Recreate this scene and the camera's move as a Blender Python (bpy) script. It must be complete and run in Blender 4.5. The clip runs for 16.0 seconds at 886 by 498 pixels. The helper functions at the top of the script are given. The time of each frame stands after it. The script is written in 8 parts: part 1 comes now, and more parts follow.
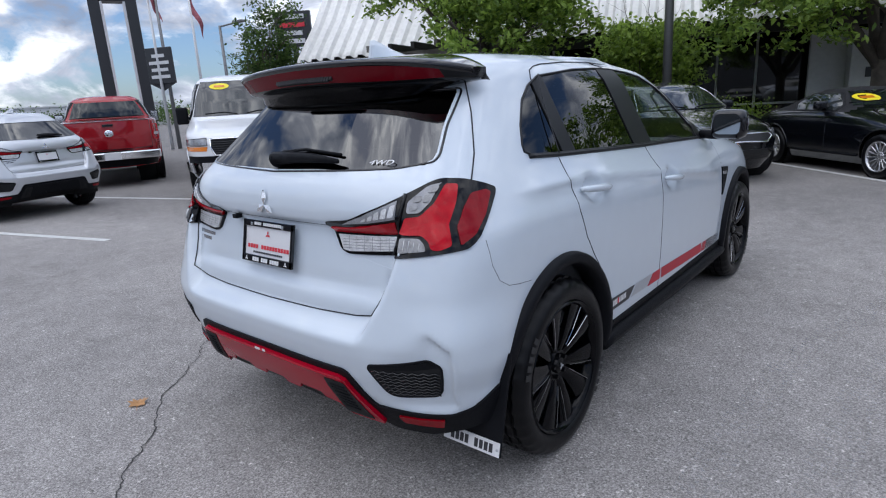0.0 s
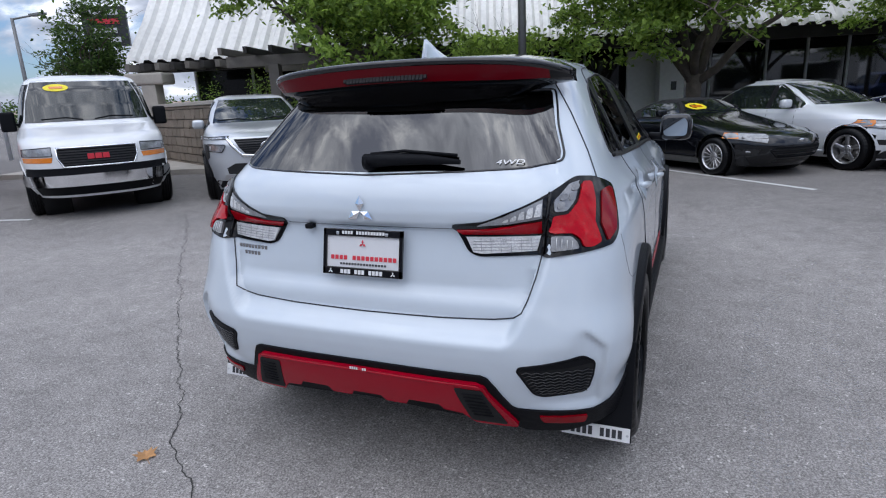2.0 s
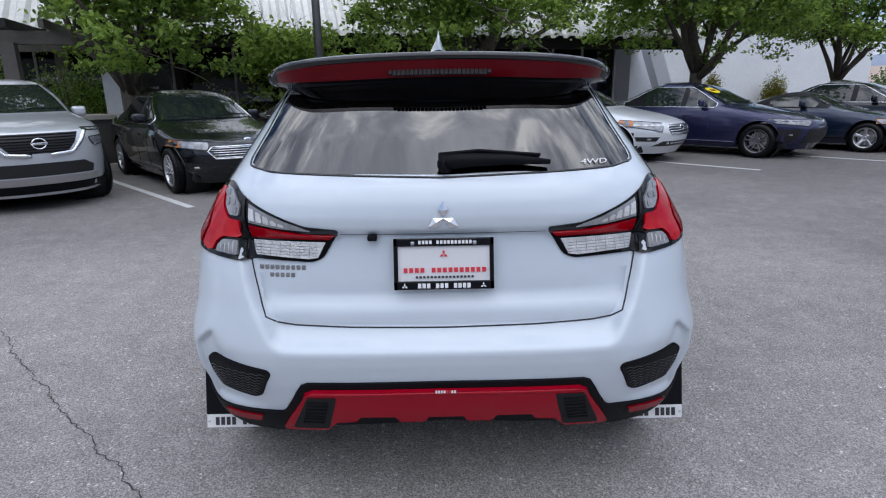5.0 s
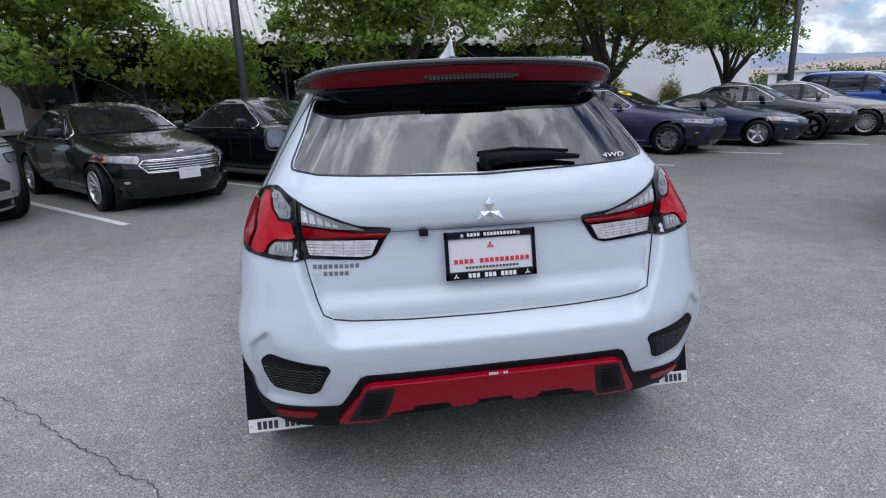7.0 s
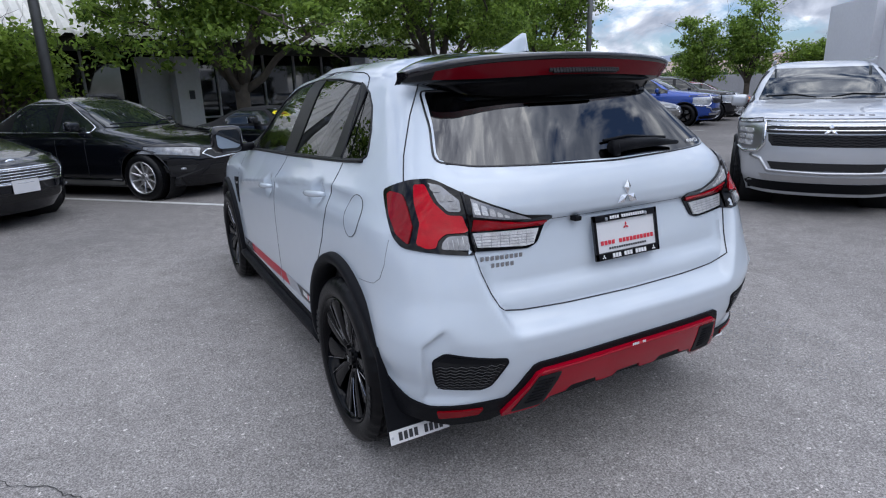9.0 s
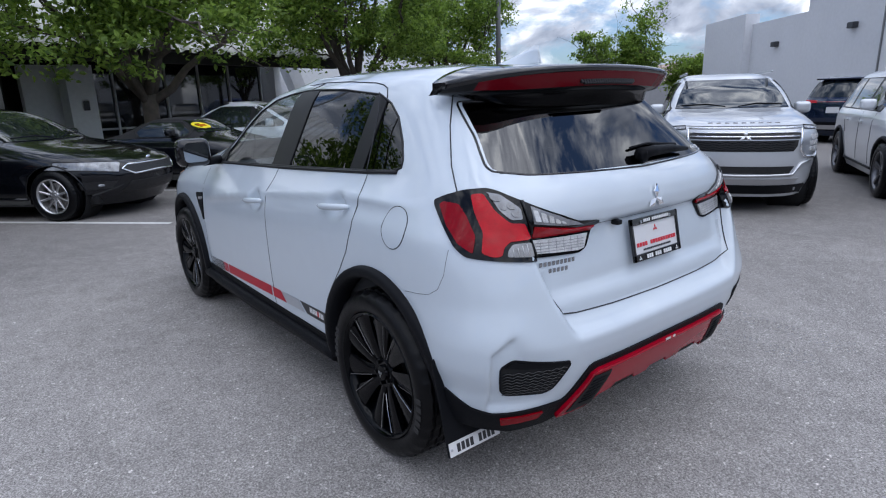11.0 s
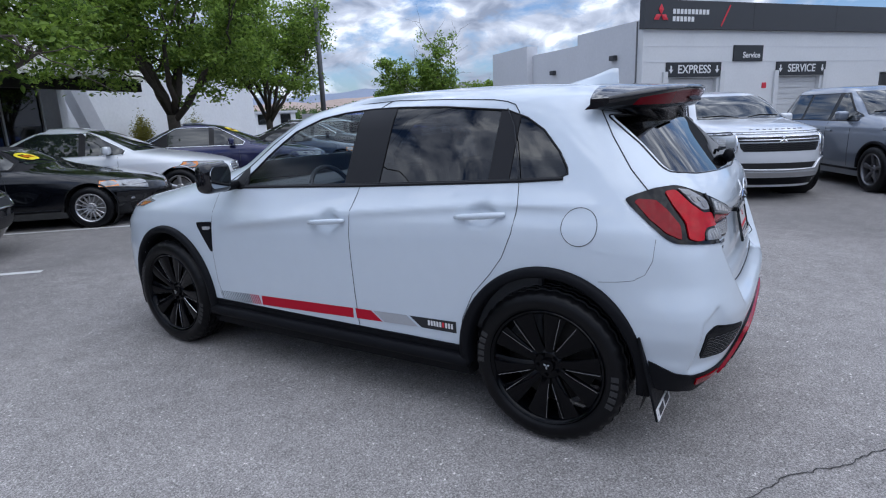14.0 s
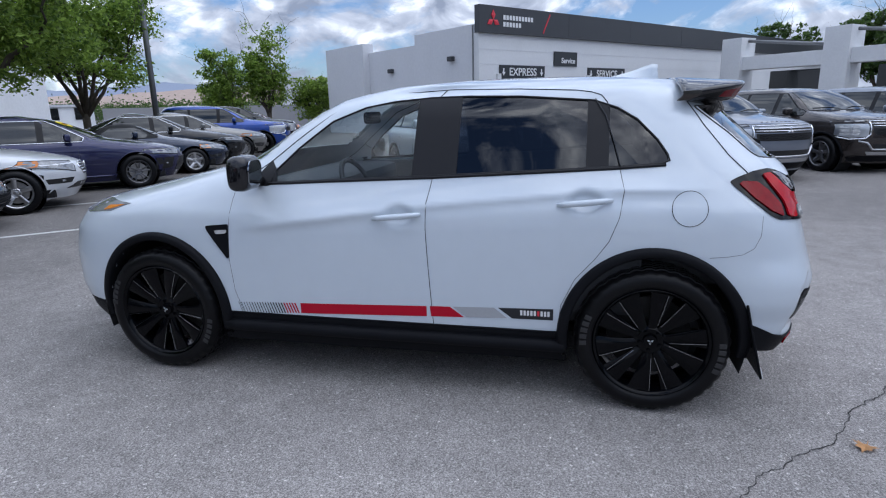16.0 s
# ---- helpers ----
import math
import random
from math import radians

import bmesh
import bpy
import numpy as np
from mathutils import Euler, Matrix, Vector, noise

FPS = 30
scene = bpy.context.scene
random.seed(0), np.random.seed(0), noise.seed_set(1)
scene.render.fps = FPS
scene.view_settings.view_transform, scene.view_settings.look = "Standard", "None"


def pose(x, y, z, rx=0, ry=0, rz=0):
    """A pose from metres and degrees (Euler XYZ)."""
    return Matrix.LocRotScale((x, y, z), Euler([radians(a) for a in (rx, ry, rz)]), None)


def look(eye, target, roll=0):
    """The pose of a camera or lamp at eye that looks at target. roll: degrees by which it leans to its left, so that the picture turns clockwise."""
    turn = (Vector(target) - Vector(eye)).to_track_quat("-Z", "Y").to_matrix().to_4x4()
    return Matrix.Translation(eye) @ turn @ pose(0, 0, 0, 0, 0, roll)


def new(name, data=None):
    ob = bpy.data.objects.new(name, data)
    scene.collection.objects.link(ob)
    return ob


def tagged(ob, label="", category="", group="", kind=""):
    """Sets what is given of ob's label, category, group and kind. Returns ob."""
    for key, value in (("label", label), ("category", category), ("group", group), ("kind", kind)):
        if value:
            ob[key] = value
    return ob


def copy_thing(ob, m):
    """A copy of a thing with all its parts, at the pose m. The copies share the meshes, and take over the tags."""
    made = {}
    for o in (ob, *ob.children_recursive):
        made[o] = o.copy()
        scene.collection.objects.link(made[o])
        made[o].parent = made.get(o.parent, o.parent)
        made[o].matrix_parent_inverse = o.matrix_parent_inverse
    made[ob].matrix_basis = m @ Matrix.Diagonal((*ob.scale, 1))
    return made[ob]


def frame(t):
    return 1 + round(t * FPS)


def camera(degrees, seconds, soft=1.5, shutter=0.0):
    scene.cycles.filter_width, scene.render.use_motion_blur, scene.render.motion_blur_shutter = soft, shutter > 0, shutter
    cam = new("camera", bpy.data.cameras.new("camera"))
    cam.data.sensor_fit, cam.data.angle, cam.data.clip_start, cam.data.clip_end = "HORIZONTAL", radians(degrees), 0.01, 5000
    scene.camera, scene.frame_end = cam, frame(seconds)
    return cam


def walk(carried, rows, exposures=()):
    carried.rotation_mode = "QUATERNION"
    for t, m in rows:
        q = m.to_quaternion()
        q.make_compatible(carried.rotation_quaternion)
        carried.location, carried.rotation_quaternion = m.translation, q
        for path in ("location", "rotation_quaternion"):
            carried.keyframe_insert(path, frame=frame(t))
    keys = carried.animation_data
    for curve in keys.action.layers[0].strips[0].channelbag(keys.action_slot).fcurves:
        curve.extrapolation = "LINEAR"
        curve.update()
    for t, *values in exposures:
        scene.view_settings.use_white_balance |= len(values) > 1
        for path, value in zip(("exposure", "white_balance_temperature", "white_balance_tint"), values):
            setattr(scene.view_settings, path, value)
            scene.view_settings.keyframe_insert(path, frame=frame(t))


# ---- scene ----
cam = camera(75.1, 16.0, 1.15)
PATH = [
    (0, (1.885, -1.883, 1.402), (0.637, -0.401, 0.902), -3.4),
    (0.5, (1.743, -2.063, 1.422), (0.564, -0.528, 0.919), -3.3),
    (1, (1.546, -2.223, 1.426), (0.478, -0.609, 0.923), -3.3),
    (1.5, (1.288, -2.279, 1.42), (0.362, -0.576, 0.929), -3.1),
    (2, (1.031, -2.364, 1.424), (0.269, -0.585, 0.92), -2.8),
    (2.5, (0.786, -2.45, 1.441), (0.193, -0.613, 0.917), -2.7),
    (3, (0.512, -2.422, 1.419), (0.1, -0.534, 0.903), -2.3),
    (3.5, (0.276, -2.393, 1.429), (0.024, -0.482, 0.898), -2.0),
    (4, (0.03, -2.423, 1.438), (-0.099, -0.499, 0.907), -1.5),
    (4.5, (-0.034, -2.425, 1.43), (-0.061, -0.494, 0.912), -1.0),
    (5, (-0.021, -2.423, 1.453), (0.0, -0.497, 0.913), -0.9),
    (5.2, (-0.023, -2.426, 1.447), (0.012, -0.499, 0.913), -0.9),
    (7.3, (-0.616, -2.524, 1.452), (-0.223, -0.634, 0.931), -2.1),
    (7.5, (-0.733, -2.5, 1.46), (-0.274, -0.624, 0.937), -2.2),
    (8, (-1.046, -2.431, 1.464), (-0.422, -0.606, 0.936), -2.0),
    (8.5, (-1.345, -2.332, 1.455), (-0.56, -0.569, 0.93), -1.9),
    (8.7, (-1.444, -2.262, 1.446), (-0.601, -0.527, 0.916), -1.8),
    (10.8, (-1.998, -1.882, 1.457), (-0.822, -0.348, 0.944), -1.4),
    (11, (-2.002, -1.886, 1.46), (-0.812, -0.363, 0.949), -1.6),
    (11.5, (-2.02, -1.884, 1.466), (-0.791, -0.387, 0.965), -1.7),
    (12, (-2.222, -1.787, 1.463), (-0.936, -0.338, 0.969), -1.8),
    (12.5, (-2.512, -1.644, 1.478), (-1.144, -0.267, 0.996), -2.0),
    (13, (-2.707, -1.39, 1.458), (-1.238, -0.115, 0.995), -2.1),
    (13.5, (-2.905, -1.136, 1.463), (-1.332, 0.012, 1.006), -2.1),
    (14, (-3.136, -0.87, 1.47), (-1.476, 0.149, 1.014), -2.2),
    (14.5, (-3.267, -0.567, 1.465), (-1.53, 0.308, 0.999), -2.1),
    (15, (-3.405, -0.279, 1.47), (-1.606, 0.461, 1.004), -1.9),
    (15.5, (-3.55, 0.025, 1.471), (-1.701, 0.629, 1.005), -1.7),
    (16, (-3.576, 0.338, 1.464), (-1.69, 0.801, 0.984), -1.4),
]
walk(cam, [(t, look(eye, target, roll)) for t, eye, target, roll in PATH],
     [(0, 0.0, 6500, 10), (8.5, 0.0, 6500, 10), (12.0, -0.03, 6320, 10), (14.0, -0.05, 6220, 10), (16.0, -0.05, 6200, 10)])

# ---- world, sun and exposure ----
world = bpy.data.worlds.new("sky")
scene.world = world
world.use_nodes = True
wn, wl = world.node_tree.nodes, world.node_tree.links
wn.clear()
w_out = wn.new("ShaderNodeOutputWorld")
w_bg = wn.new("ShaderNodeBackground")
w_sky = wn.new("ShaderNodeTexSky")
w_sky.sky_type = "NISHITA"
w_sky.sun_disc = False
SUN_EL, SUN_AZ = radians(62), radians(192)
w_sky.sun_elevation, w_sky.sun_rotation = SUN_EL, SUN_AZ
w_gain = wn.new("ShaderNodeMix")
w_gain.data_type, w_gain.blend_type = "RGBA", "MULTIPLY"
w_gain.inputs[0].default_value = 1.0
w_gain.inputs[7].default_value = (0.78, 0.95, 1.24, 1)
w_coord = wn.new("ShaderNodeTexCoord")
# clouds flatten towards the horizon
w_map, w_dir, w_high = wn.new("ShaderNodeVectorMath"), wn.new("ShaderNodeSeparateXYZ"), wn.new("ShaderNodeMath")
w_map.operation, w_high.operation = "MULTIPLY", "MAXIMUM"
w_map.inputs[1].default_value, w_high.inputs[1].default_value = (1.0, 1.0, 1.9), 0.0
wl.new(w_coord.outputs["Generated"], w_map.inputs[0])
wl.new(w_coord.outputs["Generated"], w_dir.inputs[0])
wl.new(w_dir.outputs["Z"], w_high.inputs[0])
w_big = wn.new("ShaderNodeTexNoise")
w_big.inputs["Scale"].default_value, w_big.inputs["Detail"].default_value, w_big.inputs["Roughness"].default_value = 5.5, 10, 0.62
w_big.inputs["Distortion"].default_value = 0.35
w_ramp = wn.new("ShaderNodeValToRGB")
w_ramp.color_ramp.elements[0].position, w_ramp.color_ramp.elements[1].position = 0.40, 0.52
w_shade = wn.new("ShaderNodeTexNoise")
w_shade.inputs["Scale"].default_value, w_shade.inputs["Detail"].default_value = 13.0, 8
w_shade.inputs["Distortion"].default_value = 0.5
w_tone = wn.new("ShaderNodeValToRGB")
w_tone.color_ramp.elements[0].position, w_tone.color_ramp.elements[1].position = 0.34, 0.68
w_tone.color_ramp.elements[0].color = (3.0, 3.5, 4.7, 1)
w_tone.color_ramp.elements[1].color = (13.0, 13.5, 14.4, 1)
w_half = w_tone.color_ramp.elements.new(0.53)
w_half.color = (6.2, 6.8, 8.2, 1)
w_mix = wn.new("ShaderNodeMix")
w_mix.data_type = "RGBA"
wl.new(w_map.outputs["Vector"], w_big.inputs["Vector"])
wl.new(w_map.outputs["Vector"], w_shade.inputs["Vector"])
wl.new(w_big.outputs["Fac"], w_ramp.inputs["Fac"])
wl.new(w_shade.outputs["Fac"], w_tone.inputs["Fac"])
wl.new(w_sky.outputs["Color"], w_gain.inputs[6])
wl.new(w_ramp.outputs["Color"], w_mix.inputs[0])
wl.new(w_gain.outputs[2], w_mix.inputs[6])
# clouds are brighter overhead than near the horizon
w_pow, w_lift, w_bright = wn.new("ShaderNodeMath"), wn.new("ShaderNodeMath"), wn.new("ShaderNodeMix")
w_pow.operation, w_lift.operation = "POWER", "MULTIPLY_ADD"
w_pow.use_clamp = True
w_pow.inputs[1].default_value, w_lift.inputs[1].default_value, w_lift.inputs[2].default_value = 1.5, 1.5, 0.9
w_bright.data_type, w_bright.blend_type = "RGBA", "MULTIPLY"
w_bright.inputs[0].default_value = 1.0
wl.new(w_high.outputs[0], w_pow.inputs[0])
wl.new(w_pow.outputs[0], w_lift.inputs[0])
wl.new(w_tone.outputs["Color"], w_bright.inputs[6])
wl.new(w_lift.outputs[0], w_bright.inputs[7])
wl.new(w_bright.outputs[2], w_mix.inputs[7])
wl.new(w_mix.outputs[2], w_bg.inputs["Color"])
w_bg.inputs["Strength"].default_value = 0.111
wl.new(w_bg.outputs["Background"], w_out.inputs["Surface"])

sun = new("sun", bpy.data.lights.new("sun", "SUN"))
sun.data.energy, sun.data.angle, sun.data.color = 0.85, radians(80), (1.0, 0.96, 0.9)
sun.matrix_basis = look((40 * math.sin(SUN_AZ) * math.cos(SUN_EL), 40 * math.cos(SUN_AZ) * math.cos(SUN_EL), 40 * math.sin(SUN_EL)), (0, 0, 0))


# ---- materials ----
def shader(name, color, rough=0.5, metal=0.0, coat=0.0, vary=0.08, scale=6.0, bump=0.0, bump_scale=60.0, piece=0.0, spec=0.5, alpha=1.0):
    """A principled surface with large and fine variation of its colour and a fine relief."""
    m = bpy.data.materials.new(name)
    m.use_nodes = True
    n, l = m.node_tree.nodes, m.node_tree.links
    p = n["Principled BSDF"]
    p.inputs["Roughness"].default_value, p.inputs["Metallic"].default_value = rough, metal
    p.inputs["Coat Weight"].default_value, p.inputs["Coat Roughness"].default_value = coat, 0.03
    p.inputs["Specular IOR Level"].default_value = spec
    tc = n.new("ShaderNodeTexCoord")
    a, b = n.new("ShaderNodeTexNoise"), n.new("ShaderNodeTexNoise")
    a.inputs["Scale"].default_value, a.inputs["Detail"].default_value = scale, 6
    b.inputs["Scale"].default_value, b.inputs["Detail"].default_value = scale * 14, 4
    l.new(tc.outputs["Object"], a.inputs["Vector"])
    l.new(tc.outputs["Object"], b.inputs["Vector"])
    add = n.new("ShaderNodeMath")
    add.operation = "ADD"
    l.new(a.outputs["Fac"], add.inputs[0])
    l.new(b.outputs["Fac"], add.inputs[1])
    last = add.outputs[0]
    if piece:
        info = n.new("ShaderNodeObjectInfo")
        geo = n.new("ShaderNodeNewGeometry")
        pick = n.new("ShaderNodeMath")
        pick.operation = "ADD"
        l.new(info.outputs["Random"], pick.inputs[0])
        l.new(geo.outputs["Random Per Island"], pick.inputs[1])
        wide = n.new("ShaderNodeMath")
        wide.operation = "MULTIPLY_ADD"
        wide.inputs[1].default_value = piece
        l.new(pick.outputs[0], wide.inputs[0])
        l.new(last, wide.inputs[2])
        last = wide.outputs[0]
    span = n.new("ShaderNodeMapRange")
    span.inputs["From Min"].default_value, span.inputs["From Max"].default_value = 0.6, 1.4 + 2 * piece
    span.inputs["To Min"].default_value, span.inputs["To Max"].default_value = 1 - vary, 1 + vary
    l.new(last, span.inputs["Value"])
    mul = n.new("ShaderNodeMix")
    mul.data_type, mul.blend_type = "RGBA", "MULTIPLY"
    mul.inputs[0].default_value = 1.0
    mul.inputs[6].default_value = (*color, 1)
    l.new(span.outputs["Result"], mul.inputs[7])
    l.new(mul.outputs[2], p.inputs["Base Color"])
    if bump:
        bn, bt = n.new("ShaderNodeBump"), n.new("ShaderNodeTexNoise")
        bt.inputs["Scale"].default_value, bt.inputs["Detail"].default_value = bump_scale, 5
        bn.inputs["Strength"].default_value, bn.inputs["Distance"].default_value = bump, 0.01
        l.new(tc.outputs["Object"], bt.inputs["Vector"])
        l.new(bt.outputs["Fac"], bn.inputs["Height"])
        l.new(bn.outputs["Normal"], p.inputs["Normal"])
    return m


def glass(name, tint, rough=0.0, face=0.08):
    """Tinted pane: what is behind shows through the tint, and the sky mirrors on it by Fresnel."""
    m = bpy.data.materials.new(name)
    m.use_nodes = True
    n, l = m.node_tree.nodes, m.node_tree.links
    n.clear()
    out, mix = n.new("ShaderNodeOutputMaterial"), n.new("ShaderNodeMixShader")
    tr, gl, fr = n.new("ShaderNodeBsdfTransparent"), n.new("ShaderNodeBsdfGlossy"), n.new("ShaderNodeLayerWeight")
    five, schlick = n.new("ShaderNodeMath"), n.new("ShaderNodeMath")
    tr.inputs["Color"].default_value = (*tint, 1)
    gl.inputs["Roughness"].default_value = rough
    gl.inputs["Color"].default_value = (1, 1, 1, 1)
    # both faces of the pane mirror: a little head-on, more at a glance
    five.operation, schlick.operation = "POWER", "MULTIPLY_ADD"
    five.inputs[1].default_value, schlick.inputs[1].default_value, schlick.inputs[2].default_value = 5.0, 0.9, face
    l.new(fr.outputs["Facing"], five.inputs[0])
    l.new(five.outputs[0], schlick.inputs[0])
    l.new(schlick.outputs[0], mix.inputs["Fac"])
    l.new(tr.outputs["BSDF"], mix.inputs[1])
    l.new(gl.outputs["BSDF"], mix.inputs[2])
    l.new(mix.outputs["Shader"], out.inputs["Surface"])
    return m


def paint(name, color, metal=0.0, rough=0.35):
    return shader(name, color, rough, metal, coat=1.0, vary=0.02, scale=0.8, spec=0.5 if max(color) > 0.3 else 0.12)


WHITE = paint("pearl_white_paint", (0.575, 0.635, 0.695))
RED_GLOSS = shader("red_gloss_paint", (0.33, 0.001, 0.014), 0.2, spec=0.15, coat=0.25, vary=0.03, scale=2)
BLACK_GLOSS = paint("gloss_black", (0.006, 0.006, 0.008), 0.0, 0.12)
BLACK_RIM = shader("gloss_black_rim", (0.0012, 0.0015, 0.0024), 0.12, coat=0.12, vary=0.05, spec=0.1)
PLASTIC = shader("black_grained_plastic", (0.007, 0.0075, 0.0095), 0.5, spec=0.10, vary=0.12, bump=0.15, bump_scale=400)
PILLAR = shader("satin_black_pillar_film", (0.010, 0.010, 0.012), 0.36, vary=0.1, scale=20, spec=0.25)
RUBBER = shader("tyre_rubber", (0.0035, 0.0036, 0.0045), 0.36, vary=0.3, scale=9, bump=0.1, bump_scale=180, spec=0.2)
SEAM = shader("dark_joint", (0.02, 0.022, 0.028), 0.7)
DARK = shader("dark_void", (0.006, 0.006, 0.007), 0.85)
LENS_GREY = shader("grey_lamp_reflector", (0.22, 0.22, 0.225), 0.2, 0.1, coat=0.5, vary=0.6, scale=40)
CHROME_DARK = shader("dark_mirror_chrome", (0.42, 0.43, 0.45), 0.06, 1.0, vary=0.05)
MIRROR = shader("mirror_silvering", (0.34, 0.37, 0.40), 0.02, 1.0, vary=0.0)
CHROME = shader("chrome", (0.82, 0.83, 0.85), 0.08, 1.0, vary=0.02)
SILVER_TRIM = shader("satin_silver", (0.55, 0.56, 0.58), 0.3, 1.0, vary=0.05)
BLACK_DISC = shader("dark_brake_disc", (0.03, 0.03, 0.03), 0.4, 0.6, vary=0.3, scale=30)
DISC = shader("brake_disc_steel", (0.35, 0.34, 0.33), 0.35, 1.0, vary=0.15, scale=30)
TINT = glass("privacy_glass", (0.035, 0.041, 0.052), face=0.055)
CLEAR = glass("clear_green_glass", (0.78, 0.84, 0.845), face=0.032)
REARGLASS = glass("dark_rear_glass", (0.006, 0.007, 0.009), face=0.105)
LENS_RED = shader("red_lamp_lens", (0.42, 0.0005, 0.008), 0.16, spec=0.12, coat=0.3, vary=0.3, scale=24)
LAMP_BLACK = shader("gloss_black_lamp_housing", (0.004, 0.004, 0.005), 0.12, spec=0.15, coat=0.3, vary=0.05)
LENS_DARK = shader("dark_red_lamp_lens", (0.22, 0.001, 0.006), 0.16, spec=0.12, coat=0.25, vary=0.25, scale=40)
LENS_DEEP = shader("deep_red_lamp_lens", (0.095, 0.002, 0.005), 0.12, coat=1.0, vary=0.1, scale=30)
SPOILER_RED = shader("dark_red_spoiler_face", (0.135, 0.001, 0.006), 0.2, spec=0.12, coat=0.12, vary=0.1, scale=20)
SATIN_BLACK = shader("satin_black", (0.006, 0.006, 0.007), 0.45, spec=0.2, vary=0.1)
LENS_CLEAR = shader("clear_ribbed_lamp_lens", (0.62, 0.62, 0.62), 0.18, 0.25, coat=1.0, vary=0.4, scale=26, bump=0.5, bump_scale=120)
BRAKE_SMOKE = shader("dark_smoked_lens", (0.022, 0.020, 0.022), 0.4, spec=0.15, vary=0.5, scale=60)
LENS_SMOKE = shader("smoked_lamp_lens", (0.24, 0.245, 0.26), 0.15, 0.1, coat=0.7, vary=0.4, scale=22)
AMBER = shader("amber_lens", (0.75, 0.22, 0.02), 0.2, coat=1.0, vary=0.12, scale=30)
INTERIOR = shader("dark_grey_interior", (0.05, 0.053, 0.058), 0.7, vary=0.15, bump=0.1)
SEAT_CLOTH = shader("charcoal_seat_cloth", (0.055, 0.058, 0.064), 0.9, vary=0.2, scale=40)
HEADLINER = shader("pale_grey_headliner", (0.5, 0.5, 0.48), 0.9, vary=0.05)
DECAL_RED = shader("red_vinyl", (0.44, 0.004, 0.022), 0.3, spec=0.2, vary=0.03)
DECAL_GREY = shader("silver_grey_vinyl", (0.38, 0.39, 0.41), 0.35, vary=0.05)
DECAL_BLACK = shader("black_vinyl", (0.012, 0.014, 0.018), 0.3, vary=0.05)
PRINT_WHITE = shader("white_print", (0.75, 0.75, 0.75), 0.4, vary=0.03)
PRINT_RED = shader("red_print", (0.62, 0.03, 0.05), 0.45, vary=0.03)
PRINT_DARK = shader("dark_print", (0.03, 0.03, 0.035), 0.5, vary=0.03)
PLATE_WHITE = shader("white_plate_card", (0.68, 0.68, 0.69), 0.35, vary=0.02, coat=0.3)
GREY_RUBBER = shader("scuffed_sidewall", (0.022, 0.022, 0.023), 0.6, vary=0.3, scale=20)
STICKER = shader("yellow_windscreen_sticker", (0.85, 0.70, 0.02), 0.5, vary=0.04)
CARDARK = shader("dark_car_glass", (0.012, 0.016, 0.017), 0.03, spec=0.5, coat=0.4, vary=0.5, scale=3)


# ---- helpers of this scene ----
def part(name, bm, material, parent, label="", smooth=True):
    """One mesh under a thing or a part."""
    me = bpy.data.meshes.new(name)
    bm.to_mesh(me)
    bm.free()
    return mesh_part(name, me, material, parent, label, smooth)


def mesh_part(name, me, material, parent, label="", smooth=True):
    for m in material if isinstance(material, (list, tuple)) else (material,):
        me.materials.append(m)
    if smooth:
        me.shade_smooth()
    ob = new(name, me)
    if parent:
        ob.parent = parent
    return tagged(ob, label)


def empty(name, m=None, **tags):
    ob = new(name)
    ob.empty_display_size = 0.2
    if m:
        ob.matrix_basis = m
    return tagged(ob, **tags)


def box(bm, size, at=(0, 0, 0), bevel=0.0, turn=None, seg=2):
    """A bevelled box, added to bm."""
    made = bmesh.ops.create_cube(bm, size=1.0)["verts"]
    bmesh.ops.scale(bm, vec=size, verts=made)
    if bevel:
        edges = list({e for v in made for e in v.link_edges})
        r = bmesh.ops.bevel(bm, geom=edges, offset=bevel, segments=seg, affect="EDGES", profile=0.6)
        made = list({v for f in r["faces"] for v in f.verts} | {v for v in made if v.is_valid})
    if turn:
        bmesh.ops.rotate(bm, verts=made, cent=(0, 0, 0), matrix=Euler([radians(a) for a in turn]).to_matrix())
    bmesh.ops.translate(bm, vec=at, verts=made)
    return bm


def boxed(name, size, at, material, parent, bevel=0.01, turn=None, label=""):
    return part(name, box(bmesh.new(), size, at, bevel, turn), material, parent, label, smooth=False)


def tube(bm, points, radius, sides=6, caps=True):
    """A tube along points; radius a number or one for each point."""
    pts = [Vector(p) for p in points]
    rad = radius if isinstance(radius, (list, tuple)) else [radius] * len(pts)
    rings, prev = [], None
    for i, p in enumerate(pts):
        d = (pts[min(i + 1, len(pts) - 1)] - pts[max(i - 1, 0)]).normalized()
        a = prev - d * prev.dot(d) if prev else d.orthogonal()
        a.normalize()
        prev, b = a, d.cross(a)
        rings.append([bm.verts.new(p + rad[i] * (a * math.cos(k * math.tau / sides) + b * math.sin(k * math.tau / sides))) for k in range(sides)])
    for r, s in zip(rings, rings[1:]):
        for k in range(sides):
            bm.faces.new((r[k], r[(k + 1) % sides], s[(k + 1) % sides], s[k]))
    if caps:
        bm.faces.new(rings[0][::-1])
        bm.faces.new(rings[-1])
    return bm


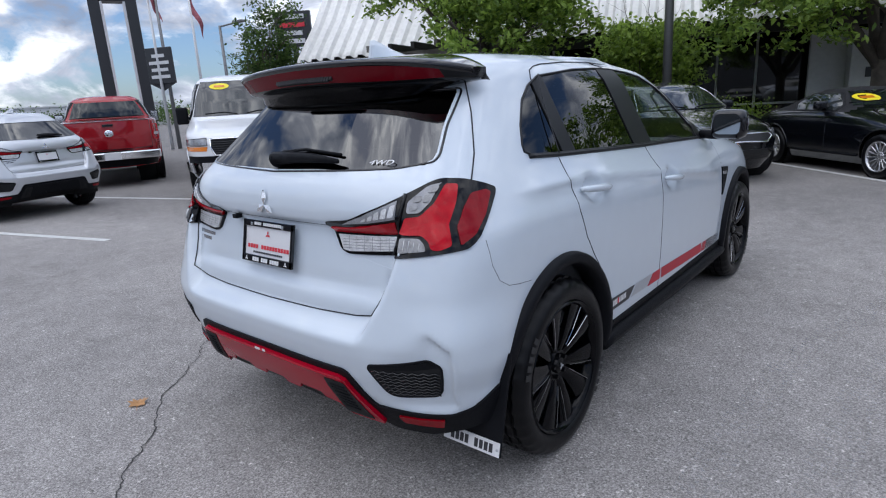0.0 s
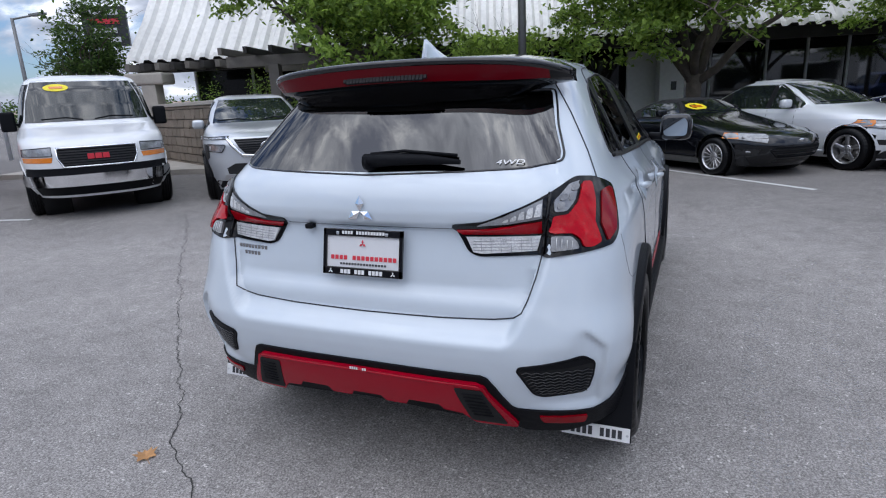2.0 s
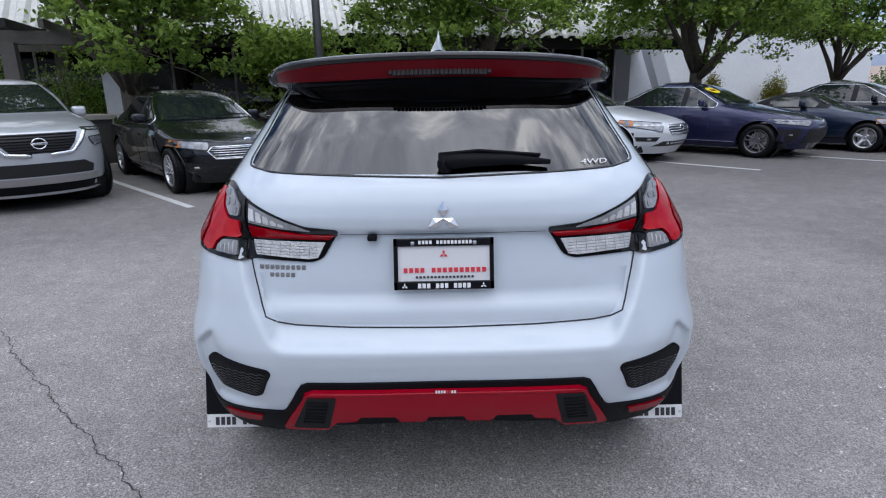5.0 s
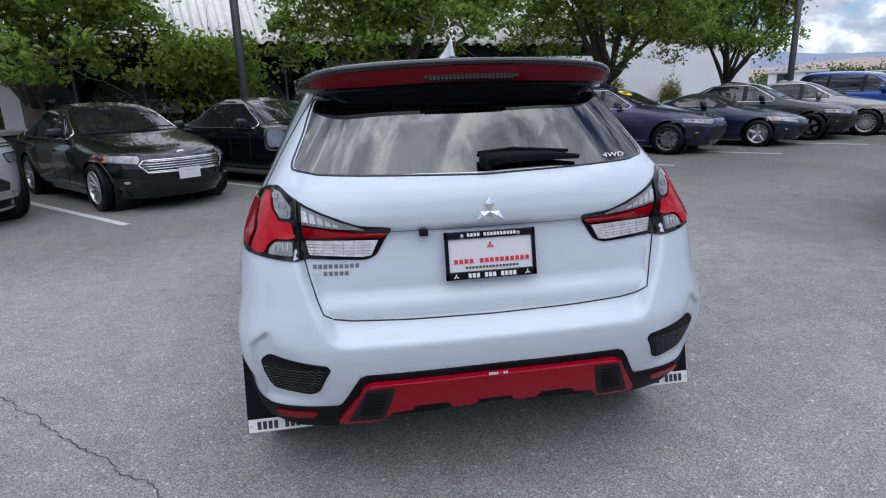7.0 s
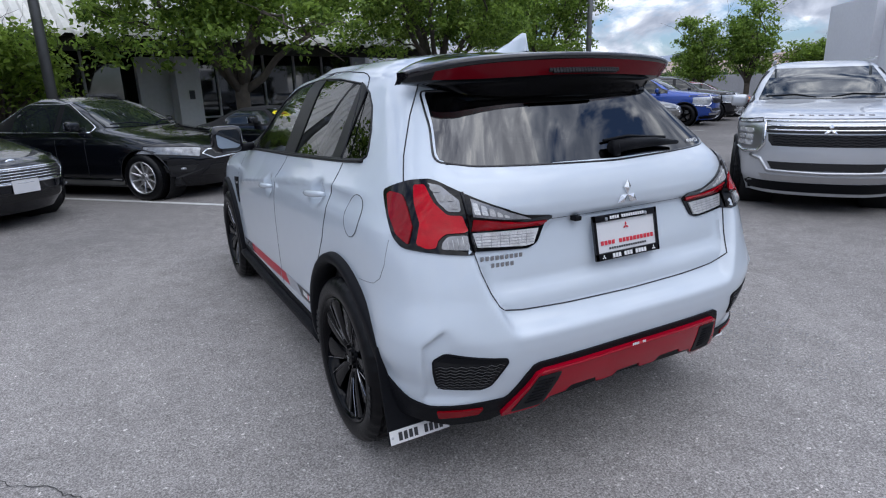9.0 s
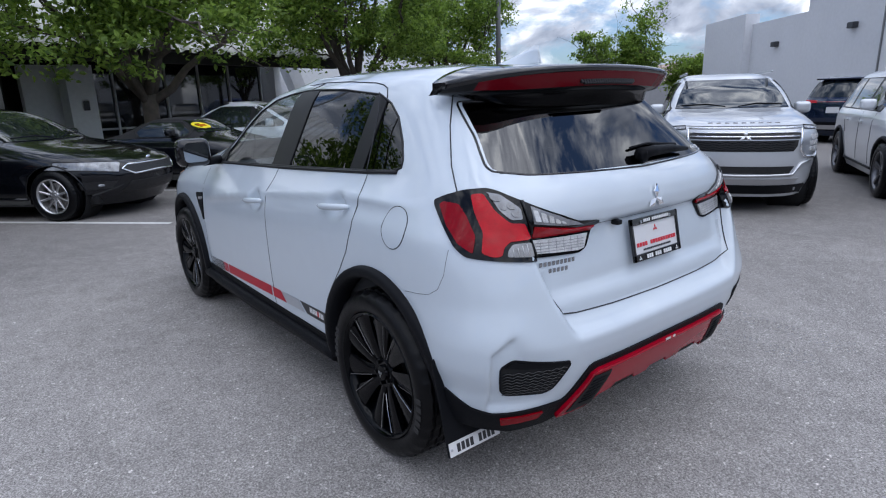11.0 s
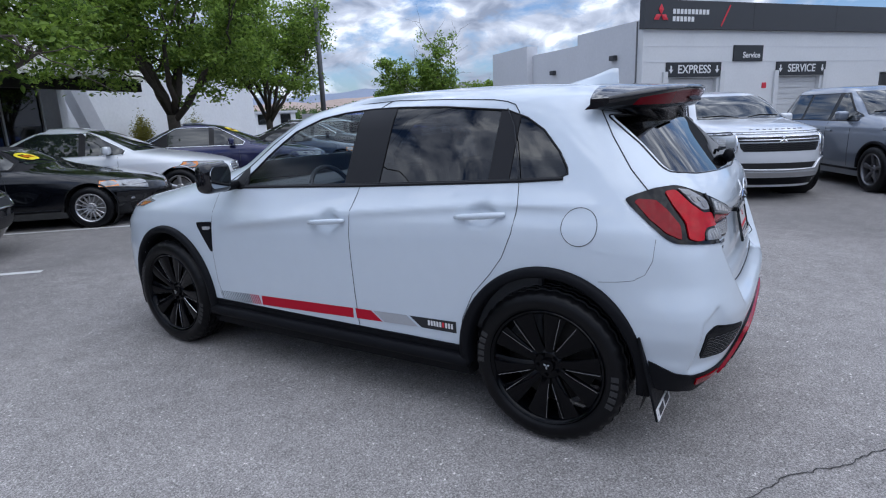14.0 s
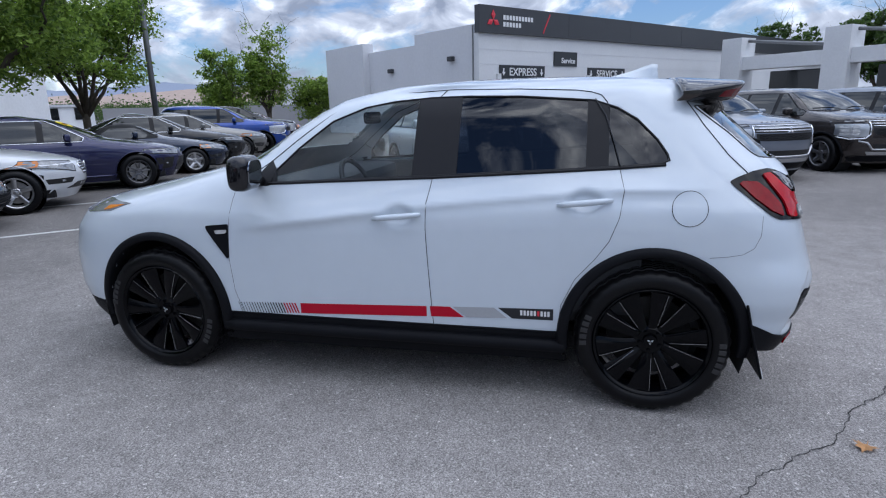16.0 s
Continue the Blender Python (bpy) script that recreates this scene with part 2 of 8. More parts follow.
def lathe(bm, profile, segments=48, axis="X"):
    """Turns a profile of (along the axis, radius) round the axis."""
    rings = []
    for a, r in profile:
        ring = []
        for k in range(segments):
            c, s = math.cos(k * math.tau / segments) * r, math.sin(k * math.tau / segments) * r
            ring.append(bm.verts.new((a, c, s) if axis == "X" else (c, s, a)))
        rings.append(ring)
    for r, s in zip(rings, rings[1:]):
        for k in range(segments):
            bm.faces.new((r[k], r[(k + 1) % segments], s[(k + 1) % segments], s[k]))
    return bm


def curve_of(points, soft=0.012):
    """A smooth function through a short table of (height, value)."""
    z = np.array([p[0] for p in points])
    v = np.array([p[1] for p in points])
    grid = np.arange(z[0] - 0.2, z[-1] + 0.2, 0.003)
    raw = np.interp(grid, z, v)
    k = np.exp(-0.5 * (np.arange(-15, 16) * 0.003 / soft) ** 2)
    out = np.convolve(np.pad(raw, 15, mode="edge"), k / k.sum(), mode="valid")
    return lambda q: np.interp(q, grid, out)


def smoothstep(a, b, x):
    """Rises from 0 at a to 1 at b; b may lie below a."""
    t = np.clip((x - a) / (b - a), 0, 1)
    return t * t * (3 - 2 * t)


class Shell:
    """A car's outer surface as a stack of plan outlines: half width, rear end and front end by height, with squared-off ends."""

    def __init__(self, width, rear, front, rear_n, front_n, m=2.5, y0=0.5, y1=1.6, slope=0.0, recess=None, swell=None, mr=None):
        self.W, self.R, self.F, self.n, self.nf, self.m, self.mr = width, rear, front, rear_n, front_n, m, mr or m
        self.y0, self.y1c, self.slope, self.recess = y0, y1, slope, recess
        self.swell = swell or (lambda y, z: 0.0 * z)

    def y1(self, z):
        return np.maximum(np.minimum(self.y1c, self.F(z) - 0.45), self.y0 + 0.02)

    def wide(self, y, z):
        return self.W(z + self.slope * (np.clip(y, self.y0, self.y1c) - self.y0))

    def _dent(self, x, y, z):
        return y + (self.recess(x, z) if self.recess else 0.0)

    def _solve(self, th, w, depth, n, m):
        s, c = np.abs(np.sin(th)), np.abs(np.cos(th))
        lo, hi = np.zeros_like(th * w), np.full_like(th * w, 6.0)
        for _ in range(46):
            r = 0.5 * (lo + hi)
            f = (r * s / w) ** m + (r * c / depth) ** n - 1
            lo, hi = np.where(f < 0, r, lo), np.where(f < 0, hi, r)
        return r

    def rear(self, th, z):
        th, z = np.broadcast_arrays(np.asarray(th, float), np.asarray(z, float))
        r = self._solve(th, self.wide(self.y0, z), self.y0 - self.R(z), self.n(z), self.mr)
        x, y = r * np.sin(th), self.y0 - r * np.cos(th)
        return x, self._dent(x, y, z)

    def front(self, th, z):
        th, z = np.broadcast_arrays(np.asarray(th, float), np.asarray(z, float))
        y1 = self.y1(z)
        r = self._solve(th, self.wide(y1, z), np.maximum(self.F(z) - y1, 0.02), self.nf(z), self.m)
        return r * np.sin(th), y1 + r * np.cos(th)

    def side(self, y, z):
        y, z = np.broadcast_arrays(np.asarray(y, float), np.asarray(z, float))
        w, y1 = self.wide(y, z), self.y1(z)
        u = np.clip((self.y0 - y) / (self.y0 - self.R(z)), 0, 0.9995)
        v = np.clip((y - y1) / np.maximum(self.F(z) - y1, 0.02), 0, 0.9995)
        return w * (1 - u ** self.n(z)) ** (1 / self.mr) * (1 - v ** self.nf(z)) ** (1 / self.m) + self.swell(y, z)

    def th_rear(self, x, z):
        q = np.clip(1 - (abs(x) / self.wide(self.y0, z)) ** self.mr, 1e-6, 1) ** (1 / self.n(z))
        return float(np.arctan2(x, (self.y0 - self.R(z)) * q))

    def th_side(self, y, z, sign=1):
        return float(np.arctan2(sign * self.side(y, z), self.y0 - y))

    # maps from the flat drawing of a panel onto the surface
    def on_side(self, sign):
        return lambda y, z: np.array([sign * float(self.side(y, z)), y, z])

    def on_rear(self):
        def f(th, z):
            x, y = self.rear(th, z)
            return np.array([float(x + np.sign(x) * self.swell(y, z)), float(y), z])
        return f

    def on_front(self):
        def f(th, z):
            x, y = self.front(th, z)
            return np.array([float(x), float(y), z])
        return f

    def front_x(self, x, z):
        y1 = self.y1(z)
        return np.array([x, float(y1 + (self.F(z) - y1) * np.clip(1 - (abs(x) / self.wide(y1, z)) ** self.m, 1e-5, 1) ** (1 / self.nf(z))), z])

    def rear_x(self, x, z):
        return np.array([x, float(self.y0 - (self.y0 - self.R(z)) * np.clip(1 - (abs(x) / self.wide(self.y0, z)) ** self.mr, 1e-5, 1) ** (1 / self.n(z))), z])

    def mesh(self, rows, nr=70, ns=40, nf=50, crown=0.04, keep=None, name="body", snap=None):
        """The closed skin over the given heights, with a crowned top; keep(x, y, z) says which faces stay."""
        z = np.asarray(rows)[:, None]
        tr = np.linspace(0, np.pi / 2, nr)[None, :]
        xr, yr = self.rear(tr, z)
        y1 = self.y1(z)
        ys = self.y0 + (y1 - self.y0) * np.linspace(0, 1, ns + 2)[None, 1:-1]
        xs = self.wide(ys, z + 0 * ys)
        xf, yf = self.front(np.linspace(np.pi / 2, 0, nf)[None, :], z)
        x = np.concatenate([xr, xs, xf], 1)
        y = np.concatenate([yr, ys, yf], 1)
        x = x + np.sign(x) * self.swell(y, z + 0 * y)
        x = np.concatenate([x, -x[:, -2:0:-1]], 1)
        y = np.concatenate([y, y[:, -2:0:-1]], 1)
        zz = np.repeat(z, x.shape[1], 1)
        cx, cy = 0.0, 0.5 * (y[-1].max() + y[-1].min())
        caps = []
        for s in (0.93, 0.82, 0.68, 0.52, 0.35, 0.18, 0.04):
            caps.append((cx + (x[-1] - cx) * s, cy + (y[-1] - cy) * s, zz[-1] + crown * (1 - s * s)))
        x = np.concatenate([x] + [c[0][None] for c in caps])
        y = np.concatenate([y] + [c[1][None] for c in caps])
        zz = np.concatenate([zz] + [c[2][None] for c in caps])
        rws, cols = x.shape
        i = np.arange(rws * cols).reshape(rws, cols)
        quads = np.stack([i[:-1], np.roll(i, -1, 1)[:-1], np.roll(i, -1, 1)[1:], i[1:]], -1).reshape(-1, 4)
        co = np.stack([x, y, zz], -1).reshape(-1, 3)
        faces = [tuple(q) for q in quads.tolist()]
        mid = co[quads].mean(1)
        if keep is not None:
            good = keep(mid[:, 0], mid[:, 1], mid[:, 2])
            faces = [f for f, g in zip(faces, good) if g]
        faces.append(tuple(i[-1].tolist()))
        if snap is not None:
            co = snap(co)
        me = bpy.data.meshes.new(name)
        me.from_pydata(co.tolist(), [], faces)
        me.validate()
        return me


def rounded(poly, r, seg=4):
    """The polygon with its corners rounded; r a number or one for each corner."""
    out, n = [], len(poly)
    for i, p in enumerate(poly):
        p, a, b = Vector(p), Vector(poly[i - 1]), Vector(poly[(i + 1) % n])
        rr = r[i] if isinstance(r, (list, tuple)) else r
        da, db = (a - p), (b - p)
        k = min(rr, 0.45 * da.length, 0.45 * db.length)
        if k < 1e-4:
            out.append(tuple(p))
            continue
        s, e = p + da.normalized() * k, p + db.normalized() * k
        for j in range(seg + 1):
            t = j / seg
            out.append(tuple((1 - t) ** 2 * s + 2 * t * (1 - t) * p + t * t * e))
    return out


def normal_of(f, u, v, h=0.004):
    a = f(u + h, v) - f(u - h, v)
    b = f(u, v + h) - f(u, v - h)
    n = np.cross(a, b)
    n /= np.linalg.norm(n) + 1e-12
    return n


def panel_bm(poly, f, step=(0.04, 0.04), off=0.003, thick=0.006, out=None):
    """A panel of the flat shape poly laid onto the surface f, lifted by off, with a rim of that thickness. out: a point inside the body."""
    bm = bmesh.new()
    bm.faces.new([bm.verts.new((u, v, 0)) for u, v in poly])
    for axis in (0, 1):
        lo, hi = min(p[axis] for p in poly), max(p[axis] for p in poly)
        n = max(1, int((hi - lo) / step[axis]))
        for k in range(1, n):
            at = lo + (hi - lo) * k / n + 1e-5
            co, no = [0, 0, 0], [0, 0, 0]
            co[axis], no[axis] = at, 1
            bmesh.ops.bisect_plane(bm, geom=bm.verts[:] + bm.edges[:] + bm.faces[:], plane_co=co, plane_no=no, dist=1e-6)
    inside = np.array(out if out is not None else (0, 1.0, 0.9))
    lows, outward, tops = {}, {}, bm.faces[:]
    for v in bm.verts:
        p = f(v.co.x, v.co.y)
        n = normal_of(f, v.co.x, v.co.y)
        if np.dot(n, p - inside) < 0:
            n = -n
        lows[v] = Vector(p + n * (off - thick))
        outward[v] = n
        v.co = Vector(p + n * off)
    if thick:
        edge = [e for e in bm.edges if e.is_boundary]
        low = {}
        for e in edge:
            for v in e.verts:
                if v not in low:
                    low[v] = bm.verts.new(lows[v])
        for e in edge:
            a, b = e.verts
            bm.faces.new((a, b, low[b], low[a]))
    bmesh.ops.recalc_face_normals(bm, faces=bm.faces[:])
    bm.normal_update()
    big = max(tops, key=lambda q: q.calc_area())
    if Vector(big.normal).dot(Vector(outward[big.verts[0]])) < 0:
        bmesh.ops.reverse_faces(bm, faces=bm.faces[:])
    return bm


def panel(name, poly, f, material, parent, step=(0.04, 0.04), off=0.003, thick=0.006, label="", out=None):
    ob = part(name, panel_bm(poly, f, step, off, thick, out), material, parent, label)
    try:
        ob.data.set_sharp_from_angle(angle=radians(50))
    except AttributeError:
        pass
    return ob


def line_on(name, pts, f, radius, material, parent, off=0.0, step=0.03, label="", closed=False, out=None, sides=6):
    """A thin strip along a line drawn on the surface."""
    if closed:
        pts = list(pts) + [pts[0]]
    path = []
    inside = np.array(out if out is not None else (0, 1.0, 0.9))
    for (u0, v0), (u1, v1) in zip(pts, pts[1:]):
        d = np.linalg.norm(f(u1, v1) - f(u0, v0))
        n = max(1, int(d / step))
        for k in range(n):
            path.append((u0 + (u1 - u0) * k / n, v0 + (v1 - v0) * k / n))
    path.append(pts[-1])
    co = []
    for u, v in path:
        p, n = f(u, v), normal_of(f, u, v)
        if np.dot(n, p - inside) < 0:
            n = -n
        co.append(Vector(p + n * off))
    return part(name, tube(bmesh.new(), co, radius, sides), material, parent, label)


def inside_poly(px, py, poly):
    """Which of the points lie in the polygon."""
    hit = np.zeros(px.shape, bool)
    n = len(poly)
    for i in range(n):
        (x0, y0), (x1, y1) = poly[i], poly[(i + 1) % n]
        if y0 == y1:
            continue
        cross = ((y0 > py) != (y1 > py)) & (px < (x1 - x0) * (py - y0) / (y1 - y0) + x0)
        hit ^= cross
    return hit


def to_edge(px, py, poly):
    """The nearest points on the polygon's edge."""
    p = np.stack([px, py], -1)
    best, at = np.full(len(p), 1e9), p.copy()
    for i in range(len(poly)):
        a, b = np.array(poly[i]), np.array(poly[(i + 1) % len(poly)])
        t = np.clip(((p - a) @ (b - a)) / max(1e-9, (b - a) @ (b - a)), 0, 1)
        q = a + t[:, None] * (b - a)
        d = np.linalg.norm(p - q, axis=1)
        near = d < best
        best[near], at[near] = d[near], q[near]
    return at[:, 0], at[:, 1]


def shrink(poly, d):
    c = np.mean(np.array(poly), 0)
    out = []
    for p in poly:
        v = c - np.array(p)
        out.append(tuple(np.array(p) + v / (np.linalg.norm(v) + 1e-9) * d))
    return out


def clip_u(poly, lo, hi):
    """The part of the polygon between two values of its first coordinate."""
    for bound, sign in ((lo, 1), (hi, -1)):
        out = []
        for i, p in enumerate(poly):
            q = poly[i - 1]
            a, b = sign * (q[0] - bound) >= 0, sign * (p[0] - bound) >= 0
            if a != b:
                t = (bound - q[0]) / (p[0] - q[0])
                out.append((bound, q[1] + t * (p[1] - q[1])))
            if b:
                out.append(p)
        poly = out
    return poly


# ---- wheels ----
WHEEL_MESH = {}
RIM_SHARE = {"blade": 0.745}


def tyre_mesh(r, w, share):
    key = ("tyre", r, w, share)
    if key not in WHEEL_MESH:
        bm = bmesh.new()
        ri = r * share
        h = r - ri
        prof = [(-w + 0.01, ri), (-w - 0.004, ri + 0.03), (-w - 0.008, r - 0.05), (-w + 0.008, r - 0.016), (-w + 0.03, r - 0.004)]
        g = 4
        x0, x1 = -w + 0.034, -0.034
        for k in range(g):
            a = x0 + (x1 - x0) * k / g
            b = x0 + (x1 - x0) * (k + 1) / g
            prof += [(a + 0.001, r), (b - 0.012, r), (b - 0.010, r - 0.008), (b - 0.002, r - 0.008)]
        prof += [(-0.030, r - 0.003), (-0.010, r - 0.014), (0.004, r - 0.33 * h), (0.009, r - 0.58 * h), (0.007, r - 0.80 * h), (0.002, ri + 0.10 * h), (-0.008, ri)]
        lathe(bm, prof, 108)
        # cross grooves of the tread
        for v in bm.verts:
            rad = math.hypot(v.co.y, v.co.z)
            if rad > r - 0.017 and round(math.atan2(v.co.z, v.co.y) / math.tau * 108) % 3 == 0:
                v.co.y, v.co.z = v.co.y * (1 - 0.007 / rad), v.co.z * (1 - 0.007 / rad)
        me = bpy.data.meshes.new("tyre")
        bm.to_mesh(me)
        bm.free()
        me.materials.append(RUBBER)
        me.shade_smooth()
        me.set_sharp_from_angle(angle=radians(38))
        WHEEL_MESH[key] = me
    return WHEEL_MESH[key]


def rim_meshes(r, style, material):
    """Barrel, spokes and cap of a wheel; the outer face lies at x = 0."""
    key = ("rim", r, style, material.name)
    if key in WHEEL_MESH:
        return WHEEL_MESH[key]
    rr = r * RIM_SHARE.get(style, 0.68)
    bm = bmesh.new()
    lathe(bm, [(-0.19, rr - 0.004), (-0.19, rr - 0.02), (-0.10, rr - 0.035), (-0.03, rr - 0.022), (-0.012, rr - 0.016), (-0.002, rr - 0.010), (0.002, rr - 0.002), (-0.004, rr + 0.004)], 72)
    barrel = bpy.data.meshes.new("rim")
    bm.to_mesh(barrel)
    bm.free()
    bm = bmesh.new()
    count, w0, w1, gap = {"blade": (10, 0.036, 0.104, 0.0), "five": (5, 0.05, 0.075, 0.0), "ten": (10, 0.024, 0.030, 0.0), "twin": (10, 0.022, 0.026, 0.35), "many": (15, 0.016, 0.020, 0.0)}[style]
    for k in range(count):
        a = k * math.tau / count
        if gap:
            a = (k // 2) * 2 * math.tau / count + (gap if k % 2 else -gap) * math.tau / count
        rows = []
        for t in (0.0, 0.3, 0.65, 1.0):
            rad = 0.045 + (rr - 0.018 - 0.045) * t
            half = 0.5 * (w0 + (w1 - w0) * t ** 1.4)
            x = -0.042 + 0.030 * t ** 0.6
            depth = 0.034 - 0.012 * t
            skew = 0.10 * t * t if style == "blade" else 0.0
            ring = []
            for q, d in ((-half, 0.004), (-half * 0.55, 0.0), (half * 0.35, 0.001), (half, 0.010), (half * 0.9, depth), (-half * 0.9, depth)):
                p = Vector((x - d, q + skew * 0.12, rad))
                ring.append(bm.verts.new(Matrix.Rotation(a, 3, "X") @ p))
            rows.append(ring)
        for u, v in zip(rows, rows[1:]):
            for j in range(6):
                bm.faces.new((u[j], u[(j + 1) % 6], v[(j + 1) % 6], v[j]))
        bm.faces.new(rows[0])
        bm.faces.new(rows[-1][::-1])
    lathe(bm, [(-0.075, 0.075), (-0.045, 0.072), (-0.036, 0.060), (-0.040, 0.034), (-0.030, 0.030), (-0.028, 0.022), (-0.027, 0.001)], 32)
    for k in range(5):
        a = k * math.tau / 5 + 0.3
        bmesh.ops.create_cone(bm, cap_ends=True, segments=6, radius1=0.010, radius2=0.008, depth=0.02,
                              matrix=Matrix.Translation((-0.036, 0.047 * math.cos(a), 0.047 * math.sin(a))) @ Matrix.Rotation(radians(90), 4, "Y"))
    spokes = bpy.data.meshes.new("spokes")
    bmesh.ops.recalc_face_normals(bm, faces=bm.faces[:])
    bm.to_mesh(spokes)
    bm.free()
    bm = bmesh.new()
    lathe(bm, [(-0.14, 0.001), (-0.14, rr * 0.74), (-0.115, rr * 0.74), (-0.115, 0.06), (-0.10, 0.055), (-0.10, 0.001)], 40)
    disc = bpy.data.meshes.new("brake_disc")
    bm.to_mesh(disc)
    bm.free()
    for me, m in ((barrel, material), (spokes, material), (disc, BLACK_DISC if style == "blade" else DISC)):
        me.materials.append(m)
        me.shade_smooth()
        me.set_sharp_from_angle(angle=radians(35))
    WHEEL_MESH[key] = (barrel, spokes, disc)
    return WHEEL_MESH[key]


def wheel(parent, sign, x, y, r, w, style, material, spin=0.0, label=""):
    barrel, spokes, disc = rim_meshes(r, style, material)
    tyre = new("tyre", tyre_mesh(r, w, RIM_SHARE.get(style, 0.68)))
    tyre.parent = parent
    tyre.matrix_basis = pose(sign * x, y, r, spin, 0, 0 if sign > 0 else 180)
    for nm, me in (("rim", barrel), ("spokes", spokes), ("brake_disc", disc)):
        o = new(nm, me)
        o.parent = tyre
    if style == "blade":
        rr = r * RIM_SHARE.get(style, 0.68)
        if "edge" not in WHEEL_MESH:
            bm = bmesh.new()
            # a thin bright tube stands in for the highlight along each spoke's edge
            tube(bm, [(-0.034, 0.0, 0.085), (-0.022, 0.0, 0.15), (-0.0125, 0.0, rr - 0.022)], 0.0015, 5)
            WHEEL_MESH["edge"] = bpy.data.meshes.new("spoke_edge")
            bm.to_mesh(WHEEL_MESH["edge"])
            bm.free()
            WHEEL_MESH["edge"].materials.append(CHROME_DARK)
            bm = box(bmesh.new(), (0.003, 0.022, 0.032), (0.0085, 0, 0.312), 0.001, None, 1)
            WHEEL_MESH["mark"] = bpy.data.meshes.new("lettering_bar")
            bm.to_mesh(WHEEL_MESH["mark"])
            bm.free()
            WHEEL_MESH["mark"].materials.append(GREY_RUBBER)
        for k in range(10):
            a = k * math.tau / 10
            o = new("spoke_edge", WHEEL_MESH["edge"])
            o.parent = tyre
            o.matrix_basis = Matrix.Rotation(a, 4, "X") @ Matrix.Translation((0.003, 0.010 if k % 2 else -0.010, 0)) @ Matrix.Rotation(-0.11 if k % 2 else 0.11, 4, "X")
            o = new("lettering_bar", WHEEL_MESH["mark"])
            o.parent = tyre
            o.matrix_basis = Matrix.Rotation((k % 5 - 2) * 0.105 + (0.9 if k < 5 else 0.9 + math.pi), 4, "X")
        hub = emblem(tyre, 0.030, (-0.024, 0, 0), pose(0, 0, 0, 0, 0, 90) @ pose(0, 0, 0, 0, -spin, 0), SILVER_TRIM, "hub_mark")
    if label:
        tagged(tyre, label)
    return tyre


def rhomb(bm, length, half, thick, turn, at):
    """A faceted diamond that points up from its foot, turned round the foot."""
    m = Matrix.Translation(at) @ Matrix.Rotation(turn, 4, "Y")
    pts = [(0, 0, 0), (half, 0, length * 0.5), (0, 0, length), (-half, 0, length * 0.5)]
    lo = [bm.verts.new(m @ Vector(p)) for p in pts]
    hi = [bm.verts.new(m @ Vector((p[0], -thick, p[2]))) for p in pts]
    peak = bm.verts.new(m @ Vector((0, -thick * 2.2, length * 0.45)))
    for k in range(4):
        bm.faces.new((lo[k], lo[(k + 1) % 4], hi[(k + 1) % 4], hi[k]))
        bm.faces.new((hi[k], hi[(k + 1) % 4], peak))


def emblem(parent, width, at, turn, material, name="emblem", label=""):
    bm = bmesh.new()
    s = width / 2
    for a in (0, 120, 240):
        rhomb(bm, s * 1.12, s * 0.33, s * 0.12, radians(a), (0, 0, 0))
    bmesh.ops.recalc_face_normals(bm, faces=bm.faces[:])
    ob = part(name, bm, material, parent, label, smooth=False)
    ob.matrix_basis = Matrix.Translation(at) @ turn
    return ob


def bar_row(parent, material, spans, height, z, y=0.0, depth=0.002):
    """A row of single bars that stands for a line of print."""
    for a, b in spans:
        boxed("lettering_bar", (b - a, depth, height), ((a + b) / 2, y, z), material, parent, 0.0)




# ---- the white car ----
SW = curve_of([(0.18, .80), (0.28, .852), (0.36, .872), (0.45, .880), (0.60, .884), (0.80, .884), (0.90, .880), (0.965, .872), (0.99, .866), (1.03, .845), (1.10, .808),
               (1.20, .756), (1.30, .706), (1.40, .655), (1.48, .612), (1.52, .585), (1.545, .555), (1.56, .52), (1.572, .47)], 0.010)
SR = curve_of([(0.18, -.54), (0.28, -.63), (0.36, -.685), (0.45, -.725), (0.52, -.748), (0.60, -.765), (0.65, -.768), (0.75, -.745), (0.85, -.72), (0.95, -.693), (1.02, -.668),
               (1.06, -.665), (1.11, -.655), (1.15, -.635), (1.18, -.603), (1.20, -.58), (1.30, -.478), (1.40, -.375), (1.50, -.268), (1.55, -.20), (1.572, -.12)], 0.010)
SR_IN = curve_of([(0.60, -.765), (0.648, -.770), (0.664, -.758), (0.678, -.728), (0.70, -.708), (0.72, -.697), (0.765, -.693), (0.785, -.680), (0.80, -.670), (0.90, -.650), (1.0, -.630), (1.008, -.640), (1.018, -.660), (1.06, -.665)], 0.005)
SF = curve_of([(0.18, 3.45), (0.30, 3.56), (0.45, 3.62), (0.65, 3.62), (0.80, 3.58), (0.90, 3.50), (0.96, 3.36), (1.01, 3.12), (1.055, 2.90), (1.10, 2.70), (1.15, 2.46), (1.18, 2.34), (1.20, 2.28),
               (1.30, 2.11), (1.40, 1.95), (1.48, 1.82), (1.52, 1.72), (1.55, 1.58), (1.572, 1.42)], 0.010)
SN = curve_of([(0.2, 12), (0.7, 12), (0.9, 10.5), (1.05, 9), (1.2, 7.5), (1.35, 6), (1.57, 4)], 0.03)
SNF = curve_of([(0.2, 7), (0.8, 7), (1.0, 6), (1.2, 4), (1.57, 3)], 0.03)


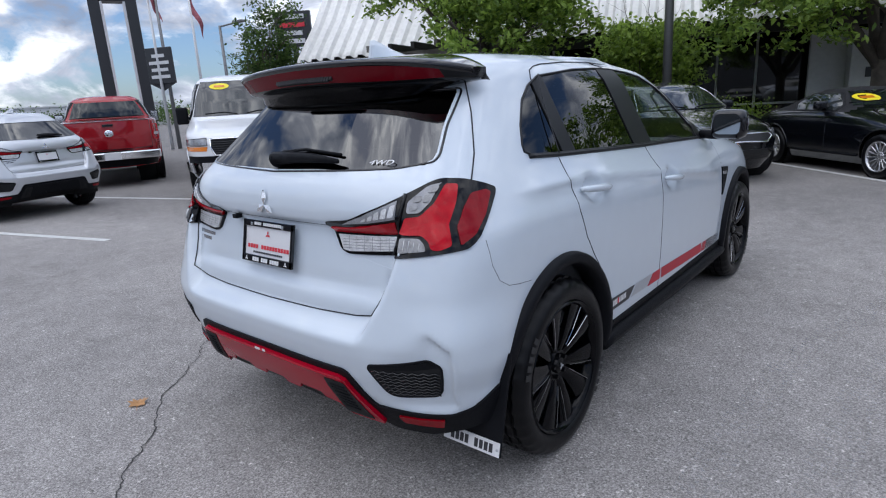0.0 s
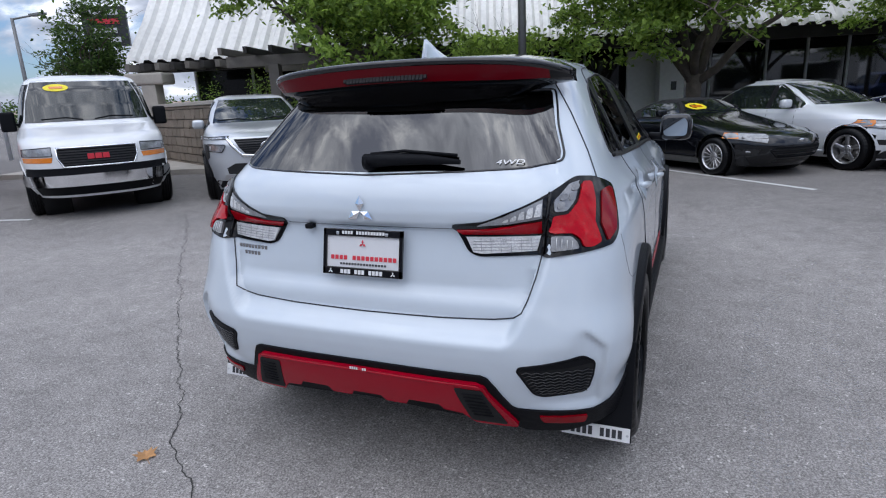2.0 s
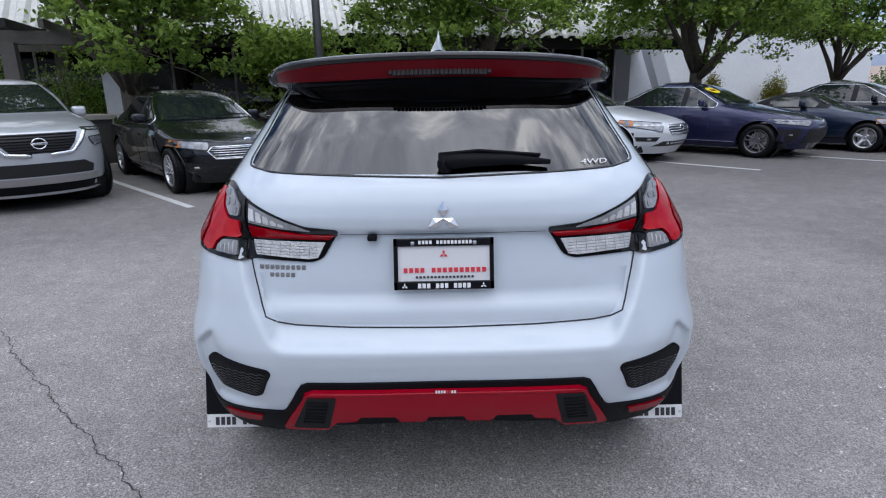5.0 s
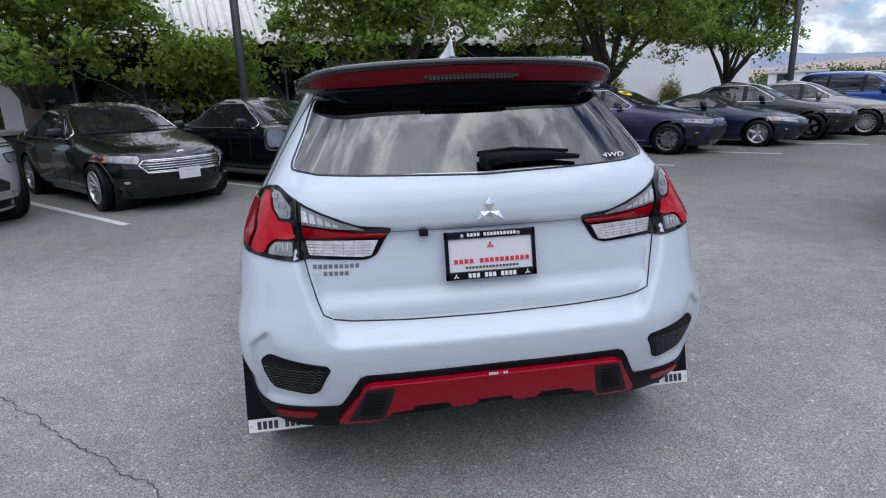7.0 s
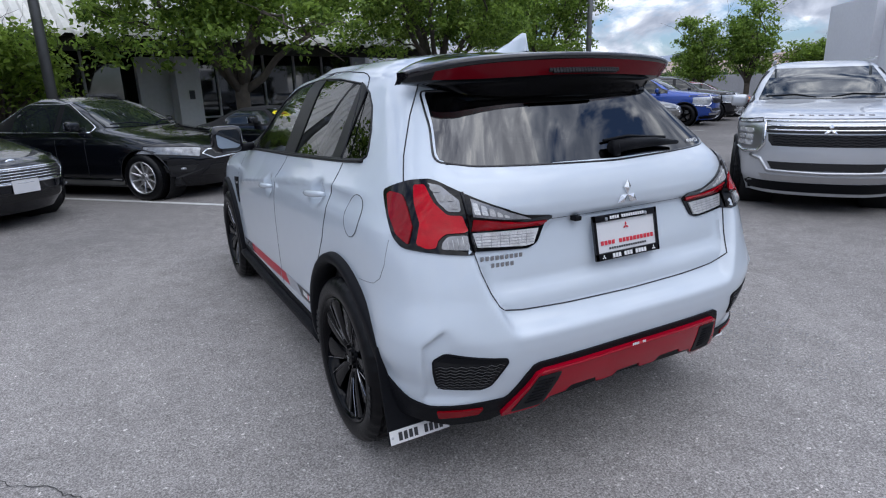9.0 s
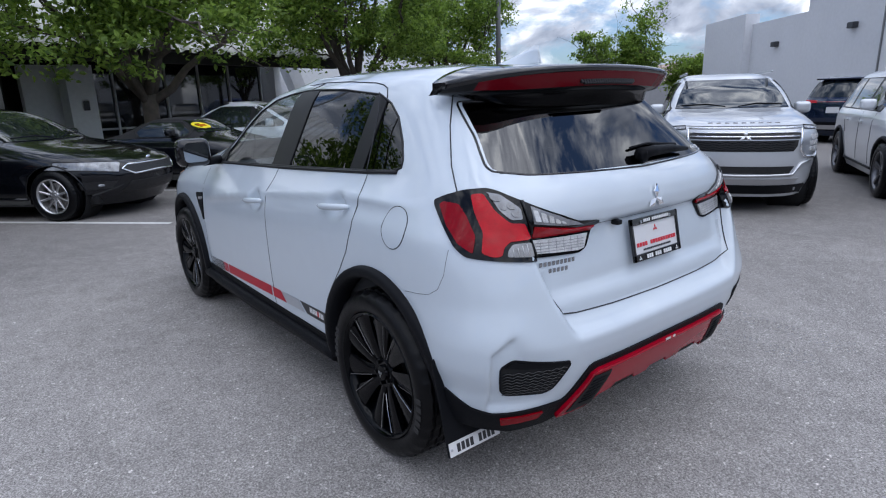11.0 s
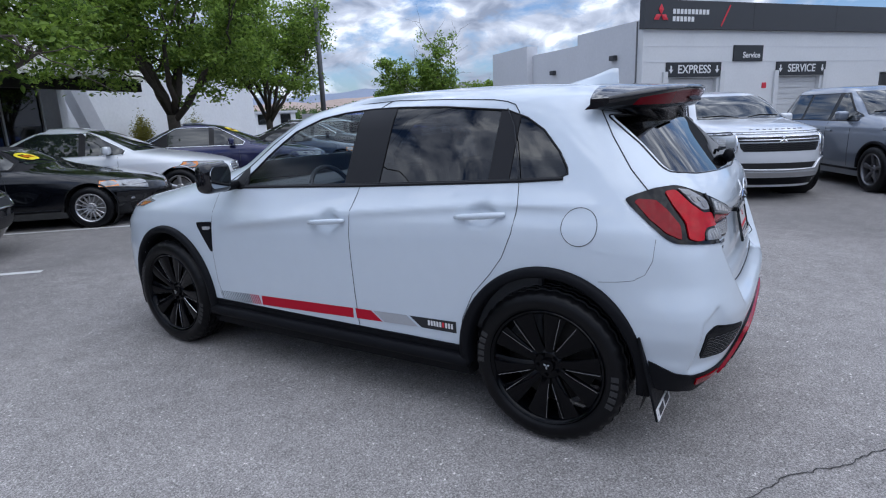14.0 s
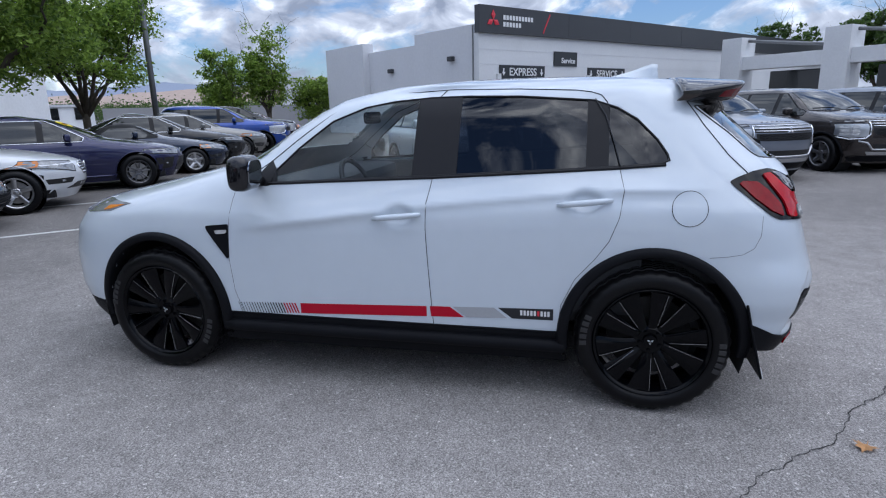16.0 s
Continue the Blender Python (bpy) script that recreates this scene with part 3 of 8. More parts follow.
def hero_recess(x, z):
    edge = np.interp(z, [0.66, 0.73, 0.78, 0.86, 0.94, 1.0], [0.50, 0.545, 0.58, 0.608, 0.625, 0.63])
    d = np.where((z > 0.6) & (z < 1.055), SR_IN(z) - SR(z), 0.0)
    d = d * (1 - smoothstep(edge - 0.012, edge + 0.03, np.abs(x)))
    # the vents sit in a pocket that ends at a sharp vertical edge near the corner, with a notch at its top
    ax = np.abs(x)
    top = 0.600 + 0.50 * (ax - 0.55)
    edge = 0.800 - 0.95 * np.clip(z - 0.642, 0, 0.08)
    pocket = smoothstep(0.50, 0.60, ax) * (1 - smoothstep(edge - 0.004, edge + 0.014, ax)) * (1 - smoothstep(top - 0.10 * (1 - smoothstep(0.69, 0.79, ax)) - 0.004, top + 0.018, z)) * smoothstep(0.405, 0.44, z)
    # a crease across the tailgate under the plate: the sheet below it kicks out
    scoop = np.exp(-((z - 0.812) / 0.022) ** 2) * (1 - smoothstep(0.44, 0.55, ax))
    return d + 0.025 * pocket * smoothstep(0.54, 0.78, ax) + 0.007 * scoop


HANDLES = ((1.235, 0.938), (0.325, 1.018))


def hero_swell(y, z):
    """The shoulder crease that rises along the doors: soft above, undercut below."""
    zc = np.interp(y, [-0.3, 0.15, 0.47, 0.82, 1.12, 1.68, 2.06, 2.3], [1.078, 1.072, 1.048, 1.016, 0.988, 0.912, 0.862, 0.835])
    d = z - zc
    lift = np.where(d > 0, np.clip(1 - d / 0.11, 0, 1) ** 2, np.clip(1 + d / 0.055, 0, 1) ** 2)
    out = 0.019 * lift * smoothstep(-0.30, 0.0, y) * (1 - smoothstep(1.9, 2.2, y))
    # the bumper swells over its lower corners
    out = out + 0.022 * smoothstep(-0.22, -0.50, y) * smoothstep(0.46, 0.58, z) * (1 - smoothstep(0.64, 0.80, z))
    for hy, hz in HANDLES:
        r = np.sqrt(((y - hy) / 0.092) ** 2 + ((z - hz) / 0.064) ** 2)
        out = out - 0.026 * (1 - smoothstep(0.45, 1.0, r))
    return out


HERO = Shell(SW, SR, SF, SN, SNF, 2.5, 0.5, 1.6, 0.055, hero_recess, hero_swell, 3.3)
DLO = [(1.97, 1.088), (1.07, 1.125), (0.17, 1.172), (-0.02, 1.186), (-0.052, 1.2), (-0.045, 1.225), (0.0, 1.292), (0.09, 1.385), (0.18, 1.44), (0.29, 1.478), (0.64, 1.508), (0.93, 1.516), (1.12, 1.512),
       (1.32, 1.496), (1.48, 1.468), (1.66, 1.40), (1.84, 1.262), (1.96, 1.145)]
WHEEL_R, AXLE_F = 0.357, 2.67
FRONT_DOOR = [(2.15, 0.375), (2.19, 0.50), (2.205, 0.68), (2.19, 0.87), (2.18, 1.0), (2.165, 1.085), (1.98, 1.078), (1.07, 1.112), (1.088, 1.0), (1.09, 0.88), (1.08, 0.70), (1.06, 0.375)]
REAR_DOOR = [(1.055, 0.375), (1.075, 0.70), (1.085, 0.88), (1.082, 1.0), (1.065, 1.112), (0.17, 1.158), (0.15, 1.07), (0.168, 0.95), (0.21, 0.84), (0.27, 0.755), (0.36, 0.65), (0.42, 0.52), (0.435, 0.39)]


def T(x, z):
    return (HERO.th_rear(x, z), z)


def S(y, z, sign=1):
    return (HERO.th_side(y, z, sign), z)


def mirror_poly(poly):
    return [(-u, v) for u, v in poly]


FOG = [(0.744, 0.617), (0.774, 0.592), (0.773, 0.492), (0.760, 0.474), (0.640, 0.466), (0.612, 0.478), (0.546, 0.570), (0.553, 0.584)]
REAR_GLASS = [(-0.652, 1.208), (-0.56, 1.194), (0.0, 1.178), (0.56, 1.194), (0.652, 1.208), (0.654, 1.226), (0.612, 1.32), (0.570, 1.44), (-0.570, 1.44), (-0.612, 1.32), (-0.654, 1.226)]


def hero_keep(x, y, z):
    ax = np.abs(x)
    arch = ((y / 0.415) ** 2 + ((z - 0.355) / 0.43) ** 2 < 1) & (ax > 0.5)
    arch |= (((y - AXLE_F) / 0.415) ** 2 + ((z - 0.355) / 0.43) ** 2 < 1) & (ax > 0.5)
    win = inside_poly(y, z, shrink(DLO, 0.014)) & (ax > 0.3)
    for hy, hz in HANDLES:
        win |= (((y - hy) / 0.12) ** 2 + ((z - hz) / 0.085) ** 2 < 1) & (ax > 0.3)
    rear = inside_poly(x, z, shrink(REAR_GLASS, 0.012)) & (y < -0.1)
    wind = (z > 1.20) & (z < 1.50) & (y > 1.45) & (ax < SW(z + 0.055 * 1.1) * 0.90 - 0.02)
    return ~(arch | win | rear | wind)


def hero_snap(co):
    """Draws the cut edges of the shell onto the window outlines."""
    co = co.copy()
    x, y, z = co.T
    for sign in (-1, 1):
        edge = shrink(DLO, 0.010)
        m = (sign * x > 0.3) & inside_poly(y, z, edge)
        co[m, 1], co[m, 2] = to_edge(y[m], z[m], edge)
        co[m, 0] = sign * HERO.side(co[m, 1], co[m, 2])
    edge = shrink(REAR_GLASS, 0.008)
    m = (y < -0.1) & inside_poly(x, z, edge)
    if m.any():
        co[m, 0], co[m, 2] = to_edge(x[m], z[m], edge)
        co[m, 1] = [HERO.rear_x(float(a), float(b))[1] for a, b in zip(co[m, 0], co[m, 2])]
    return co


def arch_trim(parent, sign, yc, lo_y, hi_y, label=""):
    """Black flare that follows the wheel opening."""
    bm = bmesh.new()
    rows = []
    f = HERO.on_side(sign)
    for k in range(49):
        a = math.pi * (-0.045 + 1.09 * k / 48)
        c, s = math.cos(a), math.sin(a)
        ring = []
        for ry, rz, off in ((0.384, 0.414, -0.05), (0.388, 0.418, 0.022), (0.400, 0.430, 0.031), (0.426, 0.451, 0.029), (0.436, 0.460, 0.020), (0.440, 0.464, -0.004)):
            y, z = yc - c * ry, 0.355 + s * rz
            p = f(y, max(z, 0.25))
            if yc == 0.0 and off > 0:
                off *= 0.15 + 0.85 * float(smoothstep(-0.44, -0.22, y))
            ring.append(bm.verts.new((p[0] + sign * off, y, z)))
        rows.append(ring)
    for a, b in zip(rows, rows[1:]):
        for k in range(5):
            bm.faces.new((a[k], a[k + 1], b[k + 1], b[k]))
    bmesh.ops.recalc_face_normals(bm, faces=bm.faces[:])
    return part("wheel_arch_trim", bm, PLASTIC, parent, label)


def wheel_house(parent, yc, sign):
    bm = bmesh.new()
    rows = []
    for k in range(25):
        a = math.pi * (-0.1 + 1.2 * k / 24)
        c, s = math.cos(a) * 0.42, math.sin(a) * 0.435
        rows.append([bm.verts.new((x, yc - c, 0.355 + s)) for x in (sign * 0.52, sign * 0.86)])
    for a, b in zip(rows, rows[1:]):
        bm.faces.new((a[0], a[1], b[1], b[0]))
    bm.faces.new([r[0] for r in rows])
    return part("wheel_housing", bm, DARK, parent)


def seat(parent, x, y, w=0.5, head=True):
    bm = bmesh.new()
    box(bm, (w, 0.5, 0.16), (0, 0.22, 0.58), 0.05, (6, 0, 0), 3)
    box(bm, (w, 0.14, 0.62), (0, -0.10, 0.88), 0.05, (-14, 0, 0), 3)
    s = part("seat", bm, SEAT_CLOTH, parent)
    s.location = (x, y, 0)
    if head:
        h = part("headrest", box(bmesh.new(), (0.27, 0.11, 0.19), (0, -0.21, 1.27), 0.045, (-10, 0, 0), 3), SEAT_CLOTH, s)
        bm = bmesh.new()
        for q in (-0.06, 0.06):
            tube(bm, [(q, -0.20, 1.20), (q, -0.16, 1.10)], 0.007)
        part("headrest_post", bm, CHROME, s)
    return s


def tail_lamp(parent, sign):
    """Two units on either side of the tailgate gap: clear upper lenses, a red light guide that bends down round the corner, white lower lenses."""
    f = HERO.on_rear()
    flip = (lambda p: p) if sign > 0 else mirror_poly
    shape = [T(.328, 1.024), T(.44, 1.036), T(.56, 1.082), T(.638, 1.120), T(.682, 1.150), T(.70, 1.158), S(-.40, 1.150), S(-.335, 1.128), S(-.298, 1.110), S(-.312, 1.092), S(-.40, 1.020), S(-.455, .975), S(-.50, .948), T(.735, .936), T(.628, .926),
             T(.42, .916), T(.385, .930)]
    lamp = panel("tail_lamp", flip(rounded(shape, 0.014, 3)), f, LAMP_BLACK, parent, (0.022, 0.02), 0.006, 0.02, "red and clear tail lamp in a gloss black housing")
    # outer unit
    guide = [T(.652, 1.048), T(.692, 1.050), T(.716, 1.086), S(-.470, 1.138), S(-.436, 1.134), S(-.474, 1.082), S(-.522, 1.022), S(-.542, .962), T(.768, .950), T(.746, .953), T(.736, .976), T(.712, .994), T(.652, .996)]
    panel("red_light_guide", flip(rounded(guide, 0.008, 3)), f, LENS_RED, lamp, (0.016, 0.016), 0.014, 0.012, "bright red bent light guide")
    side = [S(-.412, 1.104), S(-.350, 1.108), S(-.336, 1.098), S(-.40, 1.036), S(-.466, .986), S(-.520, .960), S(-.506, 1.013), S(-.455, 1.070)]
    panel("red_side_lens", flip(rounded(side, 0.006, 3)), f, LENS_DARK, lamp, (0.016, 0.016), 0.012, 0.010, "deep red side lens")
    clear = [T(.654, 1.060), T(.650, 1.094), T(.684, 1.136), T(.710, 1.142), S(-.484, 1.138), T(.706, 1.088), T(.688, 1.060)]
    panel("clear_lens", flip(rounded(clear, 0.008)), f, LENS_SMOKE, lamp, (0.016, 0.016), 0.013, 0.010, "clear lens over grey reflectors")
    for u, v, w, h in ((.660, 1.066, .020, .020), (.664, 1.090, .020, .018), (.688, 1.088, .014, .022), (.692, 1.114, .018, .018)):
        panel("reflector_bowl", flip(rounded([T(u, v), T(u + w, v + .002), T(u + w, v + h), T(u, v + h)], 0.007, 3)), f, LENS_GREY, lamp, (0.02, 0.02), 0.0165, 0.005)
    panel("reverse_lens", flip(rounded([T(.656, .988), T(.708, .986), T(.726, .970), T(.734, .950), T(.656, .944)], 0.006)), f, LENS_GREY, lamp, (0.02, 0.02), 0.014, 0.010, "ribbed clear reversing lens")
    for k in range(4):
        u = .668 + .015 * k
        line_on("lens_rib", flip([T(u, .984 - .004 * k), T(u + .002, .948)]), f, 0.0013, LENS_CLEAR, lamp, 0.0145, 0.05, sides=4)
    # inner unit, on the tailgate
    panel("red_band", flip([T(.348, 1.011), T(.42, 1.013), T(.52, 1.022), T(.620, 1.036), T(.620, .990), T(.364, .986)]), f, LENS_RED, lamp, (0.02, 0.02), 0.012, 0.010, "bright red light band")
    panel("inner_clear_lens", flip([T(.42, 1.024), T(.50, 1.052), T(.56, 1.074), T(.618, 1.100), T(.620, 1.045), T(.52, 1.030)]), f, LENS_SMOKE, lamp, (0.02, 0.02), 0.010, 0.008)
    for k in range(5):
        x, h = .50 + .024 * k, .008 + .0062 * k
        z0 = 1.034 + .004 * k
        panel("led_block", flip(rounded([T(x, z0), T(x + .020, z0 + .003), T(x + .021, z0 + h + .005), T(x + .006, z0 + h)], 0.004, 2)), f, LENS_CLEAR, lamp, (0.02, 0.02), 0.0135, 0.006)
    panel("clear_ribbed_lens", flip([T(.376, .979), T(.614, .984), T(.604, .938), T(.432, .926), T(.402, .930)]), f, LENS_CLEAR, lamp, (0.02, 0.02), 0.012, 0.010, "white ribbed lens")
    for k in range(4):
        z = .941 + .0095 * k
        line_on("lens_rib", flip([T(.40, z - .005), T(.605, z + .002)]), f, 0.0011, LENS_SMOKE, lamp, 0.012, 0.05, sides=4)
    for k in range(6):
        x = .43 + .032 * k
        line_on("lens_rib", flip([T(x, .932 + .012 * (x - .43)), T(x - .004, .978)]), f, 0.0009, LENS_SMOKE, lamp, 0.012, 0.05, sides=4)
    line_on("lens_divider", flip([T(.636, 1.118), T(.634, 1.03), T(.636, .932)]), f, 0.006, LAMP_BLACK, lamp, 0.009, 0.03)
    return lamp


def build_hero(name, label):
    car = empty(name, label=label, category="car")
    rows = np.concatenate([np.linspace(0.372, 0.82, 42), np.arange(0.835, 0.98, 0.013), np.arange(0.98, 1.20, 0.010), np.arange(1.20, 1.50, 0.016), np.arange(1.50, 1.573, 0.008)])
    mesh_part("body", HERO.mesh(rows, 170, 60, 60, 0.042, hero_keep, "body", hero_snap), WHITE, car, "pearl white painted body shell")
    low = np.linspace(0.20, 0.372, 10)
    mesh_part("lower_cladding", HERO.mesh(low, 60, 40, 40, 0.0, lambda x, y, z: hero_keep(x, y, z) & (y > -0.40)), PLASTIC, car, "black plastic sill and lower cladding")
    rear, fs = HERO.on_rear(), {s: HERO.on_side(s) for s in (-1, 1)}
    for s in (-1, 1):
        wheel_house(car, 0.0, s)
        wheel_house(car, AXLE_F, s)
    boxed("underbody", (1.5, 3.5, 0.10), (0, 1.45, 0.29), DARK, car, 0.03)
    # doors, glass, pillars
    for s in (-1, 1):
        f = fs[s]
        for nm, poly, hy, hz in (("front_door", FRONT_DOOR, 1.235, 0.938), ("rear_door", REAR_DOOR, 0.325, 1.018)):
            d = panel(nm, poly, f, WHITE, car, (0.016, 0.014), 0.0018, 0.004)
            line_on("door_gap", poly[:6] + poly[6:7] if nm == "front_door" else poly[5:], f, 0.0017, SEAM, d, 0.0008)
            # handle over a shallow dished cup
            bm = bmesh.new()
            pts = []
            for k in range(9):
                t = k / 8
                y = hy + 0.125 - 0.25 * t
                z = hz + 0.012 * (t - 0.5) * 2
                base = min(abs(f(hy - 0.13, z)[0]), abs(f(hy + 0.13, z)[0]))
                pts.append((s * (base + 0.004 + 0.028 * math.sin(math.pi * min(max(t, 0.03), 0.97)) ** 0.35), y, z))
            tube(bm, pts, [0.009, 0.013, 0.0145, 0.015, 0.015, 0.015, 0.0145, 0.013, 0.009], 12)
            part("door_handle", bm, WHITE, d, "white painted grab handle")
        line_on("door_gap", [(1.07, 1.112), (1.088, 1.0), (1.09, 0.88), (1.08, 0.70), (1.06, 0.375)], f, 0.0017, SEAM, car, 0.0008)
        roof_seam = [(0.222, 1.42), (0.235, 1.468), (0.262, 1.50), (0.31, 1.516), (0.38, 1.526), (0.66, 1.54), (1.02, 1.548), (1.31, 1.535), (1.47, 1.508), (1.68, 1.43), (1.86, 1.30), (2.0, 1.19), (2.10, 1.12), (2.165, 1.085)]
        line_on("roof_side_gap", roof_seam, f, 0.0026, SEAM, car, 0.0012)
        line_on("door_gap", [(1.07, 1.512), (1.05, 1.546)], f, 0.0026, SEAM, car, 0.0012)
        line_on("rear_door_gap", [(0.29, 1.478), (0.24, 1.40), (0.20, 1.28), (0.17, 1.17)], f, 0.0026, SEAM, car, 0.012)
        panes = (("front_side_window", 1.165, 2.5, CLEAR, "clear side window"), ("rear_side_window", 0.312, 0.965, TINT, "dark privacy glass"), ("quarter_window", -1, 0.235, TINT, "dark fixed quarter glass"))
        for nm, lo, hi, m, lab in panes:
            g = panel(nm, clip_u(shrink(DLO, 0.014), lo, hi), f, m, car, (0.06, 0.05), -0.003, 0.0, lab)
            g.visible_shadow = False
        for nm, lo, hi in (("centre_pillar", 0.95, 1.18), ("rear_pillar", 0.222, 0.325)):
            panel(nm, clip_u(shrink(DLO, 0.004), lo, hi), f, PILLAR, car, (0.05, 0.05), 0.002, 0.008, "satin black door pillar cover")
        line_on("window_seal", shrink(DLO, 0.006), f, 0.0052, PILLAR, car, 0.0, 0.03, "black rubber window seal", True)
        line_on("window_sill_trim", [(1.98, 1.082), (1.07, 1.119), (0.17, 1.166), (-0.03, 1.181)], f, 0.008, PILLAR, car, 0.003, 0.04)
        panel("mirror_base", [(1.99, 1.07), (2.09, 1.075), (1.99, 1.20), (1.95, 1.16), (1.93, 1.085)], f, PILLAR, car, (0.04, 0.04), 0.004, 0.01)
        arch_trim(car, s, 0.0, -0.5, 0.5)
        arch_trim(car, s, AXLE_F, -0.5, 0.5)
        line_on("sill_edge", [(0.40, 0.374), (2.28, 0.374)], f, 0.006, PLASTIC, car, 0.001, 0.05)
        # sill blade
        sill = []
        for y in np.linspace(0.40, 2.27, 24):
            sill.append((s * (float(HERO.side(y, 0.30)) + 0.006), y, 0.300))
        part("sill_blade", tube(bmesh.new(), sill, 0.036, 8), PLASTIC, car)
        # side stripe
        panel("red_stripe", [(1.80, 0.450), (1.70, 0.453), (1.093, 0.475), (1.093, 0.420), (1.70, 0.396), (1.80, 0.393)], f, DECAL_RED, car, (0.06, 0.03), 0.0042, 0.001, "red vinyl sill stripe")
        panel("red_stripe", [(1.076, 0.476), (0.97, 0.479), (0.90, 0.427), (1.070, 0.421)], f, DECAL_RED, car, (0.06, 0.03), 0.0042, 0.001)
        panel("grey_stripe", [(0.955, 0.480), (0.745, 0.487), (0.68, 0.436), (0.885, 0.428)], f, DECAL_GREY, car, (0.06, 0.03), 0.0042, 0.001, "grey vinyl sill stripe")
        logo = panel("black_stripe", [(0.725, 0.488), (0.455, 0.496), (0.455, 0.438), (0.655, 0.436)], f, DECAL_BLACK, car, (0.05, 0.03), 0.0042, 0.001, "black vinyl panel with pale lettering bars")
        for k in range(9):
            y = 0.615 - 0.0165 * k
            panel("lettering_bar", [(y, 0.482), (y - 0.011, 0.482), (y - 0.011, 0.456), (y, 0.456)], f, PRINT_RED if k in (5,) else PRINT_WHITE, logo, (0.05, 0.05), 0.0058, 0.001)
        for k in range(22):
            y = 1.81 + 0.0165 * k
            t = 1 - k / 26
            zt, zb = 0.449 - 0.0006 * k, 0.394 - 0.0012 * k
            w = 0.0085 * t
            panel("stripe_hatch", [(y, zb), (y + w, zb), (y + w + 0.02, zt), (y + 0.02, zt)], f, DECAL_RED if k < 5 else PRINT_DARK, car, (0.1, 0.1), 0.0042, 0.001)
        # front wing vent with its lamp
        vent = panel("wing_vent", rounded([(2.195, 0.875), (2.335, 0.862), (2.325, 0.835), (2.215, 0.685), (2.205, 0.690)], 0.012), f, PLASTIC, car, (0.05, 0.05), 0.008, 0.012, "black wing vent with a small clear lamp")
        panel("side_marker", rounded([(2.20, 0.845), (2.275, 0.84), (2.268, 0.82), (2.205, 0.825)], 0.008), f, LENS_CLEAR, vent, (0.05, 0.05), 0.012, 0.006)
        # door mirror
        bm = bmesh.new()
        box(bm, (0.205, 0.12, 0.178), (0, 0, 0), 0.058, (0, 0, -8 * s), 5)
        mirror = part("door_mirror", bm, BLACK_GLOSS, car, "gloss black door mirror")
        mirror.location = (s * 0.955, 2.015, 1.160)
        bm = bmesh.new()
        oval = rounded([(-0.074, -0.058), (0.074, -0.058), (0.080, 0.030), (0.060, 0.064), (-0.060, 0.064), (-0.080, 0.030)], 0.03)
        rims = [[bm.verts.new((x, y, z)) for x, z in oval] for y in (-0.003, 0.003)]
        bm.faces.new(rims[0])
        for k in range(len(oval)):
            bm.faces.new((rims[0][k], rims[0][k - 1], rims[1][k - 1], rims[1][k]))
        mg = part("mirror_glass", bm, MIRROR, mirror, smooth=False)
        mg.matrix_basis = pose(-0.004 * s, -0.0600, 0, 3, 0, -8 * s)
        bm = tube(bmesh.new(), [(s * 0.78, 2.03, 1.10), (s * 0.90, 2.02, 1.095)], 0.028, 8)
        part("mirror_arm", bm, PLASTIC, mirror).matrix_parent_inverse = Matrix.Translation(mirror.location).inverted()
        tail_lamp(car, s)
        # rear bumper vents
        flip = (lambda p: p) if s > 0 else mirror_poly
        vshape = flip([T(x, z) for x, z in rounded(FOG, 0.012)])
        v = panel("bumper_vent", vshape, rear, DARK, car, (0.04, 0.03), 0.0025, 0.004, "black bumper vent with honeycomb mesh")
        line_on("vent_edge", vshape, rear, 0.004, PLASTIC, v, 0.001, 0.03, closed=True)
        for k in range(8):
            z = 0.480 + 0.0125 * k
            x0 = float(np.interp(z, [0.47, 0.57], [0.628, 0.560]))
            zig = [T(x0 + (0.768 - x0) * j / 14, z + (0.0035 if j % 2 else -0.0035)) for j in range(15)]
            line_on("vent_mesh", flip(zig), rear, 0.0022, BLACK_GLOSS, v, 0.0045, 0.05, sides=4)
        panel("vent_brow", flip([T(.556, .575), T(.562, .584), T(.742, .612), T(.764, .592), T(.70, .582)]), rear, PLASTIC, v, (0.04, 0.03), 0.005, 0.004)
        # reflector in the lower bumper
        panel("rear_reflector", flip(rounded([T(.768, .386), T(.622, .388), T(.634, .360), T(.756, .354)], 0.006)), rear, LENS_DARK, car, (0.04, 0.03), 0.014, 0.008, "red bumper reflector")
        # mud flap with a white plate
        flap = part("mud_flap", box(bmesh.new(), (0.245, 0.010, 0.36), (0, 0, 0), 0.004), PLASTIC, car, "black mud flap with a white lettered plate", smooth=False)
        flap.matrix_basis = pose(s * 0.783, -0.440, 0.396, -14, 0, 0)
        pl = part("flap_plate", box(bmesh.new(), (0.238, 0.004, 0.050), (0, 0, 0), 0.001), PRINT_WHITE, flap, smooth=False)
        pl.matrix_basis = pose(0, -0.0075, -0.152)
        bar_row(pl, PRINT_DARK, [(-0.086 + 0.0205 * k, -0.072 + 0.0205 * k) for k in range(9) if k not in (4,)], 0.030, 0.0, -0.003)
        for x in (-0.110, 0.110):
            part("flap_screw", lathe(bmesh.new(), [(0.002, 0.005), (0.0045, 0.004), (0.0045, 0.0005)], 10, "Z"), SILVER_TRIM, flap).matrix_basis = pose(x, -0.0075, -0.152, 90, 0, 0)
        # wheels
        wheel(car, s, 0.900, 0.0, WHEEL_R, 0.225, "blade", BLACK_RIM, 11 if s > 0 else 29)
        wheel(car, s, 0.900, AXLE_F, WHEEL_R, 0.225, "blade", BLACK_RIM, 4 if s > 0 else 19)
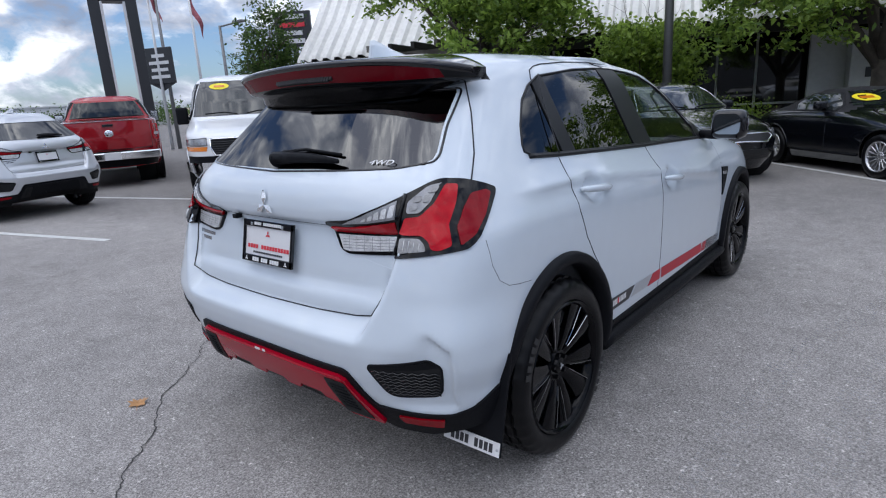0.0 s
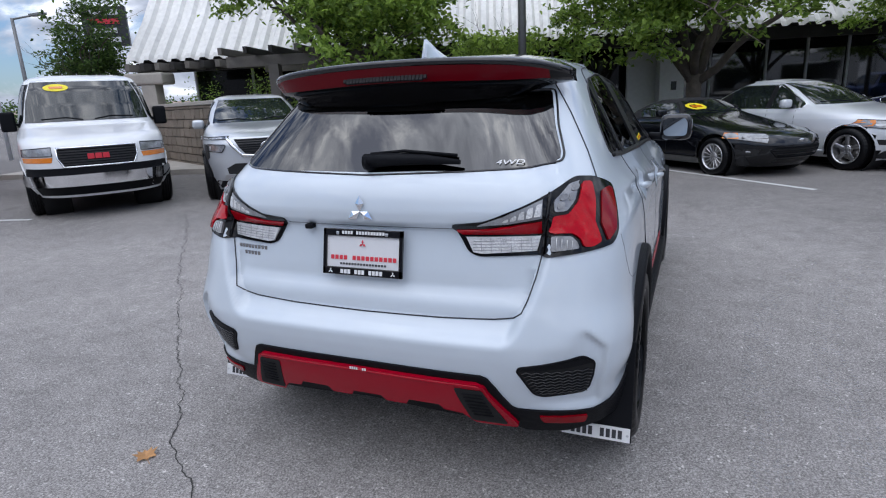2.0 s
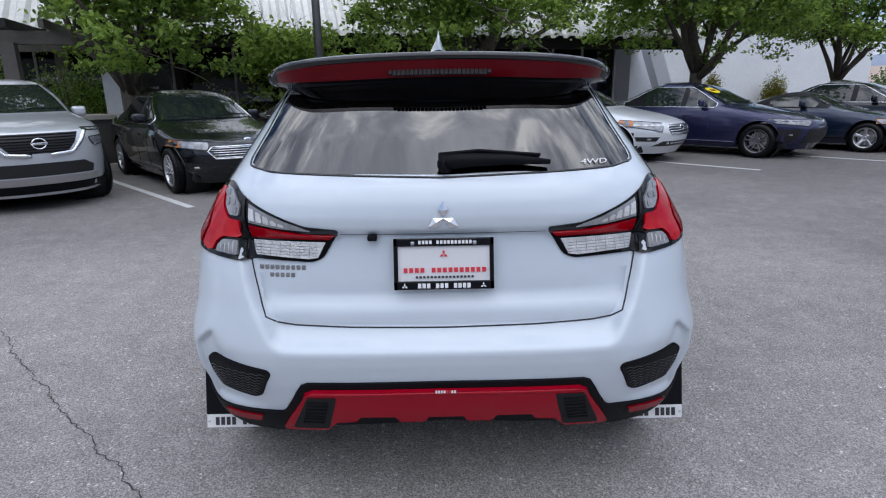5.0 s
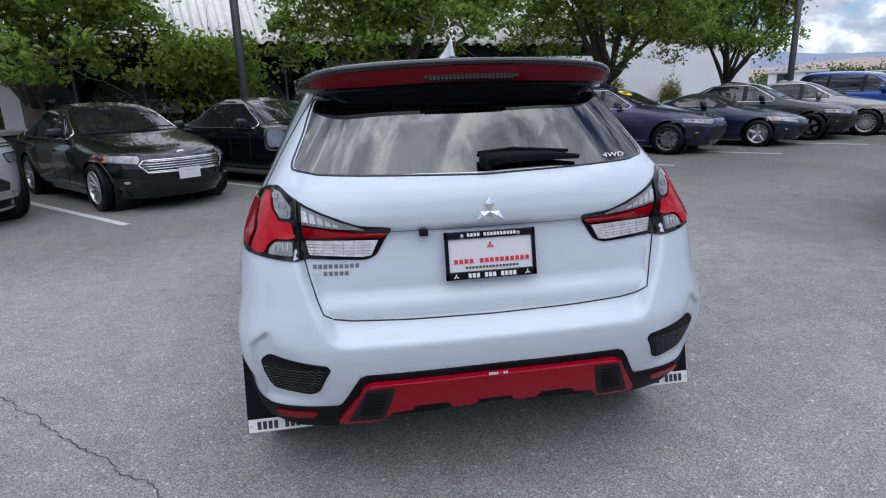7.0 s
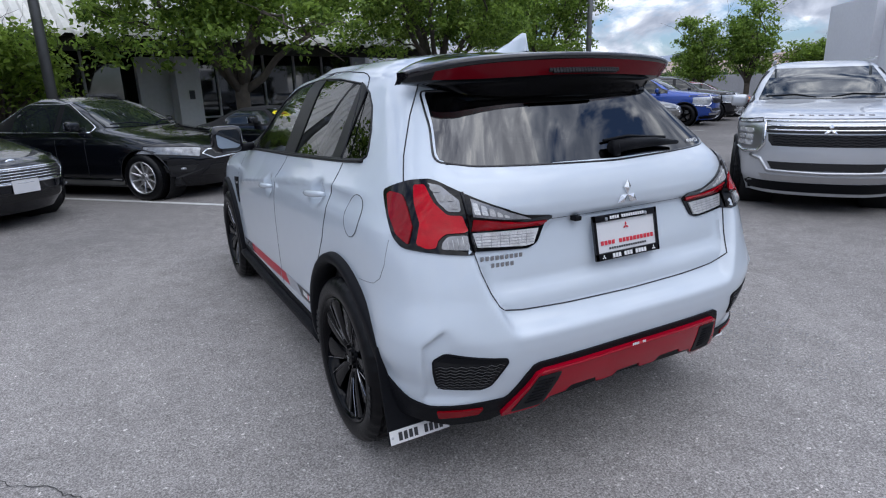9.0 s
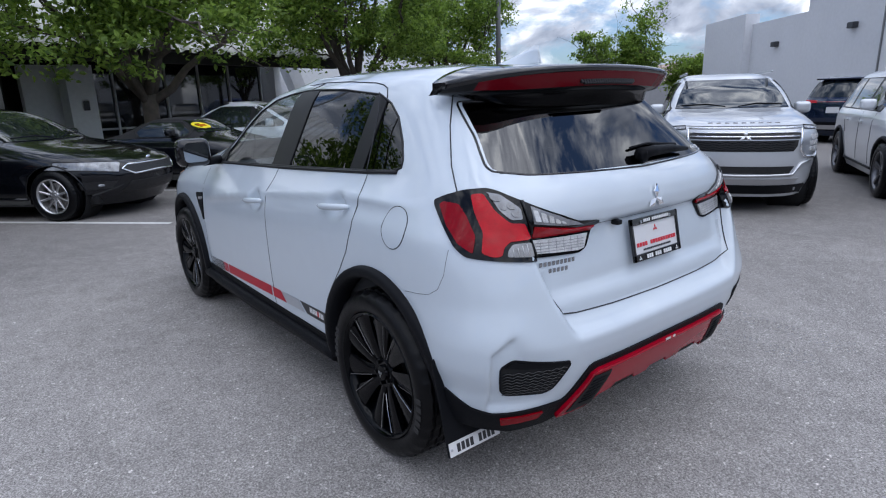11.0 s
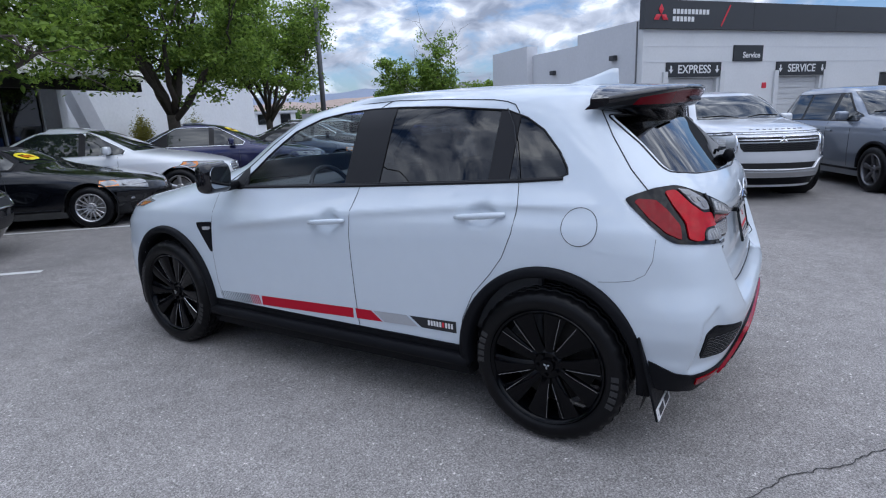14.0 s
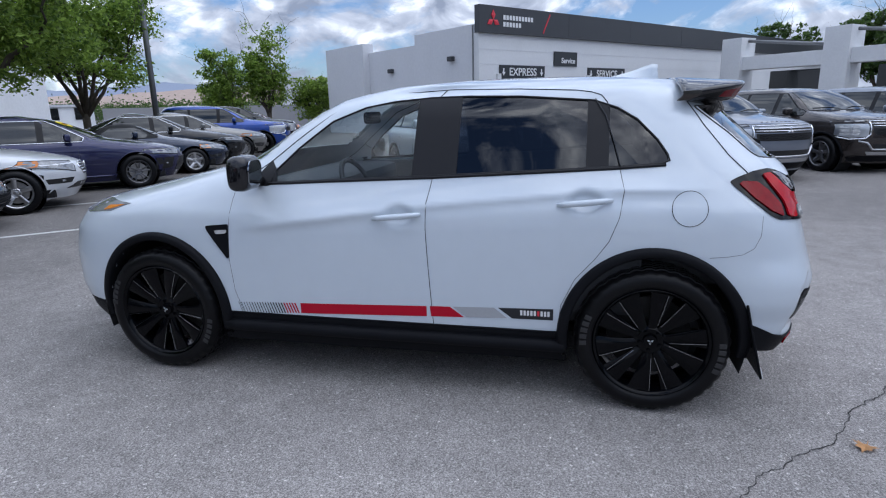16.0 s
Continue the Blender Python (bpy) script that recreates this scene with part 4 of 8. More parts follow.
        # head lamp seen on the front corner
        ff = HERO.on_front()
        hl = [(s * 0.25, 0.90), (s * 0.25, 0.955), (s * 0.42, 0.972), (s * 0.56, 0.965), (s * 0.52, 0.92), (s * 0.42, 0.895)]
        panel("head_lamp", hl if s > 0 else hl[::-1], ff, LENS_SMOKE, car, (0.05, 0.03), 0.004, 0.01)
        panel("turn_lens", [(s * 0.49, 0.920), (s * 0.49, 0.945), (s * 0.545, 0.955), (s * 0.515, 0.93)], ff, AMBER, car, (0.05, 0.03), 0.007, 0.006)
    # fuel flap on the left
    ring = [(-0.132 + 0.075 * math.cos(a), 0.995 + 0.077 * math.sin(a)) for a in np.linspace(0, math.tau, 41)[:-1]]
    fuel = panel("fuel_flap", ring, fs[-1], WHITE, car, (0.03, 0.03), 0.0016, 0.003, "round white fuel flap")
    line_on("flap_gap", ring, fs[-1], 0.0017, SEAM, fuel, 0.001, 0.03, closed=True)
    for s in (-1, 1):
        line_on("bumper_gap", [(-0.225, 0.778), (-0.30, 0.786), (-0.36, 0.797), (-0.405, 0.825), (-0.43, 0.88), (-0.435, 0.965)], fs[s], 0.0009, SEAM, car, 0.0002)
        line_on("hatch_gap", [S(-.12, 1.475, s), S(-.20, 1.355, s), S(-.30, 1.222, s), S(-.385, 1.135, s)], rear, 0.0026, SEAM, car, 0.001)
    # tailgate with its glass
    flipm = mirror_poly
    gate_r = [T(.628, .944), T(.612, .865), T(.590, .79), T(.570, .752), T(.535, .728), T(.47, .720), T(.28, .713), T(0, .709)]
    line_on("tailgate_gap", gate_r + mirror_poly(gate_r)[::-1][1:], rear, 0.0025, SEAM, car, 0.001, 0.03)
    gate = panel("tailgate", [T(.605, .88), T(.585, .795), T(.545, .742), T(.46, .728), T(0, .719), T(-.46, .728), T(-.545, .742), T(-.585, .795), T(-.605, .88), T(-.38, .93), T(-.32, .992), T(0, .996), T(.32, .992), T(.38, .93)],
                 rear, WHITE, car, (0.04, 0.02), 0.0012, 0.003, "white tailgate with plate recess")
    # the shadow under the tailgate lip, drawn as a dark strip
    line_on("tailgate_lip_shadow", [T(-.33, 1.006), T(0, 1.004), T(.33, 1.006)], rear, 0.004, SEAM, gate, -0.002)
    glass_pane = panel("rear_window", rounded([T(x, z) for x, z in REAR_GLASS], 0.02), rear, REARGLASS, gate, (0.06, 0.05), -0.002, 0.0, "dark tinted tailgate glass")
    glass_pane.visible_shadow = False
    # the pane is nearly flat across and a little steeper than the shell round it
    flat = [Vector((0.5 * n.vector.x, 1.22 * n.vector.y, 0.88 * n.vector.z)).normalized() for n in glass_pane.data.vertex_normals]
    glass_pane.data.normals_split_custom_set_from_vertices(flat)
    line_on("glass_edge", rounded([T(x, z) for x, z in REAR_GLASS], 0.02), rear, 0.005, BLACK_GLOSS, glass_pane, -0.001, 0.03, closed=True)
    bm = bmesh.new()
    p0 = rear(*T(0.0, 1.215))
    tube(bm, [p0 + np.array((0.0, -0.02, 0.0)), p0 + np.array((0.02, -0.035, 0.004))], 0.026, 10)
    ax = [rear(*T(x, z)) + np.array((0, -0.034, 0.002)) for x, z in ((-.01, 1.222), (.10, 1.228), (.22, 1.227), (.345, 1.218))]
    tube(bm, ax, [0.026, 0.022, 0.017, 0.008], 8)
    wiper = part("rear_wiper", bm, PLASTIC, gate, "black rear wiper arm")
    bm = bmesh.new()
    tube(bm, [rear(*T(x, z)) + np.array((0, -0.012, 0.0)) for x, z in ((-.01, 1.245), (.12, 1.254), (.32, 1.238))], 0.006, 6)
    part("wiper_blade", bm, PLASTIC, wiper)
    word = bpy.data.curves.new("lettering", "FONT")
    word.body, word.size, word.extrude, word.align_x = "4WD", 0.027, 0.0004, "CENTER"
    word.shear = 0.2
    wo = new("drive_badge", word)
    wo.data.materials.append(PRINT_WHITE)
    wo.parent = gate
    q = rear(*T(.50, 1.207))
    wo.matrix_basis = Matrix.Translation((q[0], q[1] - 0.004, q[2])) @ pose(0, 0, 0, 46, 0, 14) @ Matrix.Diagonal((1.55, 1, 1, 1))
    # number plate and frame
    plate = empty("plate_holder", pose(0, -0.672, 0.914, -12, 0, 0))
    plate.parent = car
    bm = bmesh.new()
    for sx, sz, x, z in ((0.318, 0.026, 0, 0.069), (0.318, 0.028, 0, -0.068), (0.014, 0.164, -0.152, 0), (0.014, 0.164, 0.152, 0)):
        box(bm, (sx, 0.012, sz), (x, -0.004, z), 0.003)
    part("plate_frame", bm, BLACK_GLOSS, plate, "black dealer plate frame with white bars", smooth=False)
    boxed("plate_card", (0.300, 0.006, 0.150), (0, 0, 0), PLATE_WHITE, plate, 0.001, label="white card plate with red bars")
    bar_row(plate, PRINT_RED, [(-0.128 + 0.0178 * k, -0.128 + 0.0178 * k + 0.0125) for k in range(15) if k != 4], 0.015, -0.020, -0.0045)
    bar_row(plate, PRINT_DARK, [(-0.090 + 0.0118 * k, -0.090 + 0.0118 * k + 0.0075) for k in range(16)], 0.007, -0.042, -0.0045)
    bar_row(plate, PRINT_WHITE, [(-0.083 + 0.0142 * k, -0.083 + 0.0142 * k + 0.0105) for k in range(12) if k not in (3, 7)], 0.015, -0.069, -0.0115)
    bar_row(plate, PRINT_WHITE, [(-0.080 + 0.0115 * k, -0.080 + 0.0115 * k + 0.0080) for k in range(15) if k != 4], 0.011, 0.069, -0.0115)
    emblem(plate, 0.026, (0, -0.0045, 0.030), Matrix.Identity(4), PRINT_RED, "printed_mark")
    for k in (-1, 1):
        emblem(plate, 0.018, (k * 0.125, -0.0105, -0.070), Matrix.Identity(4), PRINT_WHITE, "printed_mark")
        boxed("plate_screw", (0.012, 0.004, 0.012), (k * 0.098, -0.012, 0.066), SILVER_TRIM, plate, 0.003)
    em = rear(*T(0.0, 1.06))
    emblem(car, 0.098, (0, em[1] - 0.001, 1.061), pose(0, 0, 0, -3, 0, 0), CHROME, "tailgate_emblem", "chrome three-diamond emblem")
    boxed("camera_pod", (0.030, 0.03, 0.018), (-0.225, -0.652, 0.998), PLASTIC, car, 0.005)
    badge = empty("model_badge")
    badge.parent = car
    for n, x0, z in ((9, -0.600, 0.899), (5, -0.566, 0.875)):
        for k in range(n):
            x = x0 + 0.0176 * k + 0.007
            boxed("badge_bar", (0.0125, 0.004, 0.015), (x, rear(*T(x, z))[1] - 0.002, z), CHROME_DARK, badge, 0.001)
    # lower rear bumper and red garnish
    half = [T(0, .545), T(.43, .543), T(.455, .534), T(.490, .495), T(.538, .420), T(.552, .410), T(.64, .406), T(.79, .402), S(-.53, .420), S(-.46, .458), S(-.432, .470), S(-.436, .36)]
    base = [S(-.47, .340), T(.77, .322), T(.70, .300), T(.57, .300), T(.50, .340), T(0, .372)]
    poly = half + base
    panel("lower_bumper", poly + mirror_poly(poly)[::-1][1:-1], rear, PLASTIC, car, (0.05, 0.03), 0.008, 0.02, "black lower rear bumper")
    red_half = [T(0, .521), T(.42, .519), T(.450, .508), T(.475, .470), T(.552, .350), T(.545, .336), T(.405, .340), T(.366, .380), T(.30, .386), T(.284, .408), T(.170, .408), T(.152, .382), T(.072, .382), T(.058, .406), T(0, .406)]
    garnish = panel("bumper_garnish", red_half + mirror_poly(red_half)[::-1][1:-1], rear, RED_GLOSS, car, (0.04, 0.02), 0.022, 0.03, "glossy red rear bumper garnish")
    line_on("garnish_ridge", [T(-.44, .505), T(-.42, .511), T(0, .513), T(.42, .511), T(.44, .505)], rear, 0.006, RED_GLOSS, garnish, 0.0205)
    for s in (-1, 1):
        flip = (lambda p: p) if s > 0 else mirror_poly
        v = panel("garnish_vent", flip(rounded([T(.446, .497), T(.350, .499), T(.394, .356), T(.518, .353)], 0.008)), rear, DARK, garnish, (0.03, 0.03), 0.0245, 0.004)
        for k in range(7):
            z = .388 + .0152 * k
            x0 = .356 + (.497 - z) * 0.30
            line_on("vent_slat", flip([T(x0 + .018, z), T(x0 + .088, z)]), rear, 0.0028, PLASTIC, v, 0.026, 0.05, sides=4)
    p = rear(*T(0.0, .515))
    for k in range(8):
        boxed("garnish_lettering", (0.006, 0.002, 0.009), (-0.031 + 0.0085 * k, p[1] - 0.0265, .516), PRINT_RED if k in (4, 5) else PRINT_WHITE, garnish, 0.0)
    # roof spoiler
    xs = np.concatenate([np.linspace(-0.630, -0.57, 12), np.linspace(-0.55, 0.55, 45), np.linspace(0.57, 0.630, 12)])
    def spoil(x):
        q = abs(x) / 0.627
        return -0.455 + 0.10 * q ** 2.2 + 0.165 * q ** 10, 1.562 - 0.030 * q ** 2 - 0.022 * q ** 9
    def strip(name, prof, m, lab="", sharp=40):
        bm = bmesh.new()
        rows = [[bm.verts.new((x * (yz[2] if len(yz) > 2 else 1), yz[0], yz[1])) for yz in prof(x)] for x in xs]
        for a, b in zip(rows, rows[1:]):
            for k in range(len(a) - 1):
                bm.faces.new((a[k], a[k + 1], b[k + 1], b[k]))
        bmesh.ops.recalc_face_normals(bm, faces=bm.faces[:])
        return part(name, bm, m, car, lab)
    def top_prof(x):
        yt, zt = spoil(x)
        q = abs(x) / 0.627
        zr = 1.590 - 0.012 * q ** 2 - 0.058 * q ** 6
        yf = -0.09 - 0.01 * q ** 4
        a = yf - yt
        zm = 0.35 * zr + 0.65 * zt
        return [(yf, zr - 0.030), (yf, zr - 0.006), (yf - 0.15 * a, zr - 0.007), (yf - 0.7 * a, max(zm, zt + 0.004)), (yt + 0.04 * a, zt + 0.004), (yt, zt - 0.004), (yt + 0.002, zt - 0.014), (yt + 0.008, zt - 0.021)]
    def red_prof(x):
        yt, zt = spoil(x)
        q = abs(x) / 0.627
        return [(yt + 0.008, zt - 0.021), (yt + 0.022, zt - 0.045 + 0.018 * q ** 6), (yt + 0.038, zt - 0.074 + 0.042 * q ** 6)]
    def low_prof(x):
        yt, zt = spoil(x)
        q = abs(x) / 0.627
        g = 1.422 + 0.008 * q * q + 0.040 * q ** 8
        yg = min(max(float(HERO.rear_x(x * 0.885, g)[1]), yt + 0.115 - 0.035 * q), -0.13)
        return [(yt + 0.038, zt - 0.074 + 0.042 * q ** 6), (yt + 0.050, zt - 0.086 + 0.046 * q ** 6), (yt + 0.085 + 0.02 * q, zt - 0.096 + 0.052 * q ** 6), (yg - 0.020, g - 0.010, 0.885), (yg + 0.02, g + 0.02, 0.885)]
    sp = strip("roof_spoiler", top_prof, BLACK_GLOSS, "gloss black roof spoiler with a red rear face")
    r1, r2 = strip("spoiler_face", red_prof, SPOILER_RED, "deep red spoiler face"), strip("spoiler_underside", low_prof, LAMP_BLACK)
    r1.parent = r2.parent = sp
    r1.data.materials.append(SATIN_BLACK)
    for face in r1.data.polygons:
        face.material_index = 1 if abs(face.center.x) > 0.575 else 0
    for x in (-0.630, 0.630):
        bm = bmesh.new()
        ring = top_prof(x) + red_prof(x)[1:] + low_prof(x)[1:3]
        bm.faces.new([bm.verts.new((x, *yz)) for yz in ring])
        up = bmesh.ops.extrude_face_region(bm, geom=bm.faces[:])
        bmesh.ops.translate(bm, vec=(0.006 if x > 0 else -0.006, 0, -0.003), verts=[v for v in up["geom"] if isinstance(v, bmesh.types.BMVert)])
        bmesh.ops.recalc_face_normals(bm, faces=bm.faces[:])
        part("spoiler_end", bm, BLACK_GLOSS, sp, smooth=False)
    for k in range(24):
        x = -0.165 + 0.0143 * k
        yt, zt = spoil(x)
        inset = 0.012 if k in (0, 23) else 0.0
        boxed("brake_light", (0.0128, 0.010, 0.027 - inset), (x, yt + 0.0265, zt - 0.057), BRAKE_SMOKE, sp, 0.002, (-26, 0, 0), "smoked high-level brake light cell")
    # aerial fin
    bm = bmesh.new()
    rows = []
    for y, h, w in ((0.24, 0.0, 0.018), (0.17, 0.018, 0.03), (0.08, 0.040, 0.028), (0.02, 0.062, 0.018), (-0.02, 0.074, 0.010), (-0.05, 0.070, 0.008), (-0.055, 0.0, 0.026)):
        zb = 1.592
        rows.append([bm.verts.new(v) for v in ((-w * 1.25, y, zb), (-w * 0.5, y, zb + h * 0.7), (0, y, zb + h + 0.003), (w * 0.5, y, zb + h * 0.7), (w * 1.25, y, zb))])
    for a, b in zip(rows, rows[1:]):
        for k in range(4):
            bm.faces.new((a[k], a[k + 1], b[k + 1], b[k]))
    bmesh.ops.recalc_face_normals(bm, faces=bm.faces[:])
    part("aerial_fin", bm, WHITE, car, "white shark-fin aerial")
    # windscreen
    wind = lambda u, z: np.array([u * float(SW(z + 0.0605)) * 0.90, float(HERO.y1(z) + (SF(z) - HERO.y1(z)) * max(1e-4, 1 - (abs(u) * 0.90) ** 2.5) ** (1 / float(SNF(z)))), z])
    w = panel("windscreen", [(-1, 1.19), (1, 1.19), (1, 1.50), (-1, 1.50)], wind, CLEAR, car, (0.1, 0.05), 0.0, 0.0, "clear windscreen")
    w.visible_shadow = False
    # cabin
    boxed("cabin_floor", (1.46, 2.6, 0.08), (0, 1.0, 0.42), INTERIOR, car)
    boxed("dashboard", (1.42, 0.50, 0.26), (0, 1.98, 0.94), INTERIOR, car, 0.06)
    for s in (-1, 1):
        boxed("door_card", (0.05, 2.0, 0.62), (s * 0.775, 1.05, 0.76), INTERIOR, car, 0.02)
        boxed("luggage_trim", (0.06, 0.62, 0.50), (s * 0.67, -0.10, 0.85), INTERIOR, car, 0.02)
    boxed("headliner", (0.80, 1.20, 0.02), (0, 0.62, 1.525), HEADLINER, car, 0.005)
    boxed("parcel_shelf", (1.2, 0.5, 0.03), (0, -0.15, 1.02), INTERIOR, car, 0.01)
    boxed("centre_console", (0.24, 0.9, 0.30), (0, 1.35, 0.62), INTERIOR, car, 0.04)
    seat(car, -0.36, 1.05)
    seat(car, 0.36, 1.05)
    b = seat(car, 0, 0.18, 1.30, False)
    for x in (-0.42, 0.42):
        part("headrest", box(bmesh.new(), (0.25, 0.10, 0.16), (x, -0.20, 1.24), 0.04, (-10, 0, 0), 3), SEAT_CLOTH, b)
    bm = bmesh.new()
    tube(bm, [(0.185 * math.cos(a), 0, 0.185 * math.sin(a)) for a in np.linspace(0, math.tau, 33)], 0.015, 8)
    box(bm, (0.13, 0.05, 0.11), (0, 0.01, -0.01), 0.02)
    for a in (0.1, math.pi - 0.1, -math.pi / 2):
        tube(bm, [(0, 0.01, 0), (0.18 * math.cos(a), 0, 0.18 * math.sin(a))], 0.013, 6)
    stw = part("steering_wheel", bm, INTERIOR, car, "dark steering wheel")
    stw.matrix_basis = pose(-0.36, 1.63, 1.00, -24, 0, 0)
    boxed("rear_view_mirror", (0.24, 0.04, 0.075), (0, 1.66, 1.405), PLASTIC, car, 0.02)
    return car


white_car = build_hero("compact_suv", "pearl white compact SUV with red bumper garnish, black wheels, parked")


# ---- ground ----
def asphalt():
    m = bpy.data.materials.new("worn_asphalt")
    m.use_nodes = True
    n, l = m.node_tree.nodes, m.node_tree.links
    p = n["Principled BSDF"]
    p.inputs["Roughness"].default_value = 0.86
    p.inputs["Specular IOR Level"].default_value = 0.10
    tc = n.new("ShaderNodeTexCoord")
    def tex(kind, scale, detail=4.0, rough=0.55):
        t = n.new("ShaderNodeTex" + kind)
        t.inputs["Scale"].default_value = scale
        if kind == "Noise":
            t.inputs["Detail"].default_value, t.inputs["Roughness"].default_value = detail, rough
        l.new(tc.outputs["Object"], t.inputs["Vector"])
        return t
    def ramp(src, stops):
        r = n.new("ShaderNodeValToRGB")
        for k, (pos, v) in enumerate(stops):
            e = r.color_ramp.elements[k] if k < 2 else r.color_ramp.elements.new(pos)
            e.position, e.color = pos, (*v, 1) if isinstance(v, tuple) else (v, v, v, 1)
        l.new(src, r.inputs["Fac"])
        return r.outputs["Color"]
    def mult(a, b, kind="MULTIPLY", fac=1.0):
        x = n.new("ShaderNodeMix")
        x.data_type, x.blend_type = "RGBA", kind
        x.inputs[0].default_value = fac
        l.new(a, x.inputs[6])
        l.new(b, x.inputs[7])
        return x.outputs[2]
    base = ramp(tex("Noise", 0.35, 5).outputs["Fac"], [(0.32, (0.226, 0.213, 0.205)), (0.70, (0.302, 0.284, 0.272))])
    mid = ramp(tex("Noise", 5.0, 6, 0.65).outputs["Fac"], [(0.3, 0.86), (0.7, 1.12)])
    grit = ramp(tex("Noise", 110, 6, 0.8).outputs["Fac"], [(0.34, 0.42), (0.50, 1.0), (0.66, 1.68)])
    stone = ramp(tex("Voronoi", 190).outputs["Color"], [(0.12, 0.66), (0.45, 1.0), (0.85, 1.40)])
    coarse = ramp(tex("Voronoi", 52).outputs["Color"], [(0.15, 0.92), (0.5, 1.0), (0.85, 1.08)])
    chip = tex("Voronoi", 95)
    pale = ramp(chip.outputs["Color"], [(0.87, 1.0), (0.94, 1.85)])
    oil = ramp(tex("Noise", 1.6, 3).outputs["Fac"], [(0.24, 0.78), (0.34, 1.0)])
    # shade by the bays is painted in: the base colour darkens, with a ragged edge
    far, ragged = n.new("ShaderNodeVectorMath"), n.new("ShaderNodeMath")
    far.operation, ragged.operation = "DOT_PRODUCT", "MULTIPLY_ADD"
    far.inputs[1].default_value, ragged.inputs[1].default_value = (-0.30, 0.954, 0.0), 3.0
    l.new(tc.outputs["Object"], far.inputs[0])
    l.new(tex("Noise", 0.5, 4).outputs["Fac"], ragged.inputs[0])
    l.new(far.outputs["Value"], ragged.inputs[2])
    span = n.new("ShaderNodeMapRange")
    span.inputs["From Min"].default_value, span.inputs["From Max"].default_value = 4.4, 7.2
    span.inputs["To Min"].default_value, span.inputs["To Max"].default_value = 1.0, 0.74
    l.new(ragged.outputs[0], span.inputs["Value"])
    base = mult(base, span.outputs["Result"])
    # painted shade again: the base colour also darkens eastwards, with a ragged edge
    east, torn, lane = n.new("ShaderNodeSeparateXYZ"), n.new("ShaderNodeMath"), n.new("ShaderNodeMapRange")
    torn.operation, torn.inputs[1].default_value = "MULTIPLY_ADD", 3.0
    l.new(tc.outputs["Object"], east.inputs[0])
    l.new(tex("Noise", 0.6, 4).outputs["Fac"], torn.inputs[0])
    l.new(east.outputs["X"], torn.inputs[2])
    lane.inputs["From Min"].default_value, lane.inputs["From Max"].default_value = 3.8, 6.4
    lane.inputs["To Min"].default_value, lane.inputs["To Max"].default_value = 1.0, 0.74
    l.new(torn.outputs[0], lane.inputs["Value"])
    base = mult(base, lane.outputs["Result"])
    c = mult(mult(mult(mult(mult(mult(base, mid), grit), stone), coarse), pale), oil)
    l.new(c, p.inputs["Base Color"])
    b = n.new("ShaderNodeBump")
    b.inputs["Strength"].default_value, b.inputs["Distance"].default_value = 0.45, 0.004
    l.new(tex("Noise", 240, 4, 0.75).outputs["Fac"], b.inputs["Height"])
    l.new(b.outputs["Normal"], p.inputs["Normal"])
    return m


ASPHALT = asphalt()
LINE = shader("worn_white_road_paint", (0.55, 0.55, 0.53), 0.7, vary=0.3, scale=12, bump=0.2, bump_scale=150)
CRACK = shader("dark_crack", (0.05, 0.048, 0.046), 0.95, vary=0.4, scale=40)
CONCRETE = shader("pale_kerb_concrete", (0.40, 0.37, 0.33), 0.85, vary=0.2, scale=3, bump=0.25, bump_scale=60)
SOIL = shader("brown_planter_mulch", (0.10, 0.075, 0.05), 0.95, vary=0.5, scale=9, bump=0.6, bump_scale=30)

bm = bmesh.new()
bmesh.ops.create_grid(bm, x_segments=24, y_segments=24, size=700)
tagged(part("ground", bm, ASPHALT, None, smooth=False), "worn grey asphalt car park", "ground", kind="structure")


def strip_between(name, a, b, width, material, z=0.004, label="white painted bay line", category="line"):
    a, b = Vector((*a, 0)), Vector((*b, 0))
    d = (b - a)
    side = Vector((-d.y, d.x, 0)).normalized() * width / 2
    bm = bmesh.new()
    n = max(2, int(d.length / 0.12))
    rows = []
    for k in range(n + 1):
        p = a + d * k / n
        j = [noise.noise(Vector((p.x * 9 + i * 31, p.y * 9, 0))) * 0.006 for i in (0, 1)]
        rows.append([bm.verts.new((p + side * (1 + j[0] / width)).to_tuple()[:2] + (z,)), bm.verts.new((p - side * (1 + j[1] / width)).to_tuple()[:2] + (z,))])
    for r, s in zip(rows, rows[1:]):
        bm.faces.new((r[0], r[1], s[1], s[0]))
    return tagged(part(name, bm, material, None, smooth=False), label, category, kind="structure")


BACK = Vector((-0.687, 0.727, 0))
for end, length in (((-5.62, 2.6), 0), ((-3.20, 4.98), 4.6), ((-0.30, 5.88), 4.6), ((2.66, 6.66), 4.6), ((5.56, 7.40), 4.6), ((8.45, 8.2), 4.6), ((11.3, 9.0), 4.6), ((14.2, 9.8), 4.6)):
    if length:
        strip_between("bay_line", end, (end[0] + BACK.x * length, end[1] + BACK.y * length), 0.10, LINE)
for a, b in (((-5.57, 0.73), (-11.3, -0.85)), ((-7.74, 2.93), (-13.5, 1.25))):
    strip_between("bay_line", a, b, 0.10, LINE)

